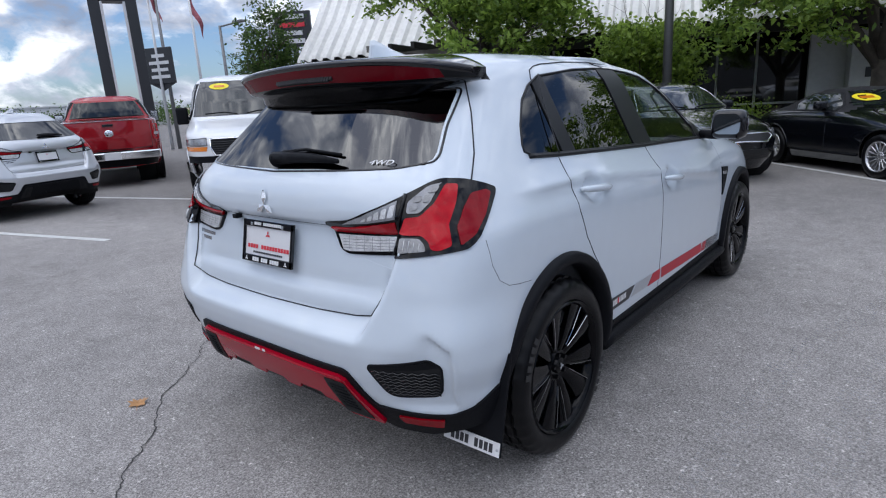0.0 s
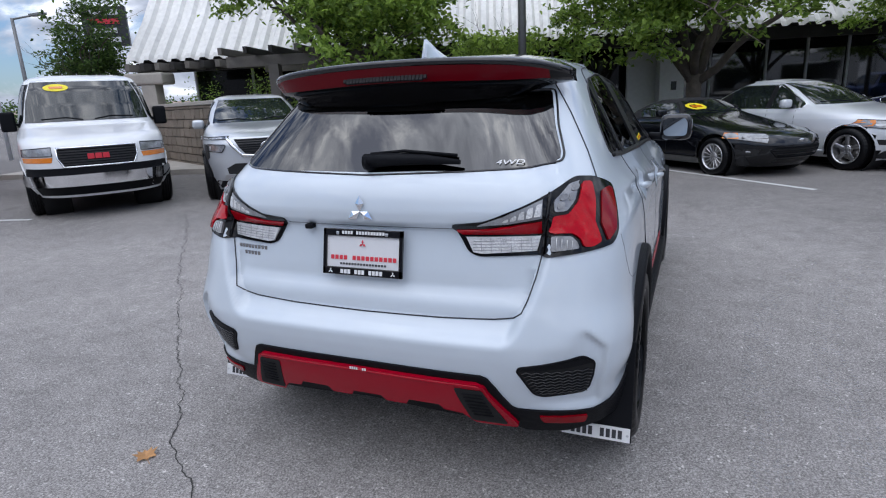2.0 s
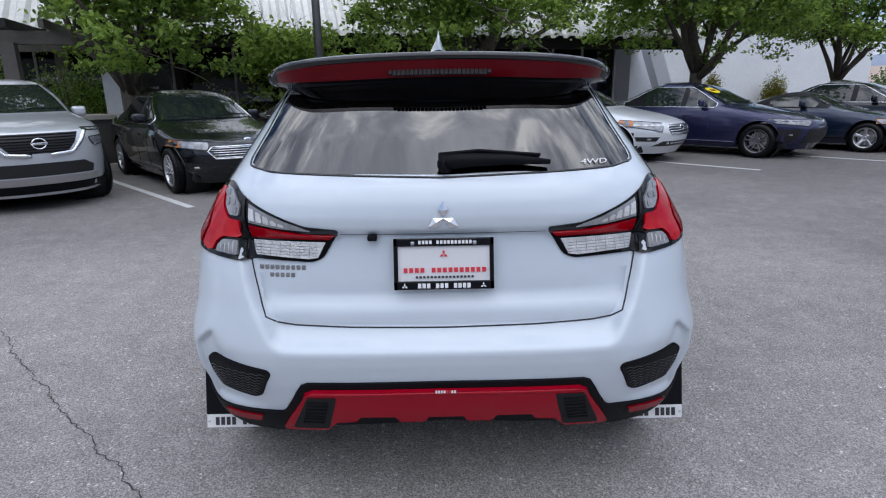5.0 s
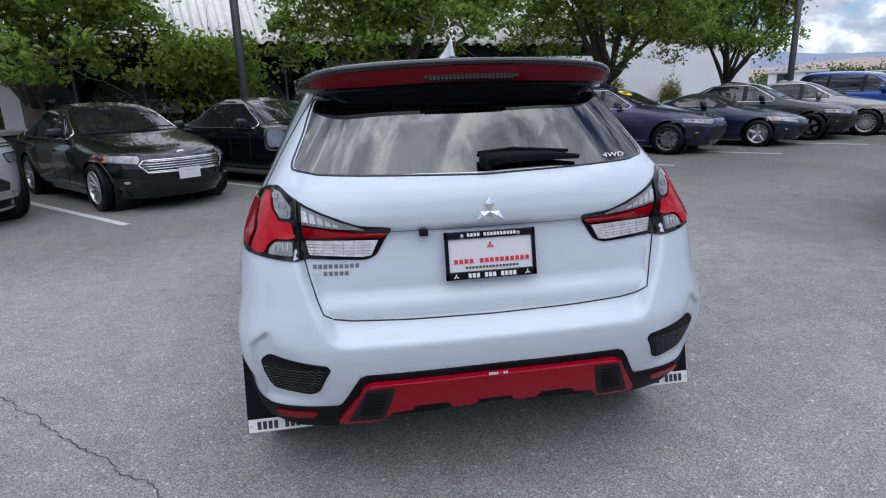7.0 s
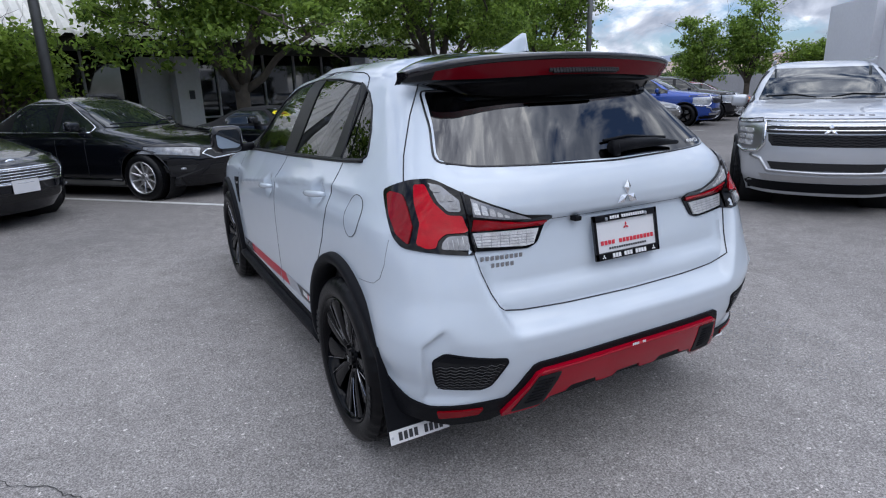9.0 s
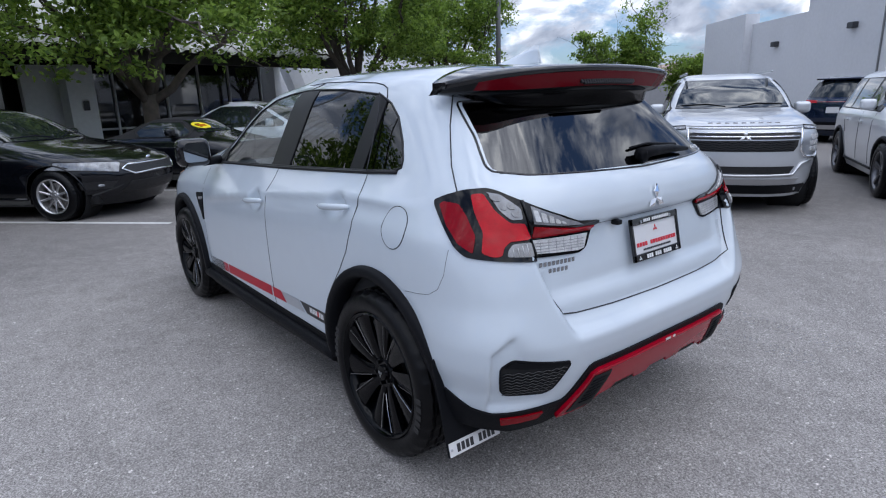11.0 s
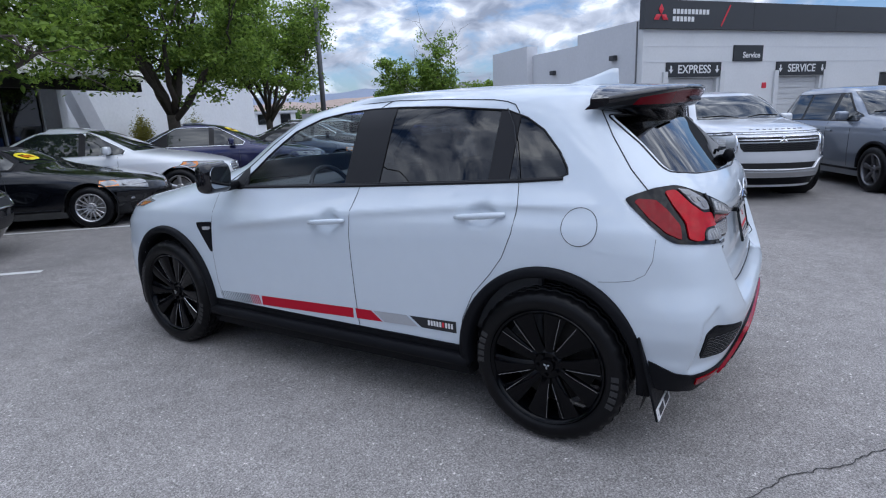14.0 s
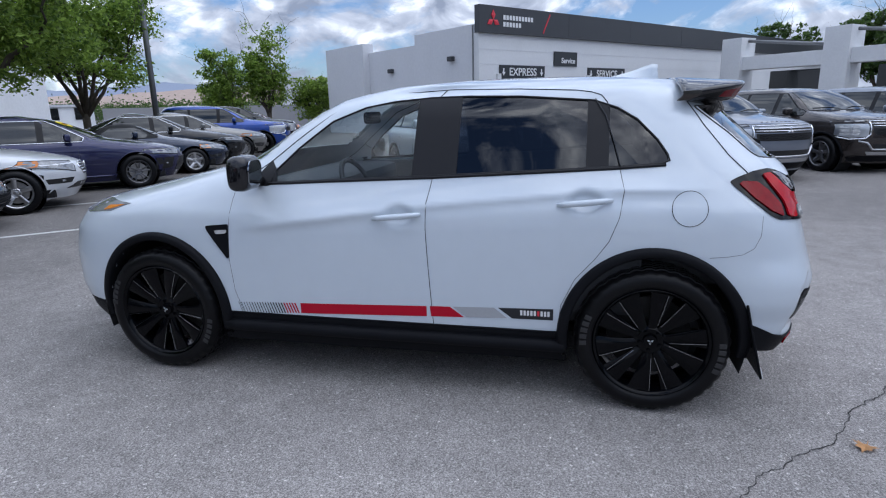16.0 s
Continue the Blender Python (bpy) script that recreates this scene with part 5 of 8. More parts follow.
# the long crack in the asphalt
bm = bmesh.new()
rnd = random.Random(5)
ctrl = [(0.9, -2.35), (0.30, -1.85), (-0.30, -1.31), (-0.73, -0.96), (-1.10, -0.65), (-1.47, -0.29), (-2.0, 0.21), (-2.28, 0.49), (-2.98, 1.16), (-3.42, 1.60), (-4.6, 2.80), (-5.6, 3.75)]
pts = []
for (x0, y0), (x1, y1) in zip(ctrl, ctrl[1:]):
    n = int(math.hypot(x1 - x0, y1 - y0) / 0.022)
    for k in range(n):
        t = k / n
        pts.append(Vector((x0 + (x1 - x0) * t, y0 + (y1 - y0) * t, 0.0035)))
drift, rows = 0.0, []
for k, p in enumerate(pts):
    drift = drift * 0.84 + rnd.uniform(-0.014, 0.014)
    q = p + Vector((0.69, 0.72, 0)) * drift
    w = 0.0014 + 0.0030 * abs(noise.noise(Vector((k * 0.11, 3.1, 0)))) + rnd.uniform(0, 0.0016)
    rows.append((bm.verts.new(q + Vector((0.69, 0.72, 0)) * w), bm.verts.new(q - Vector((0.69, 0.72, 0)) * w)))
for r, s in zip(rows, rows[1:]):
    bm.faces.new((r[0], r[1], s[1], s[0]))
tagged(part("asphalt_crack", bm, CRACK, None, smooth=False), "long dark crack in the asphalt", "crack", kind="structure")


# ---- parked vehicles ----
ALLOY = shader("silver_alloy", (0.55, 0.55, 0.56), 0.28, 0.9, vary=0.06, scale=20)
DARK_ALLOY = shader("dark_machined_alloy", (0.16, 0.16, 0.17), 0.3, 0.8, vary=0.3, scale=14)
HEAD_LENS = shader("clear_head_lamp_lens", (0.24, 0.25, 0.265), 0.12, 0.2, coat=1.0, vary=0.85, scale=13)
GRILLE = shader("black_grille_mesh", (0.012, 0.012, 0.013), 0.4, vary=0.4, scale=60, bump=0.6, bump_scale=90)
FABRIC = shader("black_soft_top_fabric", (0.012, 0.012, 0.014), 0.9, vary=0.2, scale=40, bump=0.2, bump_scale=300)

BODY = {
    "suv": dict(wb=2.70, r=0.36, track=0.925, y0=0.5, y1=1.5, belt=1.10, top=1.56,
        W=[(.2, .82), (.35, .89), (.6, .918), (.9, .918), (1.0, .905), (1.08, .865), (1.15, .82), (1.3, .765), (1.45, .705), (1.58, .64), (1.64, .58), (1.67, .49)],
        R=[(.2, -.75), (.4, -.92), (.65, -.97), (.9, -.95), (1.05, -.93), (1.12, -.88), (1.3, -.78), (1.5, -.66), (1.62, -.56), (1.67, -.42)],
        F=[(.2, .80), (.4, .93), (.65, .96), (.9, .95), (1.0, .89), (1.06, .72), (1.12, .30), (1.17, -.20), (1.20, -.42), (1.3, -.60), (1.45, -.88), (1.58, -1.18), (1.64, -1.42), (1.67, -1.75)]),
    "sedan": dict(wb=2.82, r=0.335, track=0.915, y0=0.7, y1=1.3, belt=0.97, top=1.375,
        W=[(.18, .80), (.32, .88), (.6, .912), (.8, .908), (.9, .885), (.97, .845), (1.05, .795), (1.15, .745), (1.3, .665), (1.38, .615), (1.43, .565), (1.455, .50)],
        R=[(.18, -.85), (.4, -1.04), (.7, -1.08), (.9, -1.03), (.99, -.98), (1.03, -.78), (1.06, -.50), (1.10, -.26), (1.2, -.02), (1.3, .20), (1.38, .42), (1.43, .64), (1.455, .88)],
        F=[(.18, .75), (.4, .92), (.58, .94), (.72, .88), (.80, .70), (.87, .40), (.93, .05), (.98, -.28), (1.01, -.48), (1.1, -.69), (1.2, -.92), (1.3, -1.14), (1.38, -1.36), (1.43, -1.56), (1.455, -1.76)]),
    "van": dict(wb=3.43, r=0.38, track=0.97, y0=0.6, y1=2.2, belt=1.30, top=1.95,
        W=[(.3, .90), (.45, .98), (.7, 1.005), (1.1, 1.005), (1.25, .975), (1.5, .93), (1.8, .87), (2.0, .79), (2.06, .70), (2.10, .58)],
        R=[(.3, -1.1), (1.0, -1.2), (1.6, -1.15), (2.0, -1.05), (2.10, -.85)],
        F=[(.3, .88), (.45, 1.0), (.75, 1.0), (.98, .97), (1.08, .90), (1.16, .62), (1.23, .30), (1.29, .04), (1.34, -.05), (1.6, -.30), (1.85, -.52), (2.0, -.70), (2.06, -.90), (2.10, -1.2)]),
    "pickup": dict(wb=3.57, r=0.40, track=0.99, y0=1.75, y1=2.2, belt=1.36, top=1.84,
        W=[(.4, .92), (.55, .99), (.8, 1.01), (1.2, 1.01), (1.36, .985), (1.42, .95), (1.5, .90), (1.7, .83), (1.85, .75), (1.92, .66), (1.95, .55)],
        R=[(.4, -1.12), (.6, -1.20), (1.0, -1.23), (1.36, -1.21), (1.395, -1.18), (1.405, .90), (1.43, 1.02), (1.6, 1.08), (1.85, 1.18), (1.95, 1.35)],
        F=[(.4, .92), (.6, 1.0), (1.0, 1.0), (1.14, .94), (1.20, .60), (1.25, .05), (1.31, -.55), (1.36, -.70), (1.5, -.88), (1.7, -1.14), (1.85, -1.38), (1.95, -1.75)]),
    "roadster": dict(wb=2.31, r=0.305, track=0.865, y0=0.75, y1=0.85, belt=0.90, top=1.15,
        W=[(.16, .76), (.32, .84), (.55, .868), (.72, .862), (.82, .835), (.89, .78), (.95, .72), (1.05, .65), (1.15, .55), (1.20, .45)],
        R=[(.16, -.62), (.35, -.78), (.6, -.82), (.78, -.78), (.86, -.62), (.91, -.35), (.96, -.12), (1.05, .12), (1.15, .36), (1.20, .55)],
        F=[(.16, .72), (.35, .90), (.5, .92), (.62, .85), (.70, .62), (.78, .25), (.85, -.15), (.91, -.50), (.96, -.66), (1.05, -.84), (1.15, -1.06), (1.20, -1.25)]),
}
SHELLS = {}


def body_of(kind, stretch=1.0):
    """The shell of a kind of vehicle; its lines and its mesh are made once."""
    if kind not in SHELLS:
        b = BODY[kind]
        wb = b["wb"]
        sh = Shell(curve_of(b["W"]), curve_of(b["R"], 0.008), curve_of([(z, y + wb) for z, y in b["F"]], 0.008), lambda z: 8 + 0 * z, lambda z: 5.5 + 0 * z, 2.5, b["y0"], b["y1"], 0.0)
        z0, z1, r = b["W"][0][0], b["W"][-1][0], b["r"]
        rows = np.unique(np.concatenate([np.linspace(z0, z1, 34), np.linspace(z1 * 0.55, z1 * 0.74, 16), np.linspace(z1 - 0.08, z1, 7)]))
        def keep(x, y, z):
            a = (y ** 2 + (z - r) ** 2 < (r + 0.05) ** 2) & (np.abs(x) > 0.5)
            a |= ((y - wb) ** 2 + (z - r) ** 2 < (r + 0.05) ** 2) & (np.abs(x) > 0.5)
            return ~a
        def snap(co):
            co = co.copy()
            for yc in (0, wb):
                dy, dz = co[:, 1] - yc, co[:, 2] - r
                d = np.hypot(dy, dz) + 1e-9
                m = (d < r + 0.05) & (np.abs(co[:, 0]) > 0.5)
                co[m, 1], co[m, 2] = yc + dy[m] / d[m] * (r + 0.05), r + dz[m] / d[m] * (r + 0.05)
            return co
        SHELLS[kind] = (sh, sh.mesh(rows, 40, 26, 40, 0.03, keep, "body", snap))
    return SHELLS[kind]


def window_outline(sh, b, rear_gap, front_gap):
    zs = np.linspace(b["belt"], b["top"], 7)
    less = lambda z: 1 - 0.6 * (z - zs[0]) / (zs[-1] - zs[0])
    out = [(float(sh.F(max(z, b["belt"] + 0.075))) - front_gap * less(z), float(z)) for z in zs]
    out += [(float(sh.R(max(z, b["belt"] + 0.10))) + rear_gap * (less(z) if rear_gap < 1 else 1), float(z)) for z in zs[::-1]]
    return out


def poly_x(half, mirror=True):
    """A symmetrical outline from its right half, top to bottom."""
    return half + [(-x, z) for x, z in half[::-1]]


def vehicle(name, label, category, kind, color, at, heading, rim="ten", rim_mat=None, face=None, sticker=False, group="", spin=0, plate=False, front_wheel=1, roof=None, rails=False, cladding=False):
    """A parked vehicle whose front right (front_wheel=1) or rear right (0) tyre stands at the place given; heading in degrees from +x."""
    b = BODY[kind]
    sh, me = body_of(kind)
    wb, r = b["wb"], b["r"]
    h = radians(heading)
    fwd, right = Vector((math.cos(h), math.sin(h), 0)), Vector((math.sin(h), -math.cos(h), 0))
    o = Vector((*at, 0)) - right * (b["track"] - 0.11) - fwd * (wb * front_wheel)
    car = empty(name, Matrix.Translation(o) @ pose(0, 0, 0, 0, 0, heading - 90), label=label, category=category, group=group)
    body = new("body", me.copy())
    body.parent = car
    body.data.materials.append(color)
    body.data.shade_smooth()
    out = (0, wb / 2, 0.7)
    boxed("underbody", (1.45, wb + 1.0, 0.16), (0, wb / 2, b["W"][0][0] + 0.10), DARK, car, 0.03)
    for s in (-1, 1):
        for y in (0, wb):
            wheel(car, s, b["track"], y, r, 0.22, rim, rim_mat or ALLOY, spin)
    for y in (0, wb):
        for s in (-1, 1):
            wh = part("wheel_housing", lathe(bmesh.new(), [(s * 0.80, r + 0.055), (s * 0.45, r + 0.055), (s * 0.45, 0.01)], 24), DARK, car)
            wh.location = (0, y, r)
    win = window_outline(sh, b, {"suv": 0.36, "sedan": 0.33, "van": 2.9, "pickup": 0.20, "roadster": 0.42}[kind], {"suv": 0.36, "sedan": 0.33, "van": 0.30, "pickup": 0.36, "roadster": 0.30}[kind])
    ymin, ymax = min(p[0] for p in win), max(p[0] for p in win)
    mid = {"suv": wb - 1.42, "sedan": wb - 1.55, "van": -9, "pickup": wb - 1.55, "roadster": -9}[kind]
    cuts = [(mid + 0.05, 99)] + ([(mid - 0.92, mid - 0.06)] if mid > 0 else []) + ([(-99, mid - 1.0)] if kind in ("suv",) else [])
    fs = {s: sh.on_side(s) for s in (-1, 1)}
    for s in (-1, 1):
        f = fs[s]
        if kind != "van":
            line_on("window_trim", win, f, 0.010, CHROME if kind == "sedan" else PILLAR, car, 0.0, 0.08, closed=True, out=out, sides=5)
        panel("window_surround", shrink(win, 0.005), f, PILLAR, car, (0.10, 0.07), 0.005, 0.004, out=out)
        for lo, hi in cuts:
            q = clip_u(shrink(win, 0.03), lo, hi)
            if len(q) > 2:
                panel("side_window", q, f, CARDARK, car, (0.10, 0.07), 0.009, 0.004, "dark side window", out=out)
        zb = b["belt"] - 0.03
        for y in ((mid, ) if mid > 0 else ()) + (ymax - 0.12,):
            line_on("door_gap", [(y, zb), (y + 0.01, zb - 0.3), (y - 0.02, b["W"][1][0] + 0.02)], f, 0.004, SEAM, car, 0.001, 0.10, out=out, sides=4)
        if mid > 0 and kind != "roadster":
            line_on("door_gap", [(mid - 1.0, zb), (mid - 1.0, zb - 0.16), (mid - 0.86, zb - 0.34)], f, 0.004, SEAM, car, 0.001, 0.10, out=out, sides=4)
            for y in (mid + 0.12, mid - 0.80):
                p = f(y, zb - 0.14)
                boxed("door_handle", (0.03, 0.19, 0.03), (p[0] + s * 0.014, y, p[2]), color if kind != "pickup" else PLASTIC, car, 0.01)
        line_on("sill_trim", [(0.42, b["W"][1][0] - 0.03), (wb - 0.42, b["W"][1][0] - 0.03)], f, 0.022, PLASTIC if kind != "sedan" else color, car, 0.0, 0.2, out=out)
        for y in (0, wb):
            arc = [(y - (r + 0.062) * math.cos(a), r + (r + 0.062) * math.sin(a)) for a in np.linspace(0.0, math.pi, 19)]
            line_on("wheel_arch_trim", arc, f, 0.028 if cladding else 0.012, PLASTIC if cladding else color, car, 0.0, 0.1, out=out)
        my, mz = float(sh.F(b["belt"] + 0.10)) - 0.50, b["belt"] + 0.07
        big = kind in ("van", "pickup")
        p = f(my, mz)
        mir = part("door_mirror", box(bmesh.new(), (0.20, 0.12, 0.30 if big else 0.15), (p[0] + s * 0.13, my, mz + 0.02), 0.045 if big else 0.058, None, 5), PLASTIC if big else color, car)
        boxed("mirror_glass", (0.16, 0.008, 0.24 if big else 0.11), (p[0] + s * 0.13, my - 0.062, mz + 0.02), CHROME, mir, 0.003)
        part("mirror_arm", tube(bmesh.new(), [(p[0] - s * 0.03, my, mz - 0.03), (p[0] + s * 0.08, my, mz - 0.02)], 0.025, 6), PLASTIC, mir)
        if rails:
            zs = b["W"][-1][0] + 0.012
            boxed("roof_rail", (0.035, 1.5, 0.035), (s * 0.56, wb / 2 - 0.55, zs), SILVER_TRIM, car, 0.012)
    # windscreen and rear window
    ztop = b["top"] + 0.02
    zbase = {"suv": 1.20, "sedan": 1.03, "van": 1.36, "pickup": 1.37, "roadster": 0.97}[kind]
    wz = [(float(sh.wide(sh.y1(z), z)) * k, z) for z, k in ((ztop, 0.86), (0.5 * (zbase + ztop), 0.88), (zbase, 0.88))]
    ws = panel("windscreen", poly_x(wz), sh.front_x, CARDARK, car, (0.09, 0.035), 0.010, 0.010, "windscreen mirroring the sky", out=out)
    rz = {"suv": (1.18, 1.55), "sedan": (1.12, 1.38), "van": (1.4, 1.9), "pickup": (1.46, 1.82), "roadster": (1.0, 1.13)}[kind]
    rw = [(float(sh.wide(sh.y0, z)) * k, z) for z, k in ((rz[1], 0.84), (rz[0], 0.86))]
    panel("rear_window", poly_x(rw), sh.rear_x, CARDARK, car, (0.09, 0.04), 0.010, 0.010, out=out)
    for s in (-1, 1):
        q = [(s * x, z) for x, z in ((0.08, zbase + 0.012), (0.30, zbase + 0.05), (0.62, zbase + 0.035))]
        line_on("wiper", q, sh.front_x, 0.010, PLASTIC, car, 0.012, 0.1, out=out, sides=5)
    if sticker:
        zt = ztop - 0.10
        cx = 0.36
        oval = [(cx + 0.17 * math.cos(a), zt + 0.055 * math.sin(a)) for a in np.linspace(0, math.tau, 25)[:-1]]
        st = panel("price_sticker", oval, sh.front_x, STICKER, ws, (0.2, 0.1), 0.016, 0.002, "yellow oval windscreen sticker", out=out)
        panel("sticker_bar", [(cx - 0.09, zt - 0.016), (cx + 0.09, zt - 0.016), (cx + 0.09, zt + 0.016), (cx - 0.09, zt + 0.016)], sh.front_x, AMBER, st, (0.2, 0.1), 0.019, 0.002, out=out)
    if face:
        face(car, sh, wb, color, out)
    if plate:
        y = sh.front_x(0, 0.52)[1]
        boxed("plate_card", (0.30, 0.012, 0.15), (0, y + 0.012, 0.50), PLATE_WHITE, car, 0.003, label="white paper plate")
    if roof:
        zr = b["belt"] - 0.0
        m2 = body.data
        m2.materials.append(roof)
        for poly in m2.polygons:
            if poly.center[2] > zr and poly.center[1] < wb - 0.75:
                poly.material_index = 1
    return car


def lamp_pair(car, sh, shape, out, material=None, name="head_lamp", f=None, off=0.006, label=""):
    for s in (-1, 1):
        panel(name, [(s * x, z) for x, z in shape], f or sh.front_x, material or HEAD_LENS, car, (0.07, 0.05), off, 0.012, label, out=out)
        if name.endswith("_lamp"):
            line_on("lamp_edge", [(s * x, z) for x, z in shape], f or sh.front_x, 0.007, BLACK_GLOSS, car, off, 0.07, closed=True, out=out, sides=5)


def fin_grille(car, sh, half, out, n, material, backing=None, name="grille", edge=None):
    """A dark grille with n bright bars, and a rim."""
    g = panel(name, poly_x(half), sh.front_x, backing or GRILLE, car, (0.08, 0.05), 0.004, 0.01, "dark grille", out=out)
    zs = [z for _, z in half]
    hi, lo = max(zs), min(zs)
    for k in range(n):
        z = lo + (hi - lo) * (k + 0.6) / (n + 0.2)
        x = float(np.interp(z, zs[::-1], [x for x, _ in half][::-1])) * 0.97
        line_on("grille_bar", [(-x, z), (0, z), (x, z)], sh.front_x, 0.4 * 0.55 * (hi - lo) / max(n, 3), material, g, 0.008, 0.09, out=out, sides=5)
    if edge:
        line_on("grille_edge", poly_x(half), sh.front_x, 0.012, edge, g, 0.006, 0.08, closed=True, out=out, sides=6)
    return g


def mark(car, sh, z, w, material, out, kind="oval"):
    y = sh.front_x(0, z)[1]
    if kind == "diamonds":
        emblem(car, w, (0, y + 0.008, z), pose(0, 0, 0, 0, 0, 180), material, "front_emblem")
    elif kind == "bar":
        boxed("front_emblem", (w, 0.02, w * 0.26), (0, y + 0.015, z), material, car, 0.004)
    elif kind == "ring":
        bm = tube(bmesh.new(), [(w / 2 * math.cos(a), y + 0.014, z + w * 0.42 * math.sin(a)) for a in np.linspace(0, math.tau, 25)], w * 0.07, 6)
        box(bm, (w * 1.2, 0.012, w * 0.18), (0, y + 0.014, z), 0.002)
        part("front_emblem", bm, material, car)
    else:
        bm = bmesh.new()
        bmesh.ops.create_uvsphere(bm, u_segments=16, v_segments=8, radius=0.5, matrix=Matrix.Translation((0, y + 0.006, z)) @ Matrix.Diagonal((w, 0.02, w * 0.5, 1)))
        part("front_emblem", bm, material, car)


def face_family_suv(car, sh, wb, color, out):
    """Wide bar grille between stacked lamps, with a silver lower guard."""
    fin_grille(car, sh, [(.62, 1.03), (.60, .96), (.58, .885)], out, 3, CHROME)
    honey = panel("lower_grille", poly_x([(.57, .872), (.56, .80), (.52, .745)]), sh.front_x, GRILLE, car, (0.1, 0.06), 0.004, 0.01, "black honeycomb lower grille", out=out)
    for k in range(4):
        z = .765 + .028 * k
        line_on("grille_mesh", [(-.52 + .065 * j, z + (.007 if j % 2 else -.007)) for j in range(17)], sh.front_x, 0.0045, PLASTIC, honey, 0.008, 0.2, out=out, sides=4)
    lamp_pair(car, sh, [(.63, 1.03), (.87, 1.005), (.88, .972), (.63, .995)], out, LENS_SMOKE)
    for s in (-1, 1):
        bank = panel("stacked_lamp", rounded([(s * .62, .955), (s * .87, .945), (s * .875, .735), (s * .80, .69), (s * .62, .72)], 0.02), sh.front_x, SILVER_TRIM, car, (0.06, 0.05), 0.008, 0.014, "silver lamp cluster with stacked clear cells", out=out)
        for k in range(3):
            for x in (.715, .79):
                z = .735 + .068 * k
                panel("lamp_cell", rounded([(s * x, z), (s * (x + .062), z), (s * (x + .062), z + .052), (s * x, z + .052)], 0.014, 2), sh.front_x, LENS_CLEAR, bank, (0.1, 0.1), 0.014, 0.008, out=out)
        line_on("chrome_blade", [(s * .60, .99), (s * .595, .76), (s * .65, .685), (s * .80, .66), (s * .87, .70)], sh.front_x, 0.016, CHROME, car, 0.008, 0.05, out=out)
    panel("lower_intake", poly_x([(.55, .575), (.50, .49)]), sh.front_x, GRILLE, car, (0.1, 0.05), 0.006, 0.01, out=out)
    line_on("bumper_guard", [(-.72, .63), (-.62, .60), (-.54, .475), (0, .465), (.54, .475), (.62, .60), (.72, .63)], sh.front_x, 0.020, SILVER_TRIM, car, 0.006, 0.06, "satin silver bumper guard", out=out)
    panel("skid_plate", poly_x([(.62, .43), (.58, .37)]), sh.front_x, SILVER_TRIM, car, (0.1, 0.05), 0.010, 0.02, out=out)
    panel("lower_lip", poly_x([(.72, .35), (.76, .31), (.70, .24)]), sh.front_x, PLASTIC, car, (0.1, 0.06), 0.006, 0.01, out=out)
    mark(car, sh, 0.915, 0.13, CHROME, out, "diamonds")
    bm = bmesh.new()
    y = sh.front_x(0, 1.065)[1]
    for k in range(9):
        box(bm, (0.05, 0.01, 0.024), (-0.36 + 0.09 * k, sh.front_x(-0.36 + 0.09 * k, 1.06)[1] + 0.004, 1.06), 0.002)
    part("hood_lettering", bm, CHROME, car, smooth=False)


def face_v_suv(car, sh, wb, color, out):
    """Deep V-shaped chrome grille with slim lamps over tall intakes."""
    fin_grille(car, sh, [(.46, .98), (.40, .86), (.30, .74)], out, 7, PLASTIC)
    for s in (-1, 1):
        line_on("chrome_blade", [(s * .56, 1.0), (s * .48, .88), (s * .36, .74), (s * .10, .715)], sh.front_x, 0.030, CHROME, car, 0.006, 0.06, out=out)
    lamp_pair(car, sh, [(.52, 1.02), (.88, 1.01), (.88, .975), (.54, .985)], out, HEAD_LENS)
    lamp_pair(car, sh, rounded([(.58, .90), (.84, .91), (.84, .81), (.64, .79)], 0.02), out, HEAD_LENS, "lower_lamp")
    for s in (-1, 1):
        panel("corner_intake", rounded([(s * .82, .90), (s * .875, .91), (s * .87, .66), (s * .83, .70)], 0.01), sh.front_x, GRILLE, car, (0.1, 0.06), 0.010, 0.01, out=out)
    panel("lower_intake", poly_x([(.48, .62), (.60, .55), (.58, .46)]), sh.front_x, GRILLE, car, (0.1, 0.05), 0.006, 0.01, out=out)
    panel("bumper_guard", poly_x([(.62, .45), (.66, .38), (.50, .36)]), sh.front_x, SILVER_TRIM, car, (0.1, 0.05), 0.014, 0.02, out=out)
    panel("lower_lip", poly_x([(.76, .35), (.78, .30), (.70, .24)]), sh.front_x, PLASTIC, car, (0.1, 0.06), 0.006, 0.01, out=out)
    mark(car, sh, 0.86, 0.15, CHROME, out, "ring")


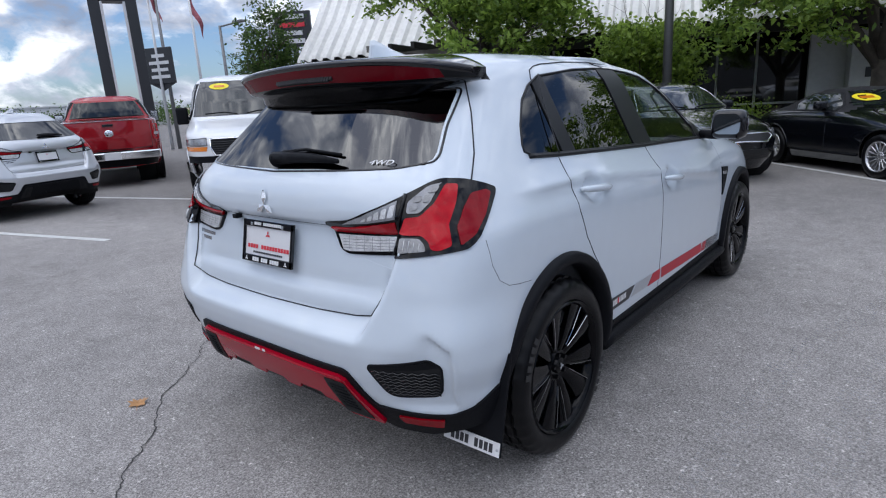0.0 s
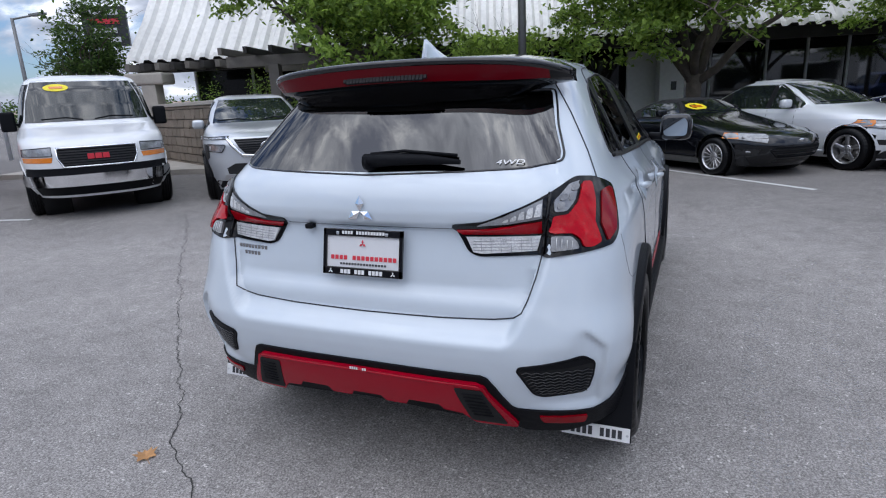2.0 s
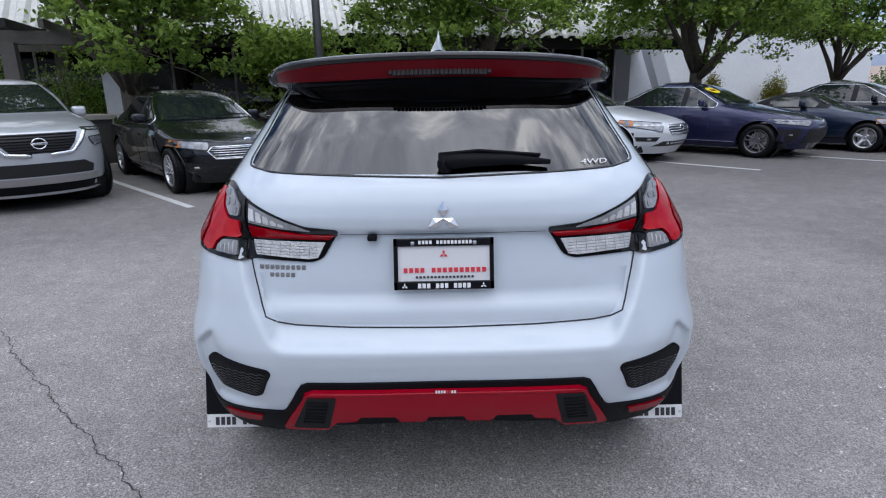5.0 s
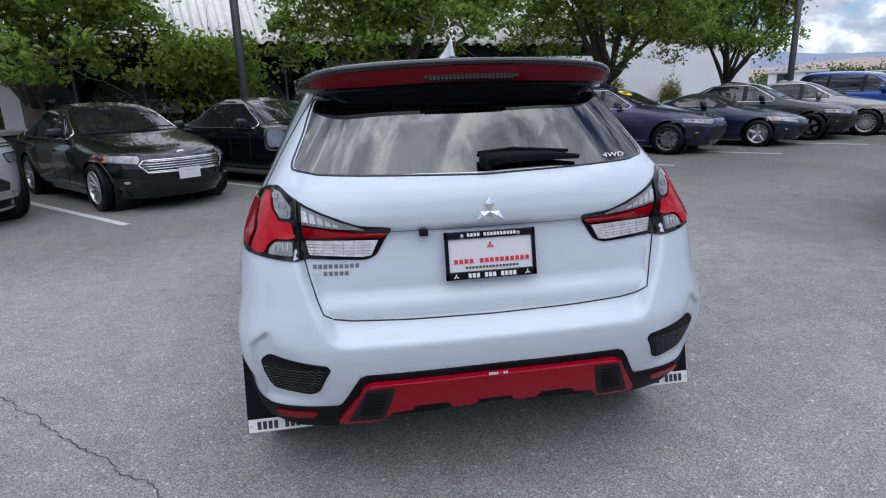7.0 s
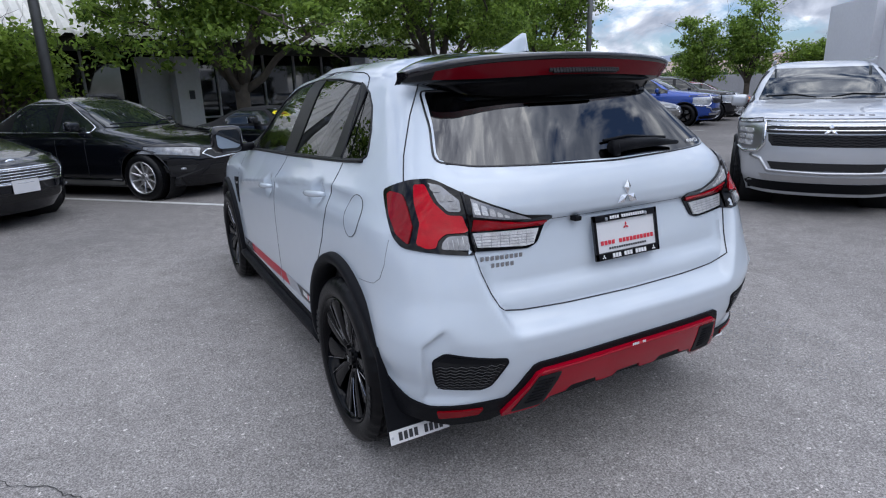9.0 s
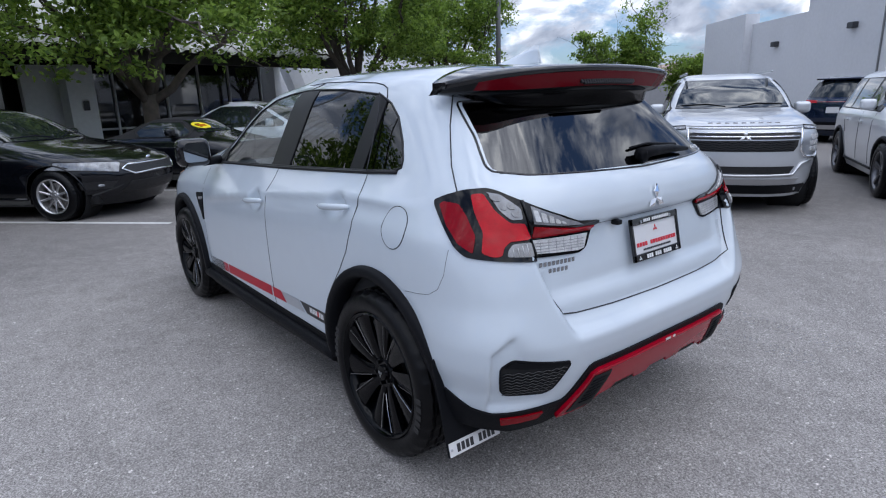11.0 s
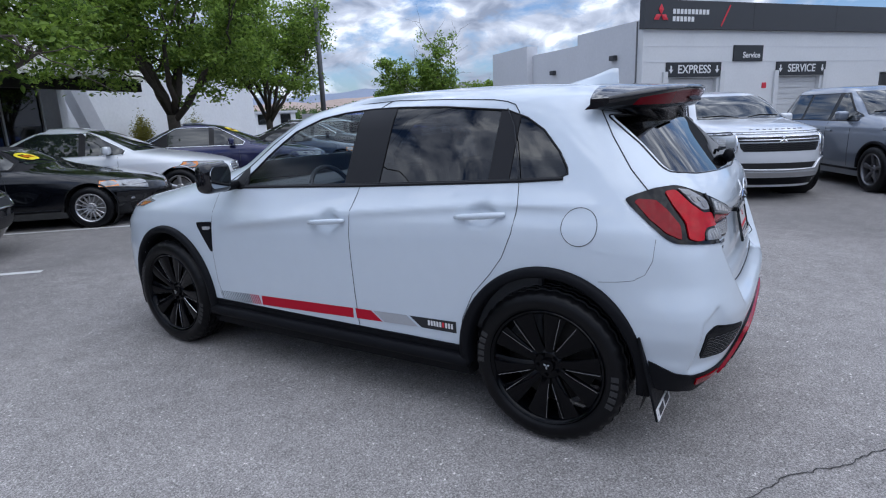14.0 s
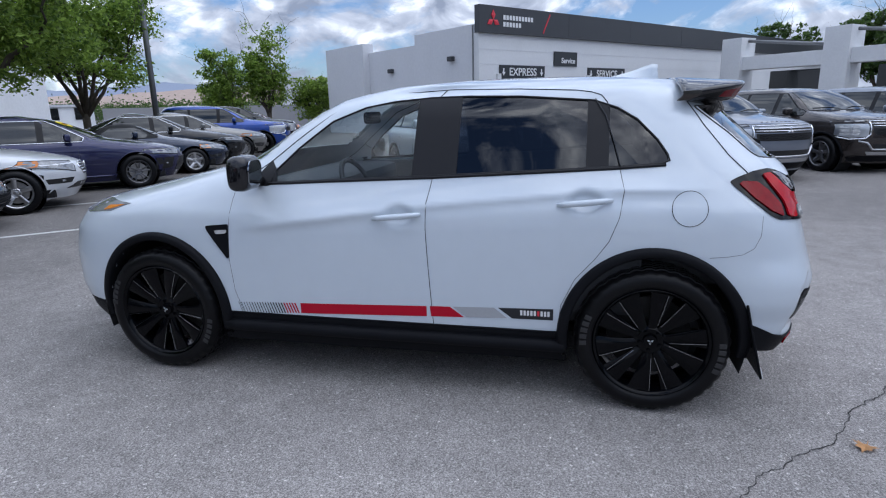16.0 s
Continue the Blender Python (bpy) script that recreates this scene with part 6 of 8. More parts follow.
def sedan_face(grille, n, bar, edge, lamp, fog, intake, badge, lampmat=None, amber=False):
    def face(car, sh, wb, color, out):
        fin_grille(car, sh, grille, out, n, bar, None, "grille", edge)
        lamp_pair(car, sh, lamp, out, lampmat or HEAD_LENS)
        if amber:
            a, d = lamp[1], lamp[2]
            lamp_pair(car, sh, [(a[0] - 0.07, a[1] - 0.01), (a[0] + 0.0, a[1]), d, (d[0] - 0.07, d[1])], out, AMBER, "turn_lens", None, 0.011)
        lamp_pair(car, sh, fog, out, GRILLE, "fog_recess")
        for s in (-1, 1):
            c = np.mean(np.array(fog), 0)
            bm = bmesh.new()
            p = sh.front_x(s * c[0], c[1])
            box(bm, (0.10, 0.03, 0.035), (p[0], p[1] + 0.008, p[2]), 0.012, (0, 0, -s * 25))
            part("fog_lamp", bm, HEAD_LENS, car)
        panel("lower_intake", poly_x(intake), sh.front_x, GRILLE, car, (0.1, 0.05), 0.005, 0.01, out=out)
        if badge:
            mark(car, sh, badge[1], badge[2], CHROME, out, badge[0])
    return face


FACE_WIDE_BARS = sedan_face([(.52, .70), (.58, .64), (.50, .54)], 5, CHROME, CHROME, [(.54, .76), (.86, .785), (.89, .69), (.58, .655)], [(.58, .46), (.82, .48), (.78, .36), (.60, .35)], [(.46, .44), (.52, .32)], ("oval", .775, .12), amber=True)
FACE_TIGER = sedan_face([(.46, .70), (.54, .65), (.42, .575), (.12, .59)], 0, CHROME, CHROME, [(.52, .74), (.86, .77), (.89, .67), (.58, .61)], [(.60, .50), (.82, .50), (.80, .40), (.64, .41)], [(.46, .48), (.56, .34)], ("oval", .755, .11))
FACE_HEX = sedan_face([(.34, .72), (.42, .66), (.34, .54)], 4, CHROME, CHROME, [(.46, .75), (.84, .80), (.89, .70), (.54, .59)], [(.56, .50), (.80, .50), (.78, .42), (.60, .42)], [(.50, .42), (.62, .33)], ("ring", .66, .14), amber=True)
FACE_SPORT = sedan_face([(.20, .66), (.24, .64), (.22, .62)], 0, CHROME, None, [(.42, .73), (.84, .77), (.88, .68), (.54, .63)], [(.64, .58), (.82, .58), (.80, .34), (.66, .36)], [(.50, .58), (.58, .46), (.54, .30)], ("oval", .70, .10))
FACE_ROAD = sedan_face([(.44, .47), (.50, .42), (.40, .32)], 4, PLASTIC, PLASTIC, [(.46, .665), (.78, .69), (.82, .60), (.54, .53)], [(.60, .44), (.78, .44), (.76, .36), (.62, .36)], [(.34, .28), (.40, .22)], ("oval", .56, .10), amber=True)


def face_van(car, sh, wb, color, out):
    fin_grille(car, sh, [(.50, 1.00), (.50, .86), (.44, .74)], out, 7, PLASTIC, None, "grille", CHROME)
    lamp_pair(car, sh, [(.56, 1.02), (.92, 1.00), (.93, .90), (.56, .90)], out, HEAD_LENS)
    lamp_pair(car, sh, [(.56, .88), (.93, .88), (.92, .81), (.58, .81)], out, AMBER, "turn_lens")
    panel("bumper_cover", poly_x([(.90, .73), (.93, .60)]), sh.front_x, PLASTIC, car, (0.12, 0.06), 0.012, 0.03, out=out)
    panel("chrome_bumper", poly_x([(.93, .63), (.94, .47)]), sh.front_x, CHROME, car, (0.10, 0.05), 0.05, 0.06, "chromed steel front bumper", out=out)
    panel("air_dam", poly_x([(.84, .46), (.78, .34)]), sh.front_x, PLASTIC, car, (0.12, 0.06), 0.006, 0.02, out=out)
    y = sh.front_x(0, .87)[1]
    bm = bmesh.new()
    for k in range(3):
        box(bm, (0.085, 0.02, 0.075), (-0.095 + 0.095 * k, y + 0.018, 0.875), 0.006)
    part("front_emblem", bm, PRINT_RED, car, "red three-bar maker's mark", smooth=False)




def rear_pickup(car, sh, wb, color, out):
    f = sh.rear_x
    gate = panel("tailgate", rounded(poly_x([(.78, 1.355), (.78, .80)]), 0.03), f, color, car, (0.12, 0.08), 0.012, 0.02, "red pickup tailgate", out=out)
    line_on("tailgate_gap", rounded(poly_x([(.79, 1.37), (.79, .79)]), 0.03), f, 0.006, SEAM, gate, 0.004, 0.1, closed=True, out=out, sides=5)
    for s in (-1, 1):
        panel("tail_lamp", rounded([(s * .83, 1.28), (s * .955, 1.27), (s * .955, .93), (s * .83, .94)], 0.02), f, LENS_RED, car, (0.08, 0.08), 0.012, 0.02, "red tail lamp", out=out)
        panel("reverse_lens", [(s * .85, 1.10), (s * .94, 1.10), (s * .94, 1.04), (s * .85, 1.04)], f, LENS_CLEAR, car, (0.1, 0.1), 0.017, 0.008, out=out)
        part("exhaust_tip", tube(bmesh.new(), [(s * .62, -1.0, .46), (s * .62, -1.28, .46)], 0.045, 12, False), CHROME, car)
    panel("rear_valance", poly_x([(.96, .60), (.94, .42)]), f, PLASTIC, car, (0.12, 0.06), 0.008, 0.02, "black plastic valance", out=out)
    yb = float(sh.R(0.7))
    boxed("step_bumper", (1.84, 0.20, 0.17), (0, yb - 0.10, 0.66), CHROME, car, 0.03, label="chromed rear step bumper")
    boxed("bumper_step_pad", (0.80, 0.16, 0.02), (0, yb - 0.11, 0.755), PLASTIC, car, 0.006)
    boxed("plate_card", (0.30, 0.012, 0.15), (0, yb - 0.205, 0.66), PLATE_WHITE, car, 0.003)
    y = f(0, 1.14)[1]
    bm = bmesh.new()
    bmesh.ops.create_uvsphere(bm, u_segments=18, v_segments=10, radius=0.5, matrix=Matrix.Translation((0, y - 0.012, 1.12)) @ Matrix.Diagonal((0.17, 0.03, 0.15, 1)))
    part("tailgate_emblem", bm, CHROME, car, "round chrome emblem")
    boxed("tailgate_handle", (0.20, 0.03, 0.05), (0, y - 0.018, 1.29), BLACK_GLOSS, car, 0.01)
    boxed("rear_window_divider", (1.3, 0.02, 0.02), (0, 1.0, 1.47), PLASTIC, car, 0.004)


def rear_suv(car, sh, wb, color, out):
    f = sh.rear_x
    for s in (-1, 1):
        panel("tail_lamp", [(s * .40, 1.09), (s * .84, 1.12), (s * .86, 1.02), (s * .40, 1.04)], f, LENS_RED, car, (0.08, 0.05), 0.008, 0.012, "red tail lamp", out=out)
        panel("bumper_reflector", [(s * .60, .62), (s * .84, .63), (s * .84, .57), (s * .62, .57)], f, LENS_RED, car, (0.1, 0.05), 0.012, 0.012, out=out)
    panel("tail_bar", poly_x([(.42, 1.075), (.42, 1.05)]), f, LENS_DEEP, car, (0.1, 0.05), 0.010, 0.012, out=out)
    panel("lower_bumper", poly_x([(.84, .56), (.80, .34)]), f, PLASTIC, car, (0.1, 0.05), 0.006, 0.012, out=out)
    panel("bumper_guard", poly_x([(.60, .48), (.50, .38)]), f, SILVER_TRIM, car, (0.1, 0.05), 0.016, 0.012, out=out)
    y = f(0, .88)[1]
    boxed("plate_card", (0.30, 0.012, 0.15), (0, y - 0.01, .86), PLATE_WHITE, car, 0.003)
    boxed("roof_spoiler", (1.15, 0.22, 0.04), (0, float(sh.R(1.62)) - 0.02, 1.63), color, car, 0.015)


SILVER = paint("silver_metallic", (0.56, 0.58, 0.61), 0.45, 0.32)
COOL_WHITE = paint("white_pearl_metallic", (0.66, 0.68, 0.71), 0.1, 0.3)
VAN_WHITE = paint("fleet_white", (0.74, 0.75, 0.76), 0.0, 0.35)
BLACK = paint("black_metallic", (0.004, 0.005, 0.008), 0.3, 0.22)
CHARCOAL = paint("tuxedo_black", (0.006, 0.007, 0.011), 0.3, 0.22)
NAVY = paint("deep_blue_violet", (0.022, 0.024, 0.075), 0.4, 0.25)
INK_BLUE = paint("ink_blue", (0.012, 0.022, 0.05), 0.4, 0.25)
GREY_WARM = paint("warm_grey_metallic", (0.24, 0.235, 0.225), 0.6, 0.3)
BLUE = paint("bright_blue", (0.012, 0.06, 0.32), 0.4, 0.25)
PICKUP_RED = paint("flame_red", (0.30, 0.006, 0.012), 0.1, 0.25)
DARK_RED = paint("dark_red", (0.16, 0.012, 0.022), 0.4, 0.25)
SLATE = paint("slate_blue_grey", (0.20, 0.225, 0.27), 0.5, 0.28)
BROWN = paint("dark_brown_bronze", (0.045, 0.038, 0.036), 0.5, 0.26)

ROW = -46.6
vehicle("suv", "silver SUV with a chrome V-shaped grille, parked in a bay", "car", "suv", SILVER, (-6.15, 4.95), ROW + 1, "five", ALLOY, face_v_suv, group="cars in the angled row", cladding=True)
vehicle("sedan", "black sedan with a wide barred grille and paper plate", "car", "sedan", CHARCOAL, (-3.84, 6.14), ROW - 3, "ten", ALLOY, FACE_WIDE_BARS, group="cars in the angled row", plate=True)
vehicle("sedan", "black sedan with a chrome-rimmed narrow grille", "car", "sedan", BLACK, (-1.32, 7.18), ROW, "ten", ALLOY, FACE_TIGER, group="cars in the angled row")
vehicle("roadster", "black roadster with a closed fabric soft top and yellow sticker", "car", "roadster", BLACK, (1.49, 8.12), ROW, "many", ALLOY, FACE_ROAD, True, group="cars in the angled row", roof=FABRIC)
vehicle("sedan", "silver sedan with a hexagonal chrome bar grille", "car", "sedan", COOL_WHITE, (3.45, 8.78), ROW, "five", ALLOY, FACE_HEX, group="cars in the angled row")
vehicle("sedan", "deep violet-blue sedan with a sporty nose and yellow sticker", "car", "sedan", NAVY, (6.41, 9.12), ROW, "twin", DARK_ALLOY, FACE_SPORT, True, group="cars in the angled row")
vehicle("roadster", "dark blue roadster with a black soft top", "car", "roadster", INK_BLUE, (9.03, 9.73), ROW, "five", ALLOY, FACE_ROAD, group="cars in the angled row", roof=FABRIC)
vehicle("sedan", "black sedan with black wheels in the parked row", "car", "sedan", BLACK, (11.05, 10.5), ROW, "five", BLACK_RIM, FACE_SPORT, group="cars in the angled row")
vehicle("sedan", "warm grey sedan with multi-spoke wheels", "car", "sedan", GREY_WARM, (13.1, 10.95), ROW, "many", ALLOY, FACE_WIDE_BARS, group="cars in the angled row")
vehicle("suv", "bright blue compact SUV in the parked row", "car", "suv", BLUE, (15.3, 11.5), ROW - 16, "five", BLACK_RIM, face_family_suv, group="cars in the angled row", cladding=True)
vehicle("suv", "charcoal SUV in the parked row", "car", "suv", CHARCOAL, (18.0, 12.4), ROW, "five", ALLOY, face_family_suv, group="cars in the angled row")
vehicle("sedan", "dark red sedan at the end of the row", "car", "sedan", DARK_RED, (20.9, 13.3), ROW, "ten", ALLOY, FACE_HEX, group="cars in the angled row")

vehicle("suv", "silver SUV with stacked lamps and a barred chrome grille", "car", "suv", SILVER, (5.26, 2.44), 213, "five", DARK_ALLOY, face_family_suv, group="SUVs facing the lane", rails=True, cladding=True)
vehicle("suv", "white SUV with stacked lamps and a silver bumper guard", "car", "suv", COOL_WHITE, (7.30, 0.46), 208, "five", DARK_ALLOY, face_family_suv, group="SUVs facing the lane", cladding=True)
vehicle("suv", "slate blue-grey SUV with stacked lamps", "car", "suv", SLATE, (8.25, -2.0), 206, "five", DARK_ALLOY, face_family_suv, group="SUVs facing the lane", cladding=True)
vehicle("suv", "dark bronze SUV with stacked lamps", "car", "suv", BROWN, (9.75, -4.4), 206, "five", DARK_ALLOY, face_family_suv, group="SUVs facing the lane", cladding=True)
vehicle("suv", "grey SUV at the end of the lane", "car", "suv", SLATE, (11.2, -6.9), 206, "five", ALLOY, face_family_suv, group="SUVs facing the lane", cladding=True)
vehicle("suv", "black SUV seen from behind with red tail lamps", "car", "suv", INK_BLUE, (16.1, 2.95), -2, "five", ALLOY, rear_suv, front_wheel=0, rails=True)

vehicle("cargo_van", "white cargo van with a dark grille and chrome bumper", "van", "van", VAN_WHITE, (-8.05, 3.30), -35, "ten", DARK_ALLOY, face_van, True)
vehicle("pickup_truck", "red pickup truck seen from behind with a chrome bumper", "pickup", "pickup", PICKUP_RED, (-12.1, 4.45), 158, "ten", ALLOY, rear_pickup, front_wheel=0)
vehicle("sedan", "dark red sedan parked beyond the van", "car", "sedan", DARK_RED, (-13.6, 7.9), -18, "ten", ALLOY, FACE_HEX)
vehicle("sedan", "blue sedan parked beyond the van", "car", "sedan", BLUE, (-16.6, 9.6), -18, "ten", ALLOY, FACE_HEX)


# ---- buildings ----
ROOF_WHITE = shader("weathered_white_metal_roof", (0.72, 0.71, 0.68), 0.5, 0.1, vary=0.16, scale=0.5, bump=0.1, bump_scale=8)
STUCCO = shader("white_stucco_wall", (0.82, 0.83, 0.84), 0.85, vary=0.07, scale=0.6, bump=0.2, bump_scale=40)
GREY_WALL = shader("pale_grey_painted_block", (0.62, 0.63, 0.655), 0.8, vary=0.06, scale=0.5, bump=0.2, bump_scale=25)
WALL_FRONT = shader("off_white_painted_block", (0.66, 0.67, 0.68), 0.75, vary=0.06, scale=0.7, bump=0.2, bump_scale=25)
FASCIA = shader("dark_grey_fascia_panel", (0.035, 0.037, 0.042), 0.45, vary=0.08, scale=1.0)
SIGN_BLACK = shader("black_sign_board", (0.022, 0.024, 0.028), 0.4, vary=0.06)
FRAME_WHITE = shader("white_window_frame", (0.62, 0.63, 0.64), 0.5, vary=0.05)
BUILD_GLASS = shader("dark_building_glass", (0.010, 0.012, 0.013), 0.04, coat=1.0, vary=0.6, scale=0.8)
TIMBER = shader("weathered_grey_timber", (0.16, 0.145, 0.13), 0.85, vary=0.25, scale=5, bump=0.4, bump_scale=30)
DARK_TIMBER = shader("dark_brown_beam", (0.03, 0.027, 0.025), 0.8, vary=0.3, scale=5)
STONE = shader("rough_tan_stone", (0.20, 0.165, 0.13), 0.9, vary=0.45, scale=6, bump=0.8, bump_scale=25, piece=0.55)
MORTAR = shader("grey_mortar", (0.10, 0.095, 0.09), 0.95, vary=0.2)
METAL_GREY = shader("galvanised_pole", (0.20, 0.205, 0.21), 0.5, 0.5, vary=0.12)
DOOR_WHITE = shader("ribbed_white_roller_door", (0.55, 0.56, 0.57), 0.5, vary=0.05)
FENCE_GREY = shader("grey_block_fence", (0.30, 0.30, 0.31), 0.85, vary=0.12, scale=0.6, bump=0.2, bump_scale=20)
HILL_TAN = shader("dry_tan_hillside", (0.40, 0.31, 0.26), 1.0, vary=0.18, scale=0.01)
# the haze of distance is put into the ridge's blue base colour
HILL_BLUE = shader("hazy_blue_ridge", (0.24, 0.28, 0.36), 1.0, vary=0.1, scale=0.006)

EV, FV = Vector((0.954, 0.30, 0)), Vector((-0.30, 0.954, 0))


def EF(e, f, z=0.0):
    """A place by metres along and behind the angled row's lane."""
    return EV * e + FV * f + Vector((0, 0, z))


EF_TURN = math.degrees(math.atan2(EV.y, EV.x))


def slab(name, size, at, material, parent, turn=0.0, bevel=0.0, label="", tilt=(0, 0)):
    """A box with its foot at the place given."""
    bm = box(bmesh.new(), size, (0, 0, size[2] / 2), bevel)
    ob = part(name, bm, material, parent, label, smooth=False)
    ob.matrix_basis = Matrix.Translation(at) @ pose(0, 0, 0, tilt[0], tilt[1], turn)
    return ob


hall = empty("showroom_hall", label="showroom with a white corrugated vaulted roof over dark glass", category="building")
bm = bmesh.new()
prof = [(14.45, 2.86), (14.5, 2.98), (15.05, 3.55), (15.65, 4.15), (16.5, 5.2), (17.6, 6.3), (19.0, 7.4), (21.0, 8.4), (24.0, 9.0), (27.0, 9.0)]
rib = 0.43
shape = [(0.0, 0.0), (0.12, 0.0), (0.20, 0.10), (0.35, 0.10)]
rows = []
e = -10.6
es = []
while e < 14.2:
    for de, h in shape:
        es.append((e + de, h))
    e += rib
for f, z in prof:
    rows.append([bm.verts.new(EF(x, f - 0.8 * h, z + 0.7 * h)) for x, h in es])
for a, b in zip(rows, rows[1:]):
    for k in range(len(es) - 1):
        bm.faces.new((a[k], a[k + 1], b[k + 1], b[k]))
part("vault_roof", bm, ROOF_WHITE, hall, "white corrugated metal vault roof", smooth=False)
slab("eaves_beam", (24.6, 0.30, 0.30), EF(1.8, 14.95, 2.58), DARK_TIMBER, hall, EF_TURN)
slab("soffit", (24.6, 3.6, 0.06), EF(1.8, 16.5, 2.90), DARK_TIMBER, hall, EF_TURN)
slab("end_wall", (0.3, 9.0, 7.0), EF(14.0, 22.6, 0), STUCCO, hall, EF_TURN)
slab("end_wall", (0.3, 8.0, 7.2), EF(-8.2, 22.4, 0), STUCCO, hall, EF_TURN)
slab("back_wall", (22.0, 0.3, 7.0), EF(2.0, 26.5, 0), STUCCO, hall, EF_TURN)
pitch = [-10.3, -8.2, -6.4, -4.6, -2.8, -1.0, 0.6, 2.2, 3.27, 5.3, 7.3, 9.05, 10.3, 11.55, 13.0]
for a, b in zip(pitch, pitch[1:]):
    w = panel_w = b - a
    for z0, z1 in ((0.12, 0.72), (0.78, 2.86)):
        slab("pane", (w - 0.07, 0.03, z1 - z0), EF((a + b) / 2, 18.0, z0), BUILD_GLASS, hall, EF_TURN)
    slab("transom", (w - 0.06, 0.09, 0.06), EF((a + b) / 2, 17.98, 0.72), FRAME_WHITE, hall, EF_TURN)
for a in pitch:
    slab("mullion", (0.065, 0.12, 2.9), EF(a, 17.97, 0), FRAME_WHITE, hall, EF_TURN)
slab("plinth", (22.0, 0.3, 0.12), EF(2.4, 18.0, 0), CONCRETE, hall, EF_TURN)
slab("entrance_pylon", (0.75, 0.50, 2.35), EF(5.75, 16.9, 0.25), STUCCO, hall, EF_TURN, 0.02, "white entrance pylon with a dark mark")
slab("entrance_wall", (0.95, 0.2, 2.6), EF(5.0, 17.4, 0), STUCCO, hall, EF_TURN)
slab("pylon_mark", (0.16, 0.02, 0.26), EF(5.80, 16.63, 1.35), SIGN_BLACK, hall, EF_TURN)
slab("white_column", (0.42, 0.42, 2.6), EF(-3.6, 13.3, 0), STUCCO, hall, EF_TURN, 0.01)
# far end of the hall: a white wall with a leaning strut
side_wall = empty("boundary_wall", label="long smooth white wall beyond the parked row", category="wall")
slab("wall_panel", (15.2, 0.3, 3.7), EF(22.0, 20.2, 0), STUCCO, side_wall, EF_TURN)
slab("wall_cap", (15.3, 0.42, 0.10), EF(22.0, 20.2, 3.7), STUCCO, side_wall, EF_TURN)
bm = bmesh.new()
box(bm, (0.62, 0.5, 4.6), (0, 0, 1.9))
ob = part("leaning_strut", bm, GREY_WALL, side_wall, "pale grey leaning buttress", smooth=False)
ob.matrix_basis = Matrix.Translation(EF(16.9, 19.2, 0)) @ pose(0, 0, 0, 0, -24, EF_TURN)

# pergola on the near corner
perg = empty("pergola", label="grey timber pergola at the showroom corner", category="pergola")
for e, f in ((-5.15, 12.0), (-3.2, 12.4), (-5.0, 15.0)):
    slab("post", (0.26, 0.26, 2.45), EF(e, f, 0), TIMBER, perg, EF_TURN, 0.01)
for f in (12.1, 14.6):
    slab("beam", (3.4, 0.16, 0.26), EF(-4.7, f, 2.42), TIMBER, perg, EF_TURN, 0.01)
for k in range(6):
    slab("rafter", (0.10, 3.6, 0.16), EF(-6.2 + 0.62 * k, 13.1, 2.68), DARK_TIMBER if k % 3 else TIMBER, perg, EF_TURN, 0.01)

# concrete support under the hall's corner
slab("corner_post", (0.42, 0.42, 2.2), EF(-9.5, 13.8, 0), CONCRETE, hall, EF_TURN, 0.02, "pale concrete corner support")
slab("post_capital", (1.15, 0.7, 0.32), EF(-9.6, 13.9, 2.2), CONCRETE, hall, EF_TURN, 0.06)
for k in range(9):
    slab("eaves_joist", (0.14, 1.0, 0.20), EF(-10.2 + 0.45 * k, 14.35, 2.60), DARK_TIMBER if k % 2 else TIMBER, hall, EF_TURN, 0.01)

# plain walls added out of view, so that the lot is closed and reflections darken
UNSEEN_WALL = shader("dull_grey_unseen_wall", (0.13, 0.13, 0.135), 0.9, vary=0.25, scale=0.4, bump=0.2, bump_scale=12)
for nm, a, b in (("wall_south", (-34, -22), (24, -22)), ("wall_west", (-34, -22), (-34, -9))):
    a, b = Vector((*a, 0)), Vector((*b, 0))
    w = slab(nm, ((b - a).length, 0.3, 5.0), (a + b) / 2, UNSEEN_WALL, None, math.degrees(math.atan2(b.y - a.y, b.x - a.x)))
    tagged(w, "plain grey wall added out of view to close the car park and darken reflections", "wall", kind="structure")

# kerb, pavement and planting bed behind the row
def sheet(name, corners, z0, z1, material, label, category, bevel=0.015):
    bm = bmesh.new()
    low = [bm.verts.new((*EF(e, f)[:2], z0)) for e, f in corners]
    bm.faces.new(low)
    up = bmesh.ops.extrude_face_region(bm, geom=bm.faces[:])
    bmesh.ops.translate(bm, vec=(0, 0, z1 - z0), verts=[v for v in up["geom"] if isinstance(v, bmesh.types.BMVert)])
    bmesh.ops.recalc_face_normals(bm, faces=bm.faces[:])
    return tagged(part(name, bm, material, None, smooth=False), label, category, kind="structure")


sheet("kerb", [(-4.2, 10.15), (21.5, 10.15), (21.5, 10.30), (-4.2, 10.30)], -0.05, 0.14, CONCRETE, "pale concrete kerb behind the parked row", "kerb")
sheet("planter_bed", [(-4.2, 10.30), (21.5, 10.30), (21.5, 13.2), (-4.2, 13.2)], -0.05, 0.11, SOIL, "brown mulch planting bed", "bed")
sheet("pavement", [(-12.0, 10.6), (-4.2, 10.15), (-4.2, 17.9), (-12.0, 17.9)], -0.05, 0.12, CONCRETE, "beige concrete pavement at the corner", "pavement")

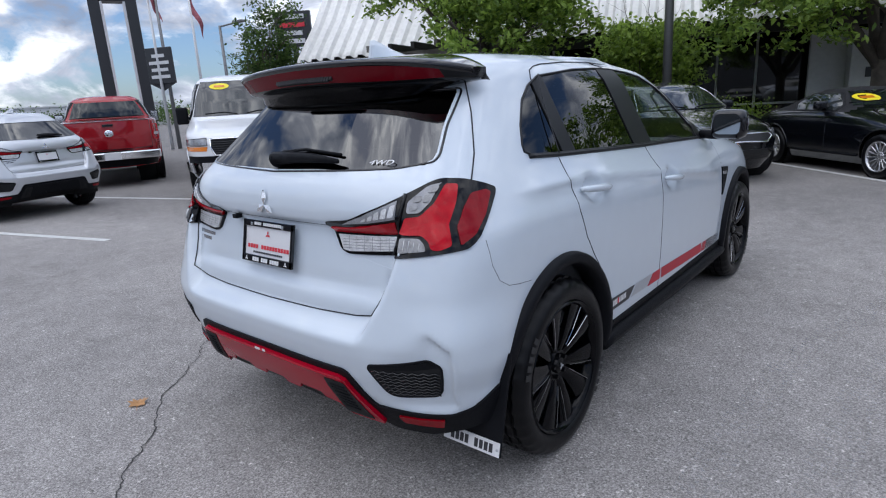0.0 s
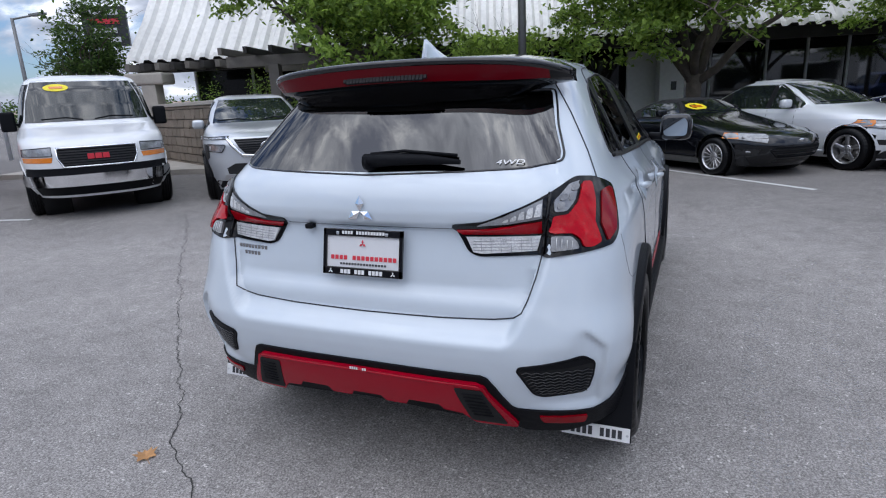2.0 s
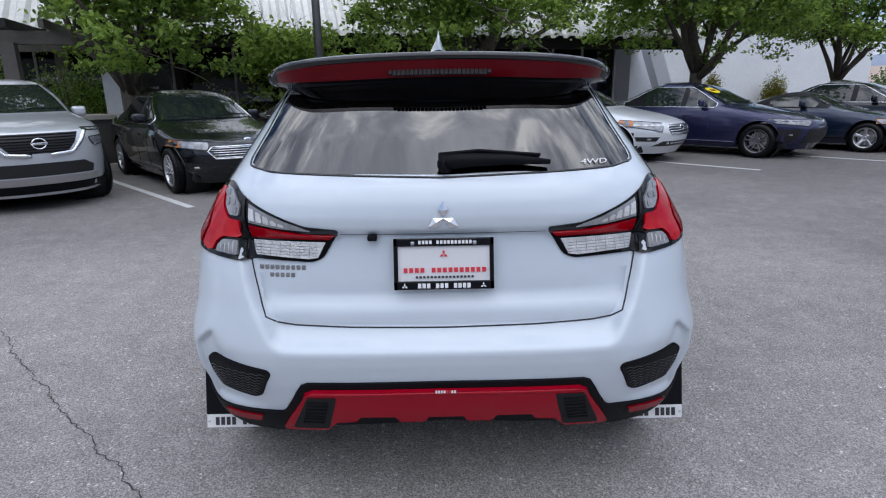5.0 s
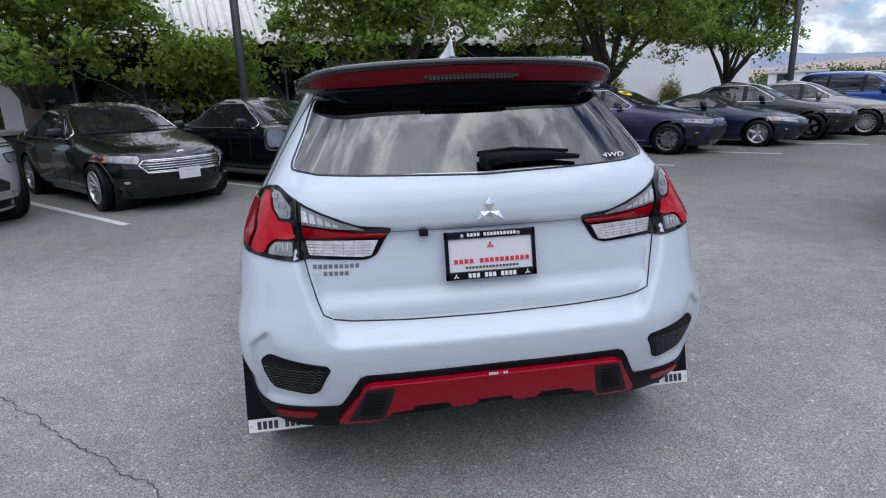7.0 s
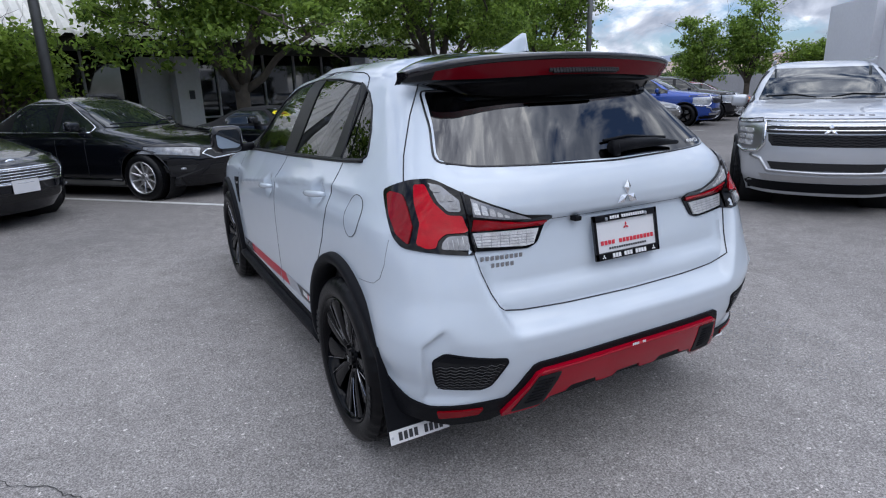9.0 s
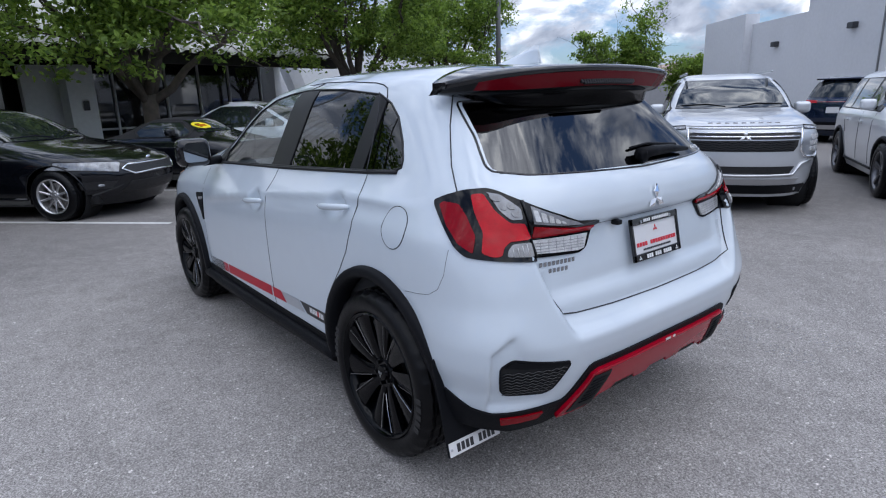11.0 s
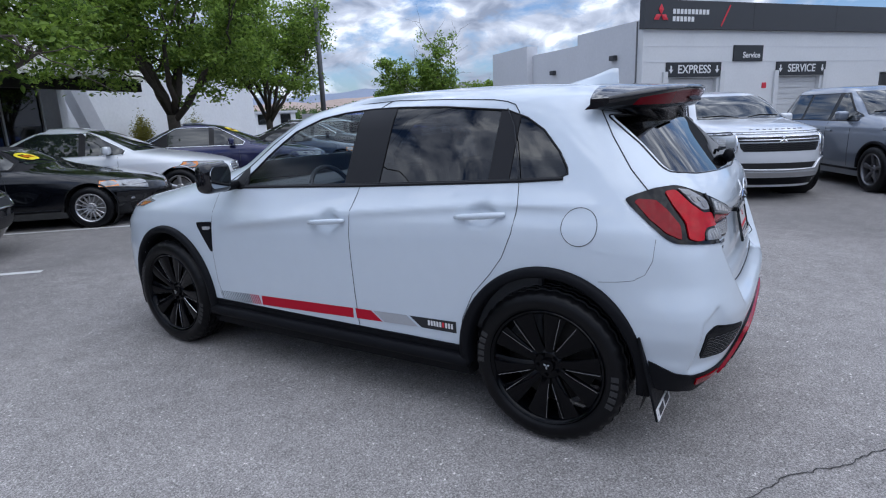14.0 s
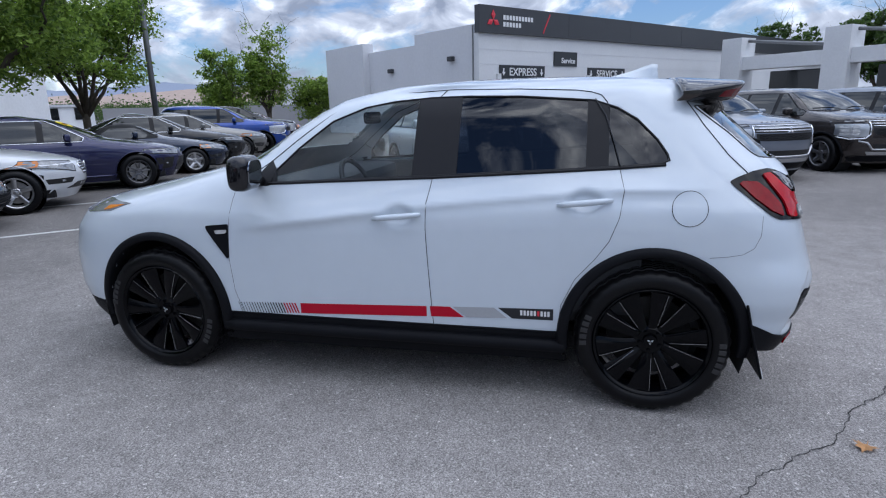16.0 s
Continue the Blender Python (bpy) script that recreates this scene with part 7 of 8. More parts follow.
# street lamps by the row
def lamp_post(at, height, lean=0.0):
    p = empty("street_lamp", Matrix.Translation(at), label="grey steel lamp post behind the parked cars", category="lamp post", group="lamp posts")
    part("pole", tube(bmesh.new(), [(0, 0, 0), (0, 0, height)], [0.10, 0.075], 12), METAL_GREY, p)
    slab("base", (0.5, 0.5, 0.6), (0, 0, 0), CONCRETE, p, 0, 0.04)
    bm = tube(bmesh.new(), [(0, 0, height - 0.1), (0.9, 0, height + 0.05)], 0.04, 8)
    part("arm", bm, METAL_GREY, p)
    boxed("lamp_head", (0.7, 0.3, 0.12), (1.15, 0, height + 0.05), METAL_GREY, p, 0.03)
    return p


lamp_post(EF(0.92, 11.6), 8.0)
lamp_post(EF(17.15, 9.6), 8.0)

# ---- service building across the lane ----
C0, D1, D2 = Vector((23.5, 5.1, 0)), Vector((0.78, -0.626, 0)), Vector((0.626, 0.78, 0))
D1_TURN = math.degrees(math.atan2(D1.y, D1.x))
serv = empty("service_building", Matrix.Translation(C0) @ pose(0, 0, 0, 0, 0, D1_TURN), label="off-white service building with a dark fascia and roller doors", category="building")


def sb(name, x0, x1, y0, y1, z0, z1, material, label="", bevel=0.0):
    """A block of the service building: x along its front, y behind it."""
    return part(name, box(bmesh.new(), (x1 - x0, y1 - y0, z1 - z0), ((x0 + x1) / 2, (y0 + y1) / 2, (z0 + z1) / 2), bevel), material, serv, label, smooth=False)


doors = ((1.45, 4.15), (7.95, 10.65))
wins = ((14.9, 18.0),)
xs = [0.0]
for a, b in doors + wins:
    xs += [a, b]
xs.append(42.0)
for k in range(0, len(xs), 2):
    sb("wall", xs[k], xs[k + 1], 0, 0.3, 0, 4.66, WALL_FRONT)
for a, b in doors:
    sb("door_lintel", a, b, 0, 0.3, 2.62, 4.66, WALL_FRONT)
    for j in range(10):
        sb("door_slat", a, b, 0.20, 0.25, 0.02 + 0.26 * j, 0.265 + 0.26 * j, DOOR_WHITE)
    for x in (a - 0.25, b + 0.25):
        sb("door_pier", x - 0.12, x + 0.12, -0.10, 0.0, 0, 2.9, FRAME_WHITE)
for a, b in wins:
    sb("window_apron", a, b, 0, 0.3, 0, 1.7, WALL_FRONT)
    sb("window_lintel", a, b, 0, 0.3, 2.75, 4.66, WALL_FRONT)
    for j in range(2):
        w = (b - a) / 2
        sb("pane", a + w * j + 0.04, a + w * (j + 1) - 0.04, 0.12, 0.15, 1.74, 2.71, BUILD_GLASS)
    for x in (a, (a + b) / 2, b):
        sb("window_frame", x - 0.05, x + 0.05, 0.06, 0.18, 1.7, 2.75, FRAME_WHITE)
for z in (3.30, 3.95, 4.55):
    sb("wall_joint", 0.05, 41.9, -0.012, -0.003, z, z + 0.03, GREY_WALL)
sb("fascia", -0.10, 40.0, -0.18, 0.15, 4.66, 5.82, FASCIA, "dark grey fascia with a red three-diamond mark")
for k in range(7):
    sb("fascia_joint", 5.9 + 5.2 * k, 5.915 + 5.2 * k, -0.186, -0.182, 4.70, 5.78, SIGN_BLACK)
sb("side_wall", 0.0, 0.3, 0.3, 5.0, 0, 5.05, GREY_WALL)
sb("wing_wall", 0.0, 0.3, 5.0, 9.6, 0, 4.55, GREY_WALL)
sb("wing_wall", -0.4, 0.3, 9.6, 14.2, 0, 5.05, GREY_WALL)
sb("roof_deck", 0.3, 42, 0.3, 14.0, 4.4, 4.5, GREY_WALL)
sb("rear_wall", 0.3, 42, 14.0, 14.3, 0, 4.5, GREY_WALL)
for y, z in ((1.9, 3.55), (7.2, 3.3)):
    sb("wall_lamp", -0.22, 0.0, y - 0.18, y + 0.18, z, z + 0.22, FASCIA, bevel=0.03)
sb("conduit", -0.05, 0.0, 0.35, 0.40, 0.0, 5.0, METAL_GREY)


def sign_text(text, x, z, size, y=-0.075, material=PRINT_WHITE, parent=None):
    c = bpy.data.curves.new("lettering", "FONT")
    c.body, c.size, c.extrude, c.align_x, c.align_y, c.offset = text, size, 0.006, "CENTER", "CENTER", 0.006
    ob = new("lettering", c)
    c.materials.append(material)
    ob.parent = parent or serv
    ob.matrix_basis = pose(x, y, z, 90, 0, 0)
    return ob


def arrow(x, z, s, parent):
    bm = bmesh.new()
    box(bm, (s * 0.22, 0.012, s * 0.6), (x, -0.072, z + s * 0.2))
    v = [bm.verts.new((x + a * s, -0.078, z + b * s)) for a, b in ((-0.34, 0.02), (0.34, 0.02), (0, -0.48))]
    bm.faces.new(v)
    part("arrow", bm, PRINT_WHITE, parent, smooth=False)


for text, a, b, z0, z1 in (("EXPRESS", 1.25, 4.31, 2.66, 3.29), ("SERVICE", 7.68, 10.9, 2.66, 3.29)):
    s = sb("door_sign", a, b, -0.07, 0.0, z0, z1, SIGN_BLACK, "black door sign with white lettering", 0.01)
    sign_text(text, (a + b) / 2, (z0 + z1) / 2, 0.50, parent=s)
    for x in (a + 0.24, b - 0.24):
        arrow(x, (z0 + z1) / 2, 0.34, s)
s = sb("service_sign", 5.0, 6.75, -0.07, 0.0, 3.32, 4.02, SIGN_BLACK, "black sign with white lettering", 0.01)
sign_text("Service", 6.05, 3.58, 0.36, parent=s)
bm = bmesh.new()
for a in (0, 120, 240):
    rhomb(bm, 0.42, 0.13, 0.02, radians(a), (0, 0, 0))
mk = part("fascia_mark", bm, PRINT_RED, serv, "red three-diamond mark", smooth=False)
mk.location = (0.72, -0.19, 5.22)
for row, n in ((5.36, 10), (5.06, 6)):
    for k in range(n):
        sb("lettering_bar", 1.35 + 0.2 * k, 1.35 + 0.2 * k + 0.14, -0.195, -0.183, row - 0.10, row + 0.10, PRINT_WHITE)
bm = box(bmesh.new(), (0.07, 0.012, 1.0), (0, 0, 0), 0, (0, 28, 0))
ob = part("red_slash", bm, PRINT_RED, serv, smooth=False)
ob.location = (4.25, -0.19, 5.24)
sb("alarm_sign", 6.9, 7.15, -0.03, 0.0, 2.1, 2.35, PRINT_RED)

can = empty("entrance_canopy", label="white portal-frame entrance canopy beside the service building", category="canopy")
CP = [Vector((36.5, -8.6, 0)), Vector((32.0, -12.6, 0)), Vector((27.5, -16.6, 0))]
ct = math.degrees(math.atan2(-4.0, -4.5))
for p in CP:
    slab("pillar", (1.3, 1.3, 5.0), p, WALL_FRONT, can, ct, 0.02)
for a, b in zip(CP, CP[1:]):
    m = (a + b) / 2
    slab("beam", ((b - a).length - 1.3, 0.9, 0.75), m + Vector((0, 0, 3.15)), WALL_FRONT, can, ct, 0.02)
    slab("glazing", ((b - a).length - 1.3, 0.1, 3.1), m + Vector((1.6, -1.8, 0)), BUILD_GLASS, can, ct)
    part("strut", tube(bmesh.new(), [a + Vector((0, 0, 4.9)), b + Vector((0, 0, 4.1))], 0.09, 8), METAL_GREY, can)

# ---- left distance: signs and poles by the road ----
def bearing(az, d, z=0.0):
    a = radians(az)
    return Vector((1.9 + math.sin(a) * d, -1.88 + math.cos(a) * d, z))


pyl = empty("sign_pylon", label="tall black portal sign pylon with pale inner edges", category="sign")
pl, pr = bearing(-68.3, 21), bearing(-65.6, 21)
pt = math.degrees(math.atan2(*(pr - pl).yx))
for p, k in ((pl, 1), (pr, -1)):
    slab("leg", (0.30, 0.5, 5.2), p, SIGN_BLACK, pyl, pt, 0.02)
    d = (pr - pl).normalized() * 0.19 * k
    slab("inner_edge", (0.07, 0.46, 4.8), p + d, FRAME_WHITE, pyl, pt)
slab("crossbar", ((pr - pl).length + 0.30, 0.5, 0.40), (pl + pr) / 2 + Vector((0, 0, 4.8)), SIGN_BLACK, pyl, pt, 0.02)

ban = empty("banner_sign", label="dark hanging banner sign on a steel pole", category="sign")
bp = bearing(-63.7, 28)
part("pole", tube(bmesh.new(), [bp, bp + Vector((0, 0, 7.0))], [0.09, 0.05], 10), METAL_GREY, ban)
bt = math.degrees(math.atan2(0.90, 0.44)) + 4
b1 = slab("board", (1.25, 0.12, 1.45), bp + Vector((-0.1, -0.2, 2.75)), SIGN_BLACK, ban, 26, 0.02)
for k, w in enumerate((0.9, 0.8, 0.95, 0.6)):
    bm = box(bmesh.new(), (w, 0.02, 0.13), (0, -0.075, 0.28 + 0.28 * k))
    part("lettering_bar", bm, FRAME_WHITE, b1, smooth=False)
bm = bmesh.new()
v = [bm.verts.new(p) for p in ((-0.62, 0, 0), (0.62, 0, 0), (0, 0, -0.3))]
bm.faces.new(v)
part("board_foot", bm, SIGN_BLACK, b1, smooth=False)


def flag_cloth(bm, w, h, seed):
    rows = []
    for i in range(13):
        u = i / 12
        rows.append([bm.verts.new((0.10 * math.sin(u * 7 + j * 0.5 + seed), u * w * 0.35, -u * h * 0.9 - j * 0.10 * h * (1 - 0.3 * u))) for j in range(6)])
    for a, b in zip(rows, rows[1:]):
        for k in range(5):
            bm.faces.new((a[k], a[k + 1], b[k + 1], b[k]))


FLAG = shader("red_and_white_flag_cloth", (0.38, 0.12, 0.14), 0.9, vary=0.5, scale=2.5)
for az, d, top, h in ((-61.1, 27, 6.6, 1.5), (-64.3, 28, 7.0, 1.2)):
    fp = empty("flagpole", Matrix.Translation(bearing(az, d)), label="white flagpole with a limp striped flag", category="flagpole", group="flagpoles")
    part("pole", tube(bmesh.new(), [(0, 0, 0), (0, 0, top)], [0.08, 0.04], 10), FRAME_WHITE, fp)
    bm = bmesh.new()
    flag_cloth(bm, 1.2, h, az)
    c = part("flag", bm, FLAG, fp)
    c.location = (0.05, 0, top - 0.3)
lp = empty("street_lamp", Matrix.Translation(bearing(-58.9, 30)), label="grey twin-arm street lamp by the road", category="lamp post", group="lamp posts")
part("pole", tube(bmesh.new(), [(0, 0, 0), (0, 0, 5.3)], [0.10, 0.06], 10), METAL_GREY, lp)
bm = tube(bmesh.new(), [(0, 0, 5.25), (0.5, 0.5, 5.40)], 0.04, 6)
box(bm, (0.75, 0.28, 0.10), (0.75, 0.55, 5.42), 0.02)
part("lamp_head", bm, METAL_GREY, lp)
brd = empty("road_sign_board", label="dark roadside sign board with pale bars", category="sign")
c = bearing(-52.6, 33)
slab("board", (1.9, 0.25, 1.75), c + Vector((0, 0, 4.55)), SIGN_BLACK, brd, 36, 0.02)
for k, (w, m) in enumerate(((1.2, FRAME_WHITE), (1.0, FRAME_WHITE), (1.3, PRINT_RED), (1.3, FRAME_WHITE))):
    slab("lettering_bar", (w, 0.05, 0.22), c + Vector((0.10, -0.14, 4.72 + 0.40 * k)), m, brd, 36)
slab("post", (0.25, 0.25, 4.6), c, SIGN_BLACK, brd, 36)
rs = empty("roadside_sign", label="white and red roadside sign far across the road", category="sign")
slab("board", (2.6, 0.2, 1.0), bearing(-77.5, 55, 1.7), FRAME_WHITE, rs, 12)
slab("lettering_bar", (2.0, 0.05, 0.3), bearing(-77.5, 54.8, 2.2), PRINT_RED, rs, 12)
slab("post", (0.2, 0.2, 1.8), bearing(-77.5, 55), METAL_GREY, rs, 12)

# ---- stone wall at the corner ----
def stone_wall(name, a, b, height, depth, label, cap=True):
    a, b = Vector((*a, 0)), Vector((*b, 0))
    d = (b - a)
    length, turn = d.length, math.degrees(math.atan2(d.y, d.x))
    w = empty(name, Matrix.Translation(a) @ pose(0, 0, 0, 0, 0, turn), label=label, category="wall")
    part("core", box(bmesh.new(), (length - 0.06, depth - 0.06, height - 0.02), (length / 2, 0, height / 2)), MORTAR, w, smooth=False)
    if cap:
        part("capstone", box(bmesh.new(), (length + 0.12, depth + 0.14, 0.09), (length / 2, 0, height + 0.045), 0.015), CONCRETE, w, smooth=False)
    return w, length


def stones_on(w, length, height, depth, seed):
    rnd = random.Random(seed)
    meshes = []
    for k in range(5):
        bm = box(bmesh.new(), (1, 1, 1), (0, 0, 0), 0.06, None, 1)
        for v in bm.verts:
            v.co += Vector((rnd.uniform(-.05, .05), rnd.uniform(-.08, .08), rnd.uniform(-.05, .05)))
        me = bpy.data.meshes.new("stone")
        bm.to_mesh(me)
        bm.free()
        me.materials.append(STONE)
        meshes.append(me)
    z = 0.0
    while z < height - 0.06:
        h = rnd.uniform(0.15, 0.26)
        h = min(h, height - z)
        x = 0.0
        while x < length - 0.05:
            l = min(rnd.uniform(0.22, 0.50), length - x)
            o = new("stone", rnd.choice(meshes))
            o.parent = w
            o.matrix_basis = pose(x + l / 2, -depth / 2 + 0.02, z + h / 2) @ Matrix.Diagonal((l - 0.018, 0.12, h - 0.018, 1))
            x += l
        z += h


# ---- far distance ----
def ridge(name, az0, az1, d, base, heights, material, label):
    bm = bmesh.new()
    rows = []
    n = 90
    for k in range(n + 1):
        t = k / n
        a = radians(az0 + (az1 - az0) * t)
        h = float(np.interp(t, np.linspace(0, 1, len(heights)), heights))
        h += d * 0.004 * noise.fractal(Vector((t * 14, d * 0.01, 0)), 1.0, 2.0, 5)
        p = Vector((math.sin(a) * d, math.cos(a) * d, 0))
        q = p * 0.86
        mid = p * 0.94
        rows.append([bm.verts.new((q.x, q.y, base)), bm.verts.new((mid.x, mid.y, max(2.0, h * 0.55 + d * 0.002 * noise.noise(Vector((t * 40, 2, 0)))))), bm.verts.new((p.x, p.y, max(3.0, h)))])
    for a, b in zip(rows, rows[1:]):
        for k in range(2):
            bm.faces.new((a[k], b[k], b[k + 1], a[k + 1]))
    return tagged(part(name, bm, material, None), label, "hills", kind="structure")


ridge("backdrop_hills", 30, 100, 1500, -2, [20, 30, 42, 50, 58, 78, 86, 74, 50, 60, 40], HILL_TAN, "dry tan hills on the horizon")
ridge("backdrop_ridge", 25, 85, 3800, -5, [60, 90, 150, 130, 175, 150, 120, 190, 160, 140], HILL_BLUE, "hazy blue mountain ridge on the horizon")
ridge("backdrop_low_hills", -100, 25, 1800, -2, [18, 24, 20, 30, 26, 22, 30, 20], HILL_TAN, "low hills on the horizon")


# ---- trees and shrubs ----
BARK = shader("grey_brown_bark", (0.085, 0.07, 0.056), 0.95, vary=0.4, scale=9, bump=0.9, bump_scale=40)


def leaf_material(name, a, b):
    m = bpy.data.materials.new(name)
    m.use_nodes = True
    n, l = m.node_tree.nodes, m.node_tree.links
    p = n["Principled BSDF"]
    p.inputs["Roughness"].default_value = 0.5
    p.inputs["Subsurface Weight"].default_value = 0.0
    geo, ramp = n.new("ShaderNodeNewGeometry"), n.new("ShaderNodeValToRGB")
    ramp.color_ramp.elements[0].color, ramp.color_ramp.elements[1].color = (*a, 1), (*b, 1)
    l.new(geo.outputs["Random Per Island"], ramp.inputs["Fac"])
    l.new(ramp.outputs["Color"], p.inputs["Base Color"])
    tl, mix, out = n.new("ShaderNodeBsdfTranslucent"), n.new("ShaderNodeMixShader"), n["Material Output"]
    l.new(ramp.outputs["Color"], tl.inputs["Color"])
    mix.inputs[0].default_value = 0.58
    l.new(p.outputs["BSDF"], mix.inputs[1])
    l.new(tl.outputs["BSDF"], mix.inputs[2])
    l.new(mix.outputs["Shader"], out.inputs["Surface"])
    return m


LEAF = leaf_material("green_leaf", (0.075, 0.145, 0.026), (0.35, 0.49, 0.090))
LEAF_LIGHT = leaf_material("yellow_green_leaf", (0.10, 0.17, 0.03), (0.36, 0.50, 0.09))
LEAF_GOLD = leaf_material("gold_green_cypress_leaf", (0.12, 0.12, 0.015), (0.30, 0.28, 0.04))
LEAF_DARK = leaf_material("dark_green_leaf", (0.03, 0.065, 0.018), (0.12, 0.20, 0.045))


def leaves_mesh(name, centres, size, rnd, droop=0.4):
    """Many small folded leaves, two halves each, at the centres."""
    n = len(centres)
    g = np.random.default_rng(rnd.randrange(1 << 30))
    c = np.asarray(centres)
    d = g.normal(size=(n, 3))
    d[:, 2] = d[:, 2] * 0.55 - droop
    d /= np.linalg.norm(d, axis=1, keepdims=True)
    # the blades lie rather flat, with their upper sides to the sky
    up = g.normal(size=(n, 3)) * 0.62 + np.array((0, 0, 1.0))
    s = np.cross(d, up)
    s /= np.linalg.norm(s, axis=1, keepdims=True) + 1e-9
    u = np.cross(s, d)
    L = size * g.uniform(0.7, 1.35, (n, 1))
    w = L * 0.30
    q = [c - d * L * 0.5, c - d * L * 0.12 + s * w + u * w * 0.3, c + d * L * 0.22 + s * w * 0.7 + u * w * 0.2, c + d * L * 0.58 - u * w * 0.3,
         c + d * L * 0.22 - s * w * 0.7 + u * w * 0.2, c - d * L * 0.12 - s * w + u * w * 0.3]
    co = np.stack(q, 1).reshape(-1, 3)
    i = np.arange(n)[:, None] * 6
    tris = np.concatenate([i + [0, 1, 2], i + [0, 2, 3], i + [0, 3, 4], i + [0, 4, 5]], 1).reshape(-1, 3)
    me = bpy.data.meshes.new(name)
    me.from_pydata(co.tolist(), [], tris.tolist())
    return me


def limb(bm, a, b, r0, r1, rnd, tips, depth, spread):
    """A crooked limb with smaller ones; notes where it ends."""
    a, b = Vector(a), Vector(b)
    pts = []
    for k in range(6):
        t = k / 5
        j = (b - a).length * 0.05 * math.sin(t * math.pi)
        pts.append(a.lerp(b, t) + Vector((rnd.uniform(-j, j), rnd.uniform(-j, j), rnd.uniform(-j, j) + j * 0.6)))
    tube(bm, pts, [r0 + (r1 - r0) * k / 5 for k in range(6)], 7)
    if depth == 0:
        tips.append(pts[-1])
        tips.append(pts[3])
        return
    for k in range(3 if depth > 1 else 4):
        s = pts[rnd.choice((2, 3, 4, 5))]
        d = (b - a).normalized()
        off = Vector((rnd.uniform(-1, 1), rnd.uniform(-1, 1), rnd.uniform(-0.55, 0.8)))
        e = s + (d * 0.55 + off * spread).normalized() * (b - a).length * rnd.uniform(0.45, 0.75)
        limb(bm, s, e, r1 * 0.9, r1 * 0.35, rnd, tips, depth - 1, spread)


def tree(at, height, clear, radius, seed, leaf=LEAF, count=12000, label="", group="", forks=3, size=0.118, lean=(0, 0), trunk_r=0.17, name="tree"):
    """A broad tree: a tapered, forked trunk and a crown of small leaves in uneven clumps with gaps."""
    rnd = random.Random(seed)
    t = empty(name, Matrix.Translation(at), label=label, category="tree", group=group)
    bm, tips = bmesh.new(), []
    fork = Vector((lean[0], lean[1], clear * 0.72))
    tube(bm, [(0, 0, -0.1), (lean[0] * 0.2, lean[1] * 0.2, 0.15), (lean[0] * 0.6, lean[1] * 0.6, clear * 0.4), fork], [trunk_r * 1.45, trunk_r * 1.1, trunk_r * 0.95, trunk_r], 12)
    n_l = forks + 6
    for k in range(n_l):
        a = k * math.tau / n_l + rnd.uniform(-0.4, 0.4)
        up = rnd.uniform(0.18, 1.0)
        e = Vector((math.cos(a) * radius * 0.72 * (1.15 - up * 0.6), math.sin(a) * radius * 0.72 * (1.15 - up * 0.6), clear + (height - clear) * up * 0.72))
        limb(bm, fork - Vector((0, 0, rnd.uniform(0, 0.3))), e, trunk_r * 0.62, trunk_r * 0.2, rnd, tips, 2, 0.75)
    part("trunk", bm, BARK, t, "grey-brown forked trunk with limbs")
    g = np.random.default_rng(seed)
    tips = np.array([tuple(p) for p in tips])
    extra = []
    for _ in range(len(tips) * 2):
        p = tips[rnd.randrange(len(tips))] + g.normal(size=3) * np.array((0.55, 0.55, 0.42))
        extra.append(p)
    tips = np.concatenate([tips, np.array(extra)])
    r = np.hypot(tips[:, 0], tips[:, 1])
    tips = tips[(r < radius * 1.05) & (tips[:, 2] > clear * 0.86) & (tips[:, 2] < height)]
    pick = g.integers(0, len(tips), count)
    # sprays of leaves: dense small clumps with air between them
    spray = tips[pick] + g.normal(size=(count, 3)) * np.array((0.17, 0.17, 0.10)) * (0.6 + 0.8 * g.random((count, 1)))
    c = spray - np.array((0, 0, 0.10)) * (np.hypot(spray[:, 0] - tips[pick][:, 0], spray[:, 1] - tips[pick][:, 1]) / 0.3)[:, None]
    c = c[c[:, 2] > clear * 0.80]
    mesh_part("crown", leaves_mesh("crown", c, size, rnd), leaf, t, "crown of many small green leaves", False)
    return t


def shrub(at, rx, ry, h, seed, leaf, count, label, size=0.06, name="shrub", base=0.0):
    rnd = random.Random(seed)
    g = np.random.default_rng(seed)
    t = empty(name, Matrix.Translation(at), label=label, category="shrub")
    bm = bmesh.new()
    for k in range(7):
        a = rnd.uniform(0, math.tau)
        tube(bm, [(0, 0, -0.05), (math.cos(a) * rx * 0.3, math.sin(a) * ry * 0.3, h * 0.5), (math.cos(a) * rx * 0.6, math.sin(a) * ry * 0.6, h * 0.85)], [0.03, 0.02, 0.008], 6)
    part("stems", bm, BARK, t)
    lobes = g.uniform(-1, 1, (26, 3))
    lobes[:, 2] = np.abs(lobes[:, 2])
    lobes = lobes / np.maximum(1, np.linalg.norm(lobes, axis=1, keepdims=True)) * 0.85
    c = lobes[g.integers(0, 26, count)] + g.normal(size=(count, 3)) * 0.17
    c = c * np.array((rx, ry, h)) + np.array((0, 0, base))
    c = c[c[:, 2] > 0.02]
    mesh_part("foliage", leaves_mesh("foliage", c, size, rnd), leaf, t, "dense small leaves", False)
    return t


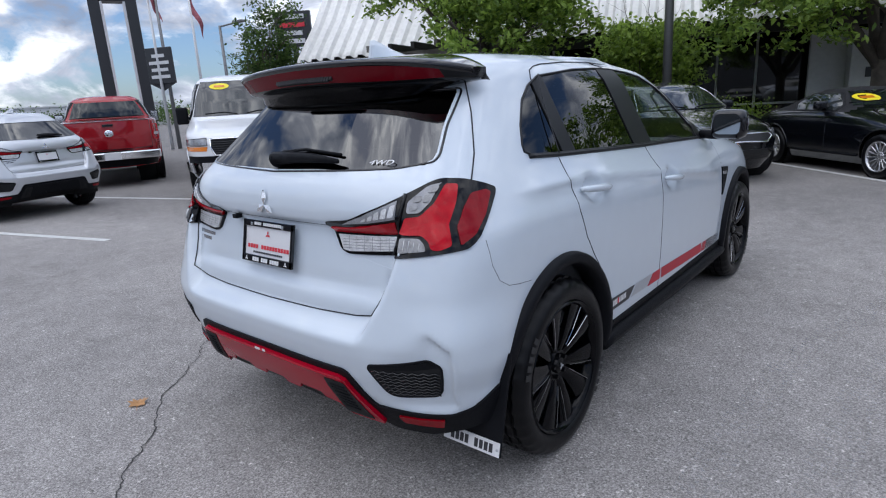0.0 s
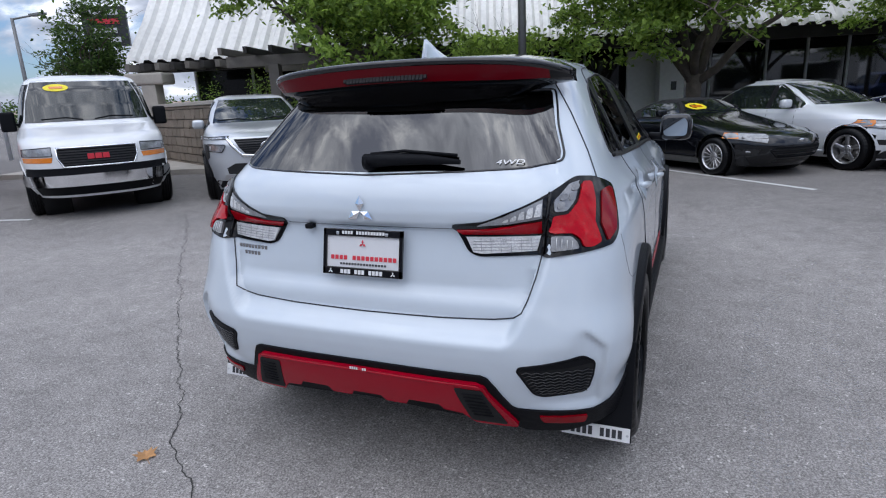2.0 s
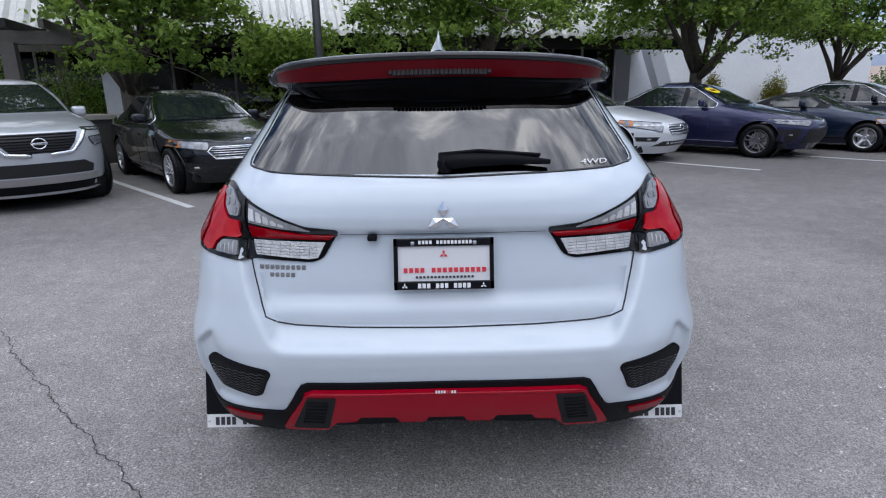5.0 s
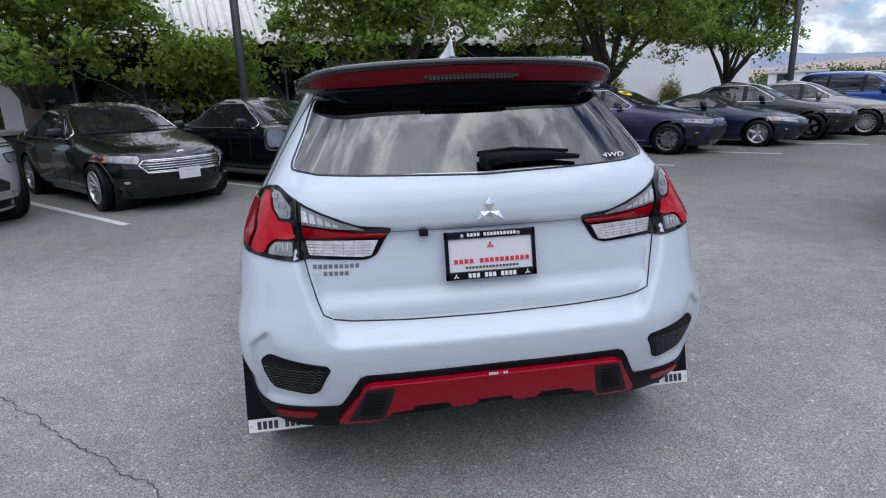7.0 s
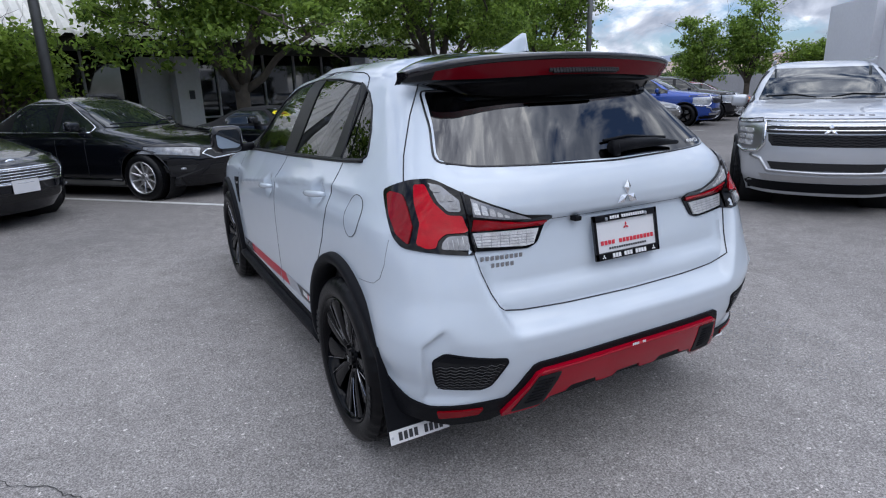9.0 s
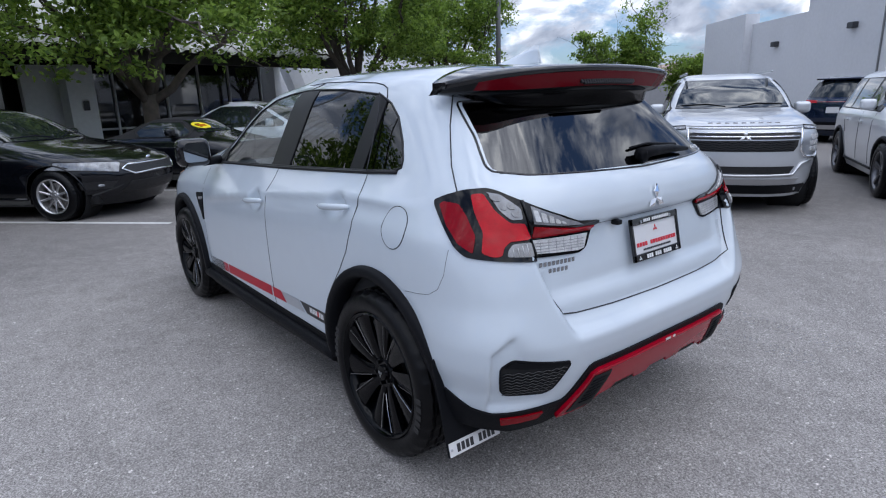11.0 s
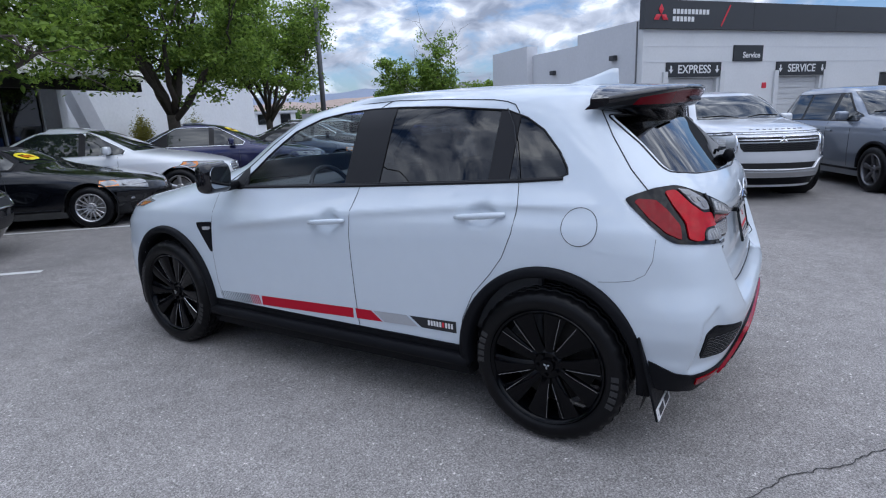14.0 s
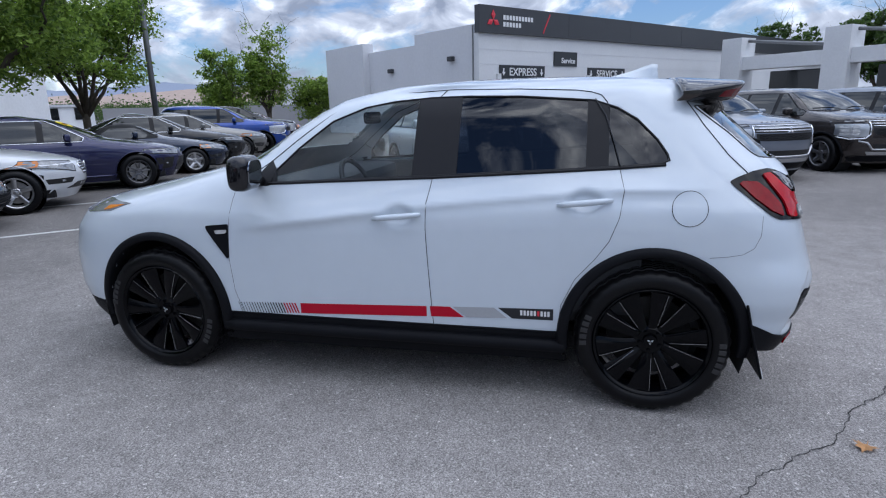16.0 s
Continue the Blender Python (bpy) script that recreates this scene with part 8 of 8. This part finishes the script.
G = "trees behind the parked row"
tree(EF(-3.2, 11.6), 6.4, 2.2, 2.95, 11, LEAF, 31000, "broad green tree with a forked trunk behind the parked row", G, lean=(0.2, 0.1), trunk_r=0.16)
tree(EF(4.8, 11.6), 6.2, 2.35, 2.9, 23, LEAF, 33000, "broad green tree with a forked trunk behind the parked row", G, trunk_r=0.17)
tree(EF(11.4, 11.6), 6.2, 2.4, 3.0, 37, LEAF, 38000, "broad green tree with a twin trunk behind the parked row", G, trunk_r=0.17)
tree(EF(17.0, 11.8), 6.2, 2.1, 2.4, 41, LEAF, 26000, "slender multi-stemmed green tree at the row's end", G, trunk_r=0.12)
tree(EF(0.4, 13.4), 3.0, 1.5, 1.2, 59, LEAF_LIGHT, 7000, "small light green tree by the showroom glass", G, trunk_r=0.08)
tree(bearing(-55.0, 22), 5.0, 1.6, 1.15, 71, LEAF_DARK, 7000, "small upright dark green tree beyond the van", size=0.11, trunk_r=0.09)
tree(Vector((32.5, 21.0, 0)), 7.0, 1.8, 1.3, 83, LEAF, 9000, "tall ragged tree beside the service building", size=0.17, trunk_r=0.16)
tree(Vector((30.2, 22.6, 0)), 5.2, 1.2, 1.4, 85, LEAF, 9000, "rounded tree beside the service building", size=0.17, trunk_r=0.14)
tree(Vector((35.0, 18.9, 0)), 3.6, 0.9, 1.3, 87, LEAF_LIGHT, 7000, "low spreading tree beside the service building", size=0.17, trunk_r=0.14)
tree(Vector((58, -18, 0)), 8.0, 2.2, 3.0, 91, LEAF_DARK, 9000, "dark tree behind the entrance canopy", size=0.3, trunk_r=0.2)
tree(Vector((50, -22, 0)), 7.6, 2.2, 3.0, 93, LEAF_DARK, 9000, "dark tree behind the entrance canopy", size=0.3, trunk_r=0.2)
shrub(EF(-4.6, 13.5), 0.95, 0.7, 2.25, 5, LEAF, 8000, "tall leafy shrub under the pergola")
shrub(EF(-6.1, 13.5), 0.6, 0.5, 2.3, 15, LEAF, 5500, "narrow leafy shrub under the pergola")
shrub(EF(-7.75, 13.4), 0.75, 0.5, 1.95, 6, LEAF, 5000, "leafy shrub behind the stone wall")
shrub(EF(-1.3, 13.6), 2.0, 0.9, 1.4, 7, LEAF_LIGHT, 6000, "leafy shrub by the showroom glass")
shrub(EF(2.4, 13.0), 1.6, 0.7, 1.0, 8, LEAF_LIGHT, 4500, "light green shrub by the showroom glass")
shrub(EF(8.2, 13.0), 1.2, 0.6, 0.9, 9, LEAF, 3500, "green shrub in the planting bed")
shrub(EF(13.6, 13.0), 1.0, 0.6, 0.9, 10, LEAF, 3000, "green shrub in the planting bed")
shrub(EF(22.6, 19.2), 0.55, 0.55, 1.7, 12, LEAF_GOLD, 4000, "golden green cypress by the white wall", 0.07, "cypress", 0.15)
shrub(EF(18.9, 19.2), 0.55, 0.55, 1.6, 13, LEAF_GOLD, 4000, "golden green cypress by the white wall", 0.07, "cypress", 0.15)


def treeline(name, az0, az1, d, h, seed, count, leaf, label):
    """Far trees that nobody could count."""
    g = np.random.default_rng(seed)
    blobs = 60
    a = np.radians(np.linspace(az0, az1, blobs) + g.uniform(-1, 1, blobs) * (az1 - az0) / blobs)
    dd = d * g.uniform(0.9, 1.12, blobs)
    c = np.stack([np.sin(a) * dd, np.cos(a) * dd, g.uniform(0.3, 0.75, blobs) * h], 1)
    p = c[g.integers(0, blobs, count)] + g.normal(size=(count, 3)) * np.array((h * 0.5, h * 0.5, h * 0.22))
    p[:, 2] = np.abs(p[:, 2])
    ob = mesh_part(name, leaves_mesh(name, p, d * 0.0038, random.Random(seed)), leaf, None, "", False)
    return tagged(ob, label, "trees", kind="stuff")


treeline("far_trees", -90, -40, 110, 3.6, 3, 16000, LEAF_DARK, "line of far trees along the road")
treeline("far_trees", 38, 66, 120, 3.4, 4, 14000, LEAF_DARK, "line of far trees below the hills")

# low buildings and a fence in the distance
for az, d, w, h, m, lab in ((41.3, 62, 4.4, 2.2, STUCCO, "low white building far behind the cars"), (62.8, 100, 9, 6.2, WALL_FRONT, "pale block building in the far distance"), (-72, 120, 30, 4.0, GREY_WALL, "long grey building across the road")):
    a = radians(az)
    p = Vector((math.sin(a) * d, math.cos(a) * d, 0))
    bld = empty("far_building", Matrix.Translation(p) @ pose(0, 0, 0, 0, 0, -az), label=lab, category="building")
    part("wall", box(bmesh.new(), (w, 5, h), (0, 0, h / 2)), m, bld, smooth=False)
    part("roof", box(bmesh.new(), (w + 0.4, 5.4, 0.2), (0, 0, h + 0.1)), GREY_WALL, bld, smooth=False)
    for k in range(int(w // 2.2)):
        part("window", box(bmesh.new(), (1.0, 0.1, 1.0), (-w / 2 + 1.2 + 2.2 * k, -2.52, 1.6)), BUILD_GLASS, bld, smooth=False)
fence = empty("block_fence", label="grey block boundary fence in the distance", category="fence")
for k in range(11):
    a, d = radians(45 + 2.0 * k), 58
    slab("fence_panel", (2.05, 0.2, 2.0), (math.sin(a) * d, math.cos(a) * d, 0), FENCE_GREY, fence, -(45 + 2.0 * k))


# ---- small things on the ground ----
LEAF_DRY = shader("dry_orange_leaf", (0.42, 0.22, 0.09), 0.8, vary=0.3, scale=40)


def dry_leaf(at, size, turn):
    bm = bmesh.new()
    lobes = [(0, 1.0), (0.16, 0.55), (0.5, 0.72), (0.42, 0.30), (0.85, 0.22), (0.50, -0.02), (0.62, -0.45), (0.20, -0.28), (0.04, -0.45)]
    outline = lobes + [(-x, y) for x, y in lobes[::-1][1:-1]]
    c = bm.verts.new((0, 0, 0.010))
    ring = [bm.verts.new((x * size, y * size, 0.006 + 0.020 * abs(x) * (1 + 0.6 * math.sin(3 * y)))) for x, y in outline]
    for a, b in zip(ring, ring[1:] + ring[:1]):
        bm.faces.new((c, a, b))
    tube(bm, [(0, -0.3 * size, 0.008), (0.1 * size, -1.0 * size, 0.004)], 0.0015, 5)
    ob = part("fallen_leaf", bm, LEAF_DRY, None, smooth=False)
    ob.matrix_basis = Matrix.Translation((*at, 0)) @ pose(0, 0, 0, 0, 0, turn)
    return tagged(ob, "dry orange-brown leaf lying on the asphalt", "leaf")


dry_leaf((-1.03, -0.88), 0.062, 55)


def dust_material():
    """Pale dust, worn through in places."""
    m = bpy.data.materials.new("pale_tyre_dust")
    m.use_nodes = True
    n, l = m.node_tree.nodes, m.node_tree.links
    p, out = n["Principled BSDF"], n["Material Output"]
    p.inputs["Base Color"].default_value, p.inputs["Roughness"].default_value = (0.40, 0.385, 0.37, 1), 0.95
    tr, mix, tex, ramp = n.new("ShaderNodeBsdfTransparent"), n.new("ShaderNodeMixShader"), n.new("ShaderNodeTexNoise"), n.new("ShaderNodeMapRange")
    tex.inputs["Scale"].default_value, tex.inputs["Detail"].default_value = 30, 6
    ramp.inputs["From Min"].default_value, ramp.inputs["From Max"].default_value, ramp.inputs["To Max"].default_value = 0.38, 0.72, 0.42
    l.new(tex.outputs["Fac"], ramp.inputs["Value"])
    l.new(ramp.outputs["Result"], mix.inputs[0])
    l.new(tr.outputs[0], mix.inputs[1])
    l.new(p.outputs[0], mix.inputs[2])
    l.new(mix.outputs[0], out.inputs["Surface"])
    return m


def tyre_mark(points, width, label):
    """A faint herringbone tread print along a bend."""
    ys = np.array([q[1] for q in points])
    xs = np.array([q[0] for q in points])
    bm = bmesh.new()
    for y in np.arange(ys[0], ys[-1], 0.038):
        x = float(np.interp(y, ys, xs))
        for s in (-1, 1):
            bm.faces.new([bm.verts.new((x + s * a * width, y + b, 0.003)) for a, b in ((0.04, 0.0), (0.5, 0.035), (0.5, 0.055), (0.04, 0.02))])
    return tagged(part("tyre_mark", bm, TYRE_DUST, None, smooth=False), label, "tyre mark", kind="structure")


TYRE_DUST = dust_material()
tyre_mark([(1.70, -1.0), (1.75, 0.0), (1.76, 0.5), (1.81, 1.14), (1.93, 1.71), (2.12, 2.3), (2.45, 3.0)], 0.17, "faint pale tyre print curving over the asphalt")
tyre_mark([(1.36, -0.9), (1.40, 0.0), (1.42, 0.6), (1.48, 1.2), (1.62, 1.8), (1.84, 2.5), (2.1, 3.1)], 0.15, "faint pale tyre print curving over the asphalt")

# the same model in silver, seen from behind beside the lane
silver_copy = copy_thing(white_car, Matrix.Identity(4))
silver_copy.name = "compact_suv"
h = radians(194)
fwd, right = Vector((math.cos(h), math.sin(h), 0)), Vector((math.sin(h), -math.cos(h), 0))
silver_copy.matrix_basis = Matrix.Translation(Vector((-9.43, 1.80, 0)) - right * 0.80) @ pose(0, 0, 0, 0, 0, 194 - 90)
tagged(silver_copy, "silver compact SUV seen from behind, parked across the lane")
swap = {WHITE.name: SILVER, RED_GLOSS.name: PLASTIC, DECAL_RED.name: SILVER, DECAL_GREY.name: SILVER, DECAL_BLACK.name: SILVER}
for o in list(silver_copy.children_recursive):
    base = o.name.split(".")[0]
    if base in ("roof_spoiler", "spoiler_end", "spoiler_face", "spoiler_underside", "brake_light", "red_stripe", "grey_stripe", "black_stripe", "stripe_hatch", "mud_flap", "flap_plate", "flap_screw", "lettering_bar", "garnish_lettering", "drive_badge"):
        bpy.data.objects.remove(o)
        continue
    if o.type == "MESH":
        for s in o.material_slots:
            if s.material and s.material.name in swap:
                m = swap[s.material.name]
                s.link = "OBJECT"
                s.material = m

# stones of the corner walls
wall_a, la = stone_wall("stone_wall", (-13.3, 10.45), (-8.7, 8.15), 1.55, 0.4, "rough tan stone garden wall")
stones_on(wall_a, la, 1.55, 0.4, 3)
wall_b, lb = stone_wall("stone_pillar", (-7.15, 9.55), (-6.45, 9.15), 0.95, 0.7, "low stone pillar with a concrete cap")
stones_on(wall_b, lb, 0.95, 0.7, 4)
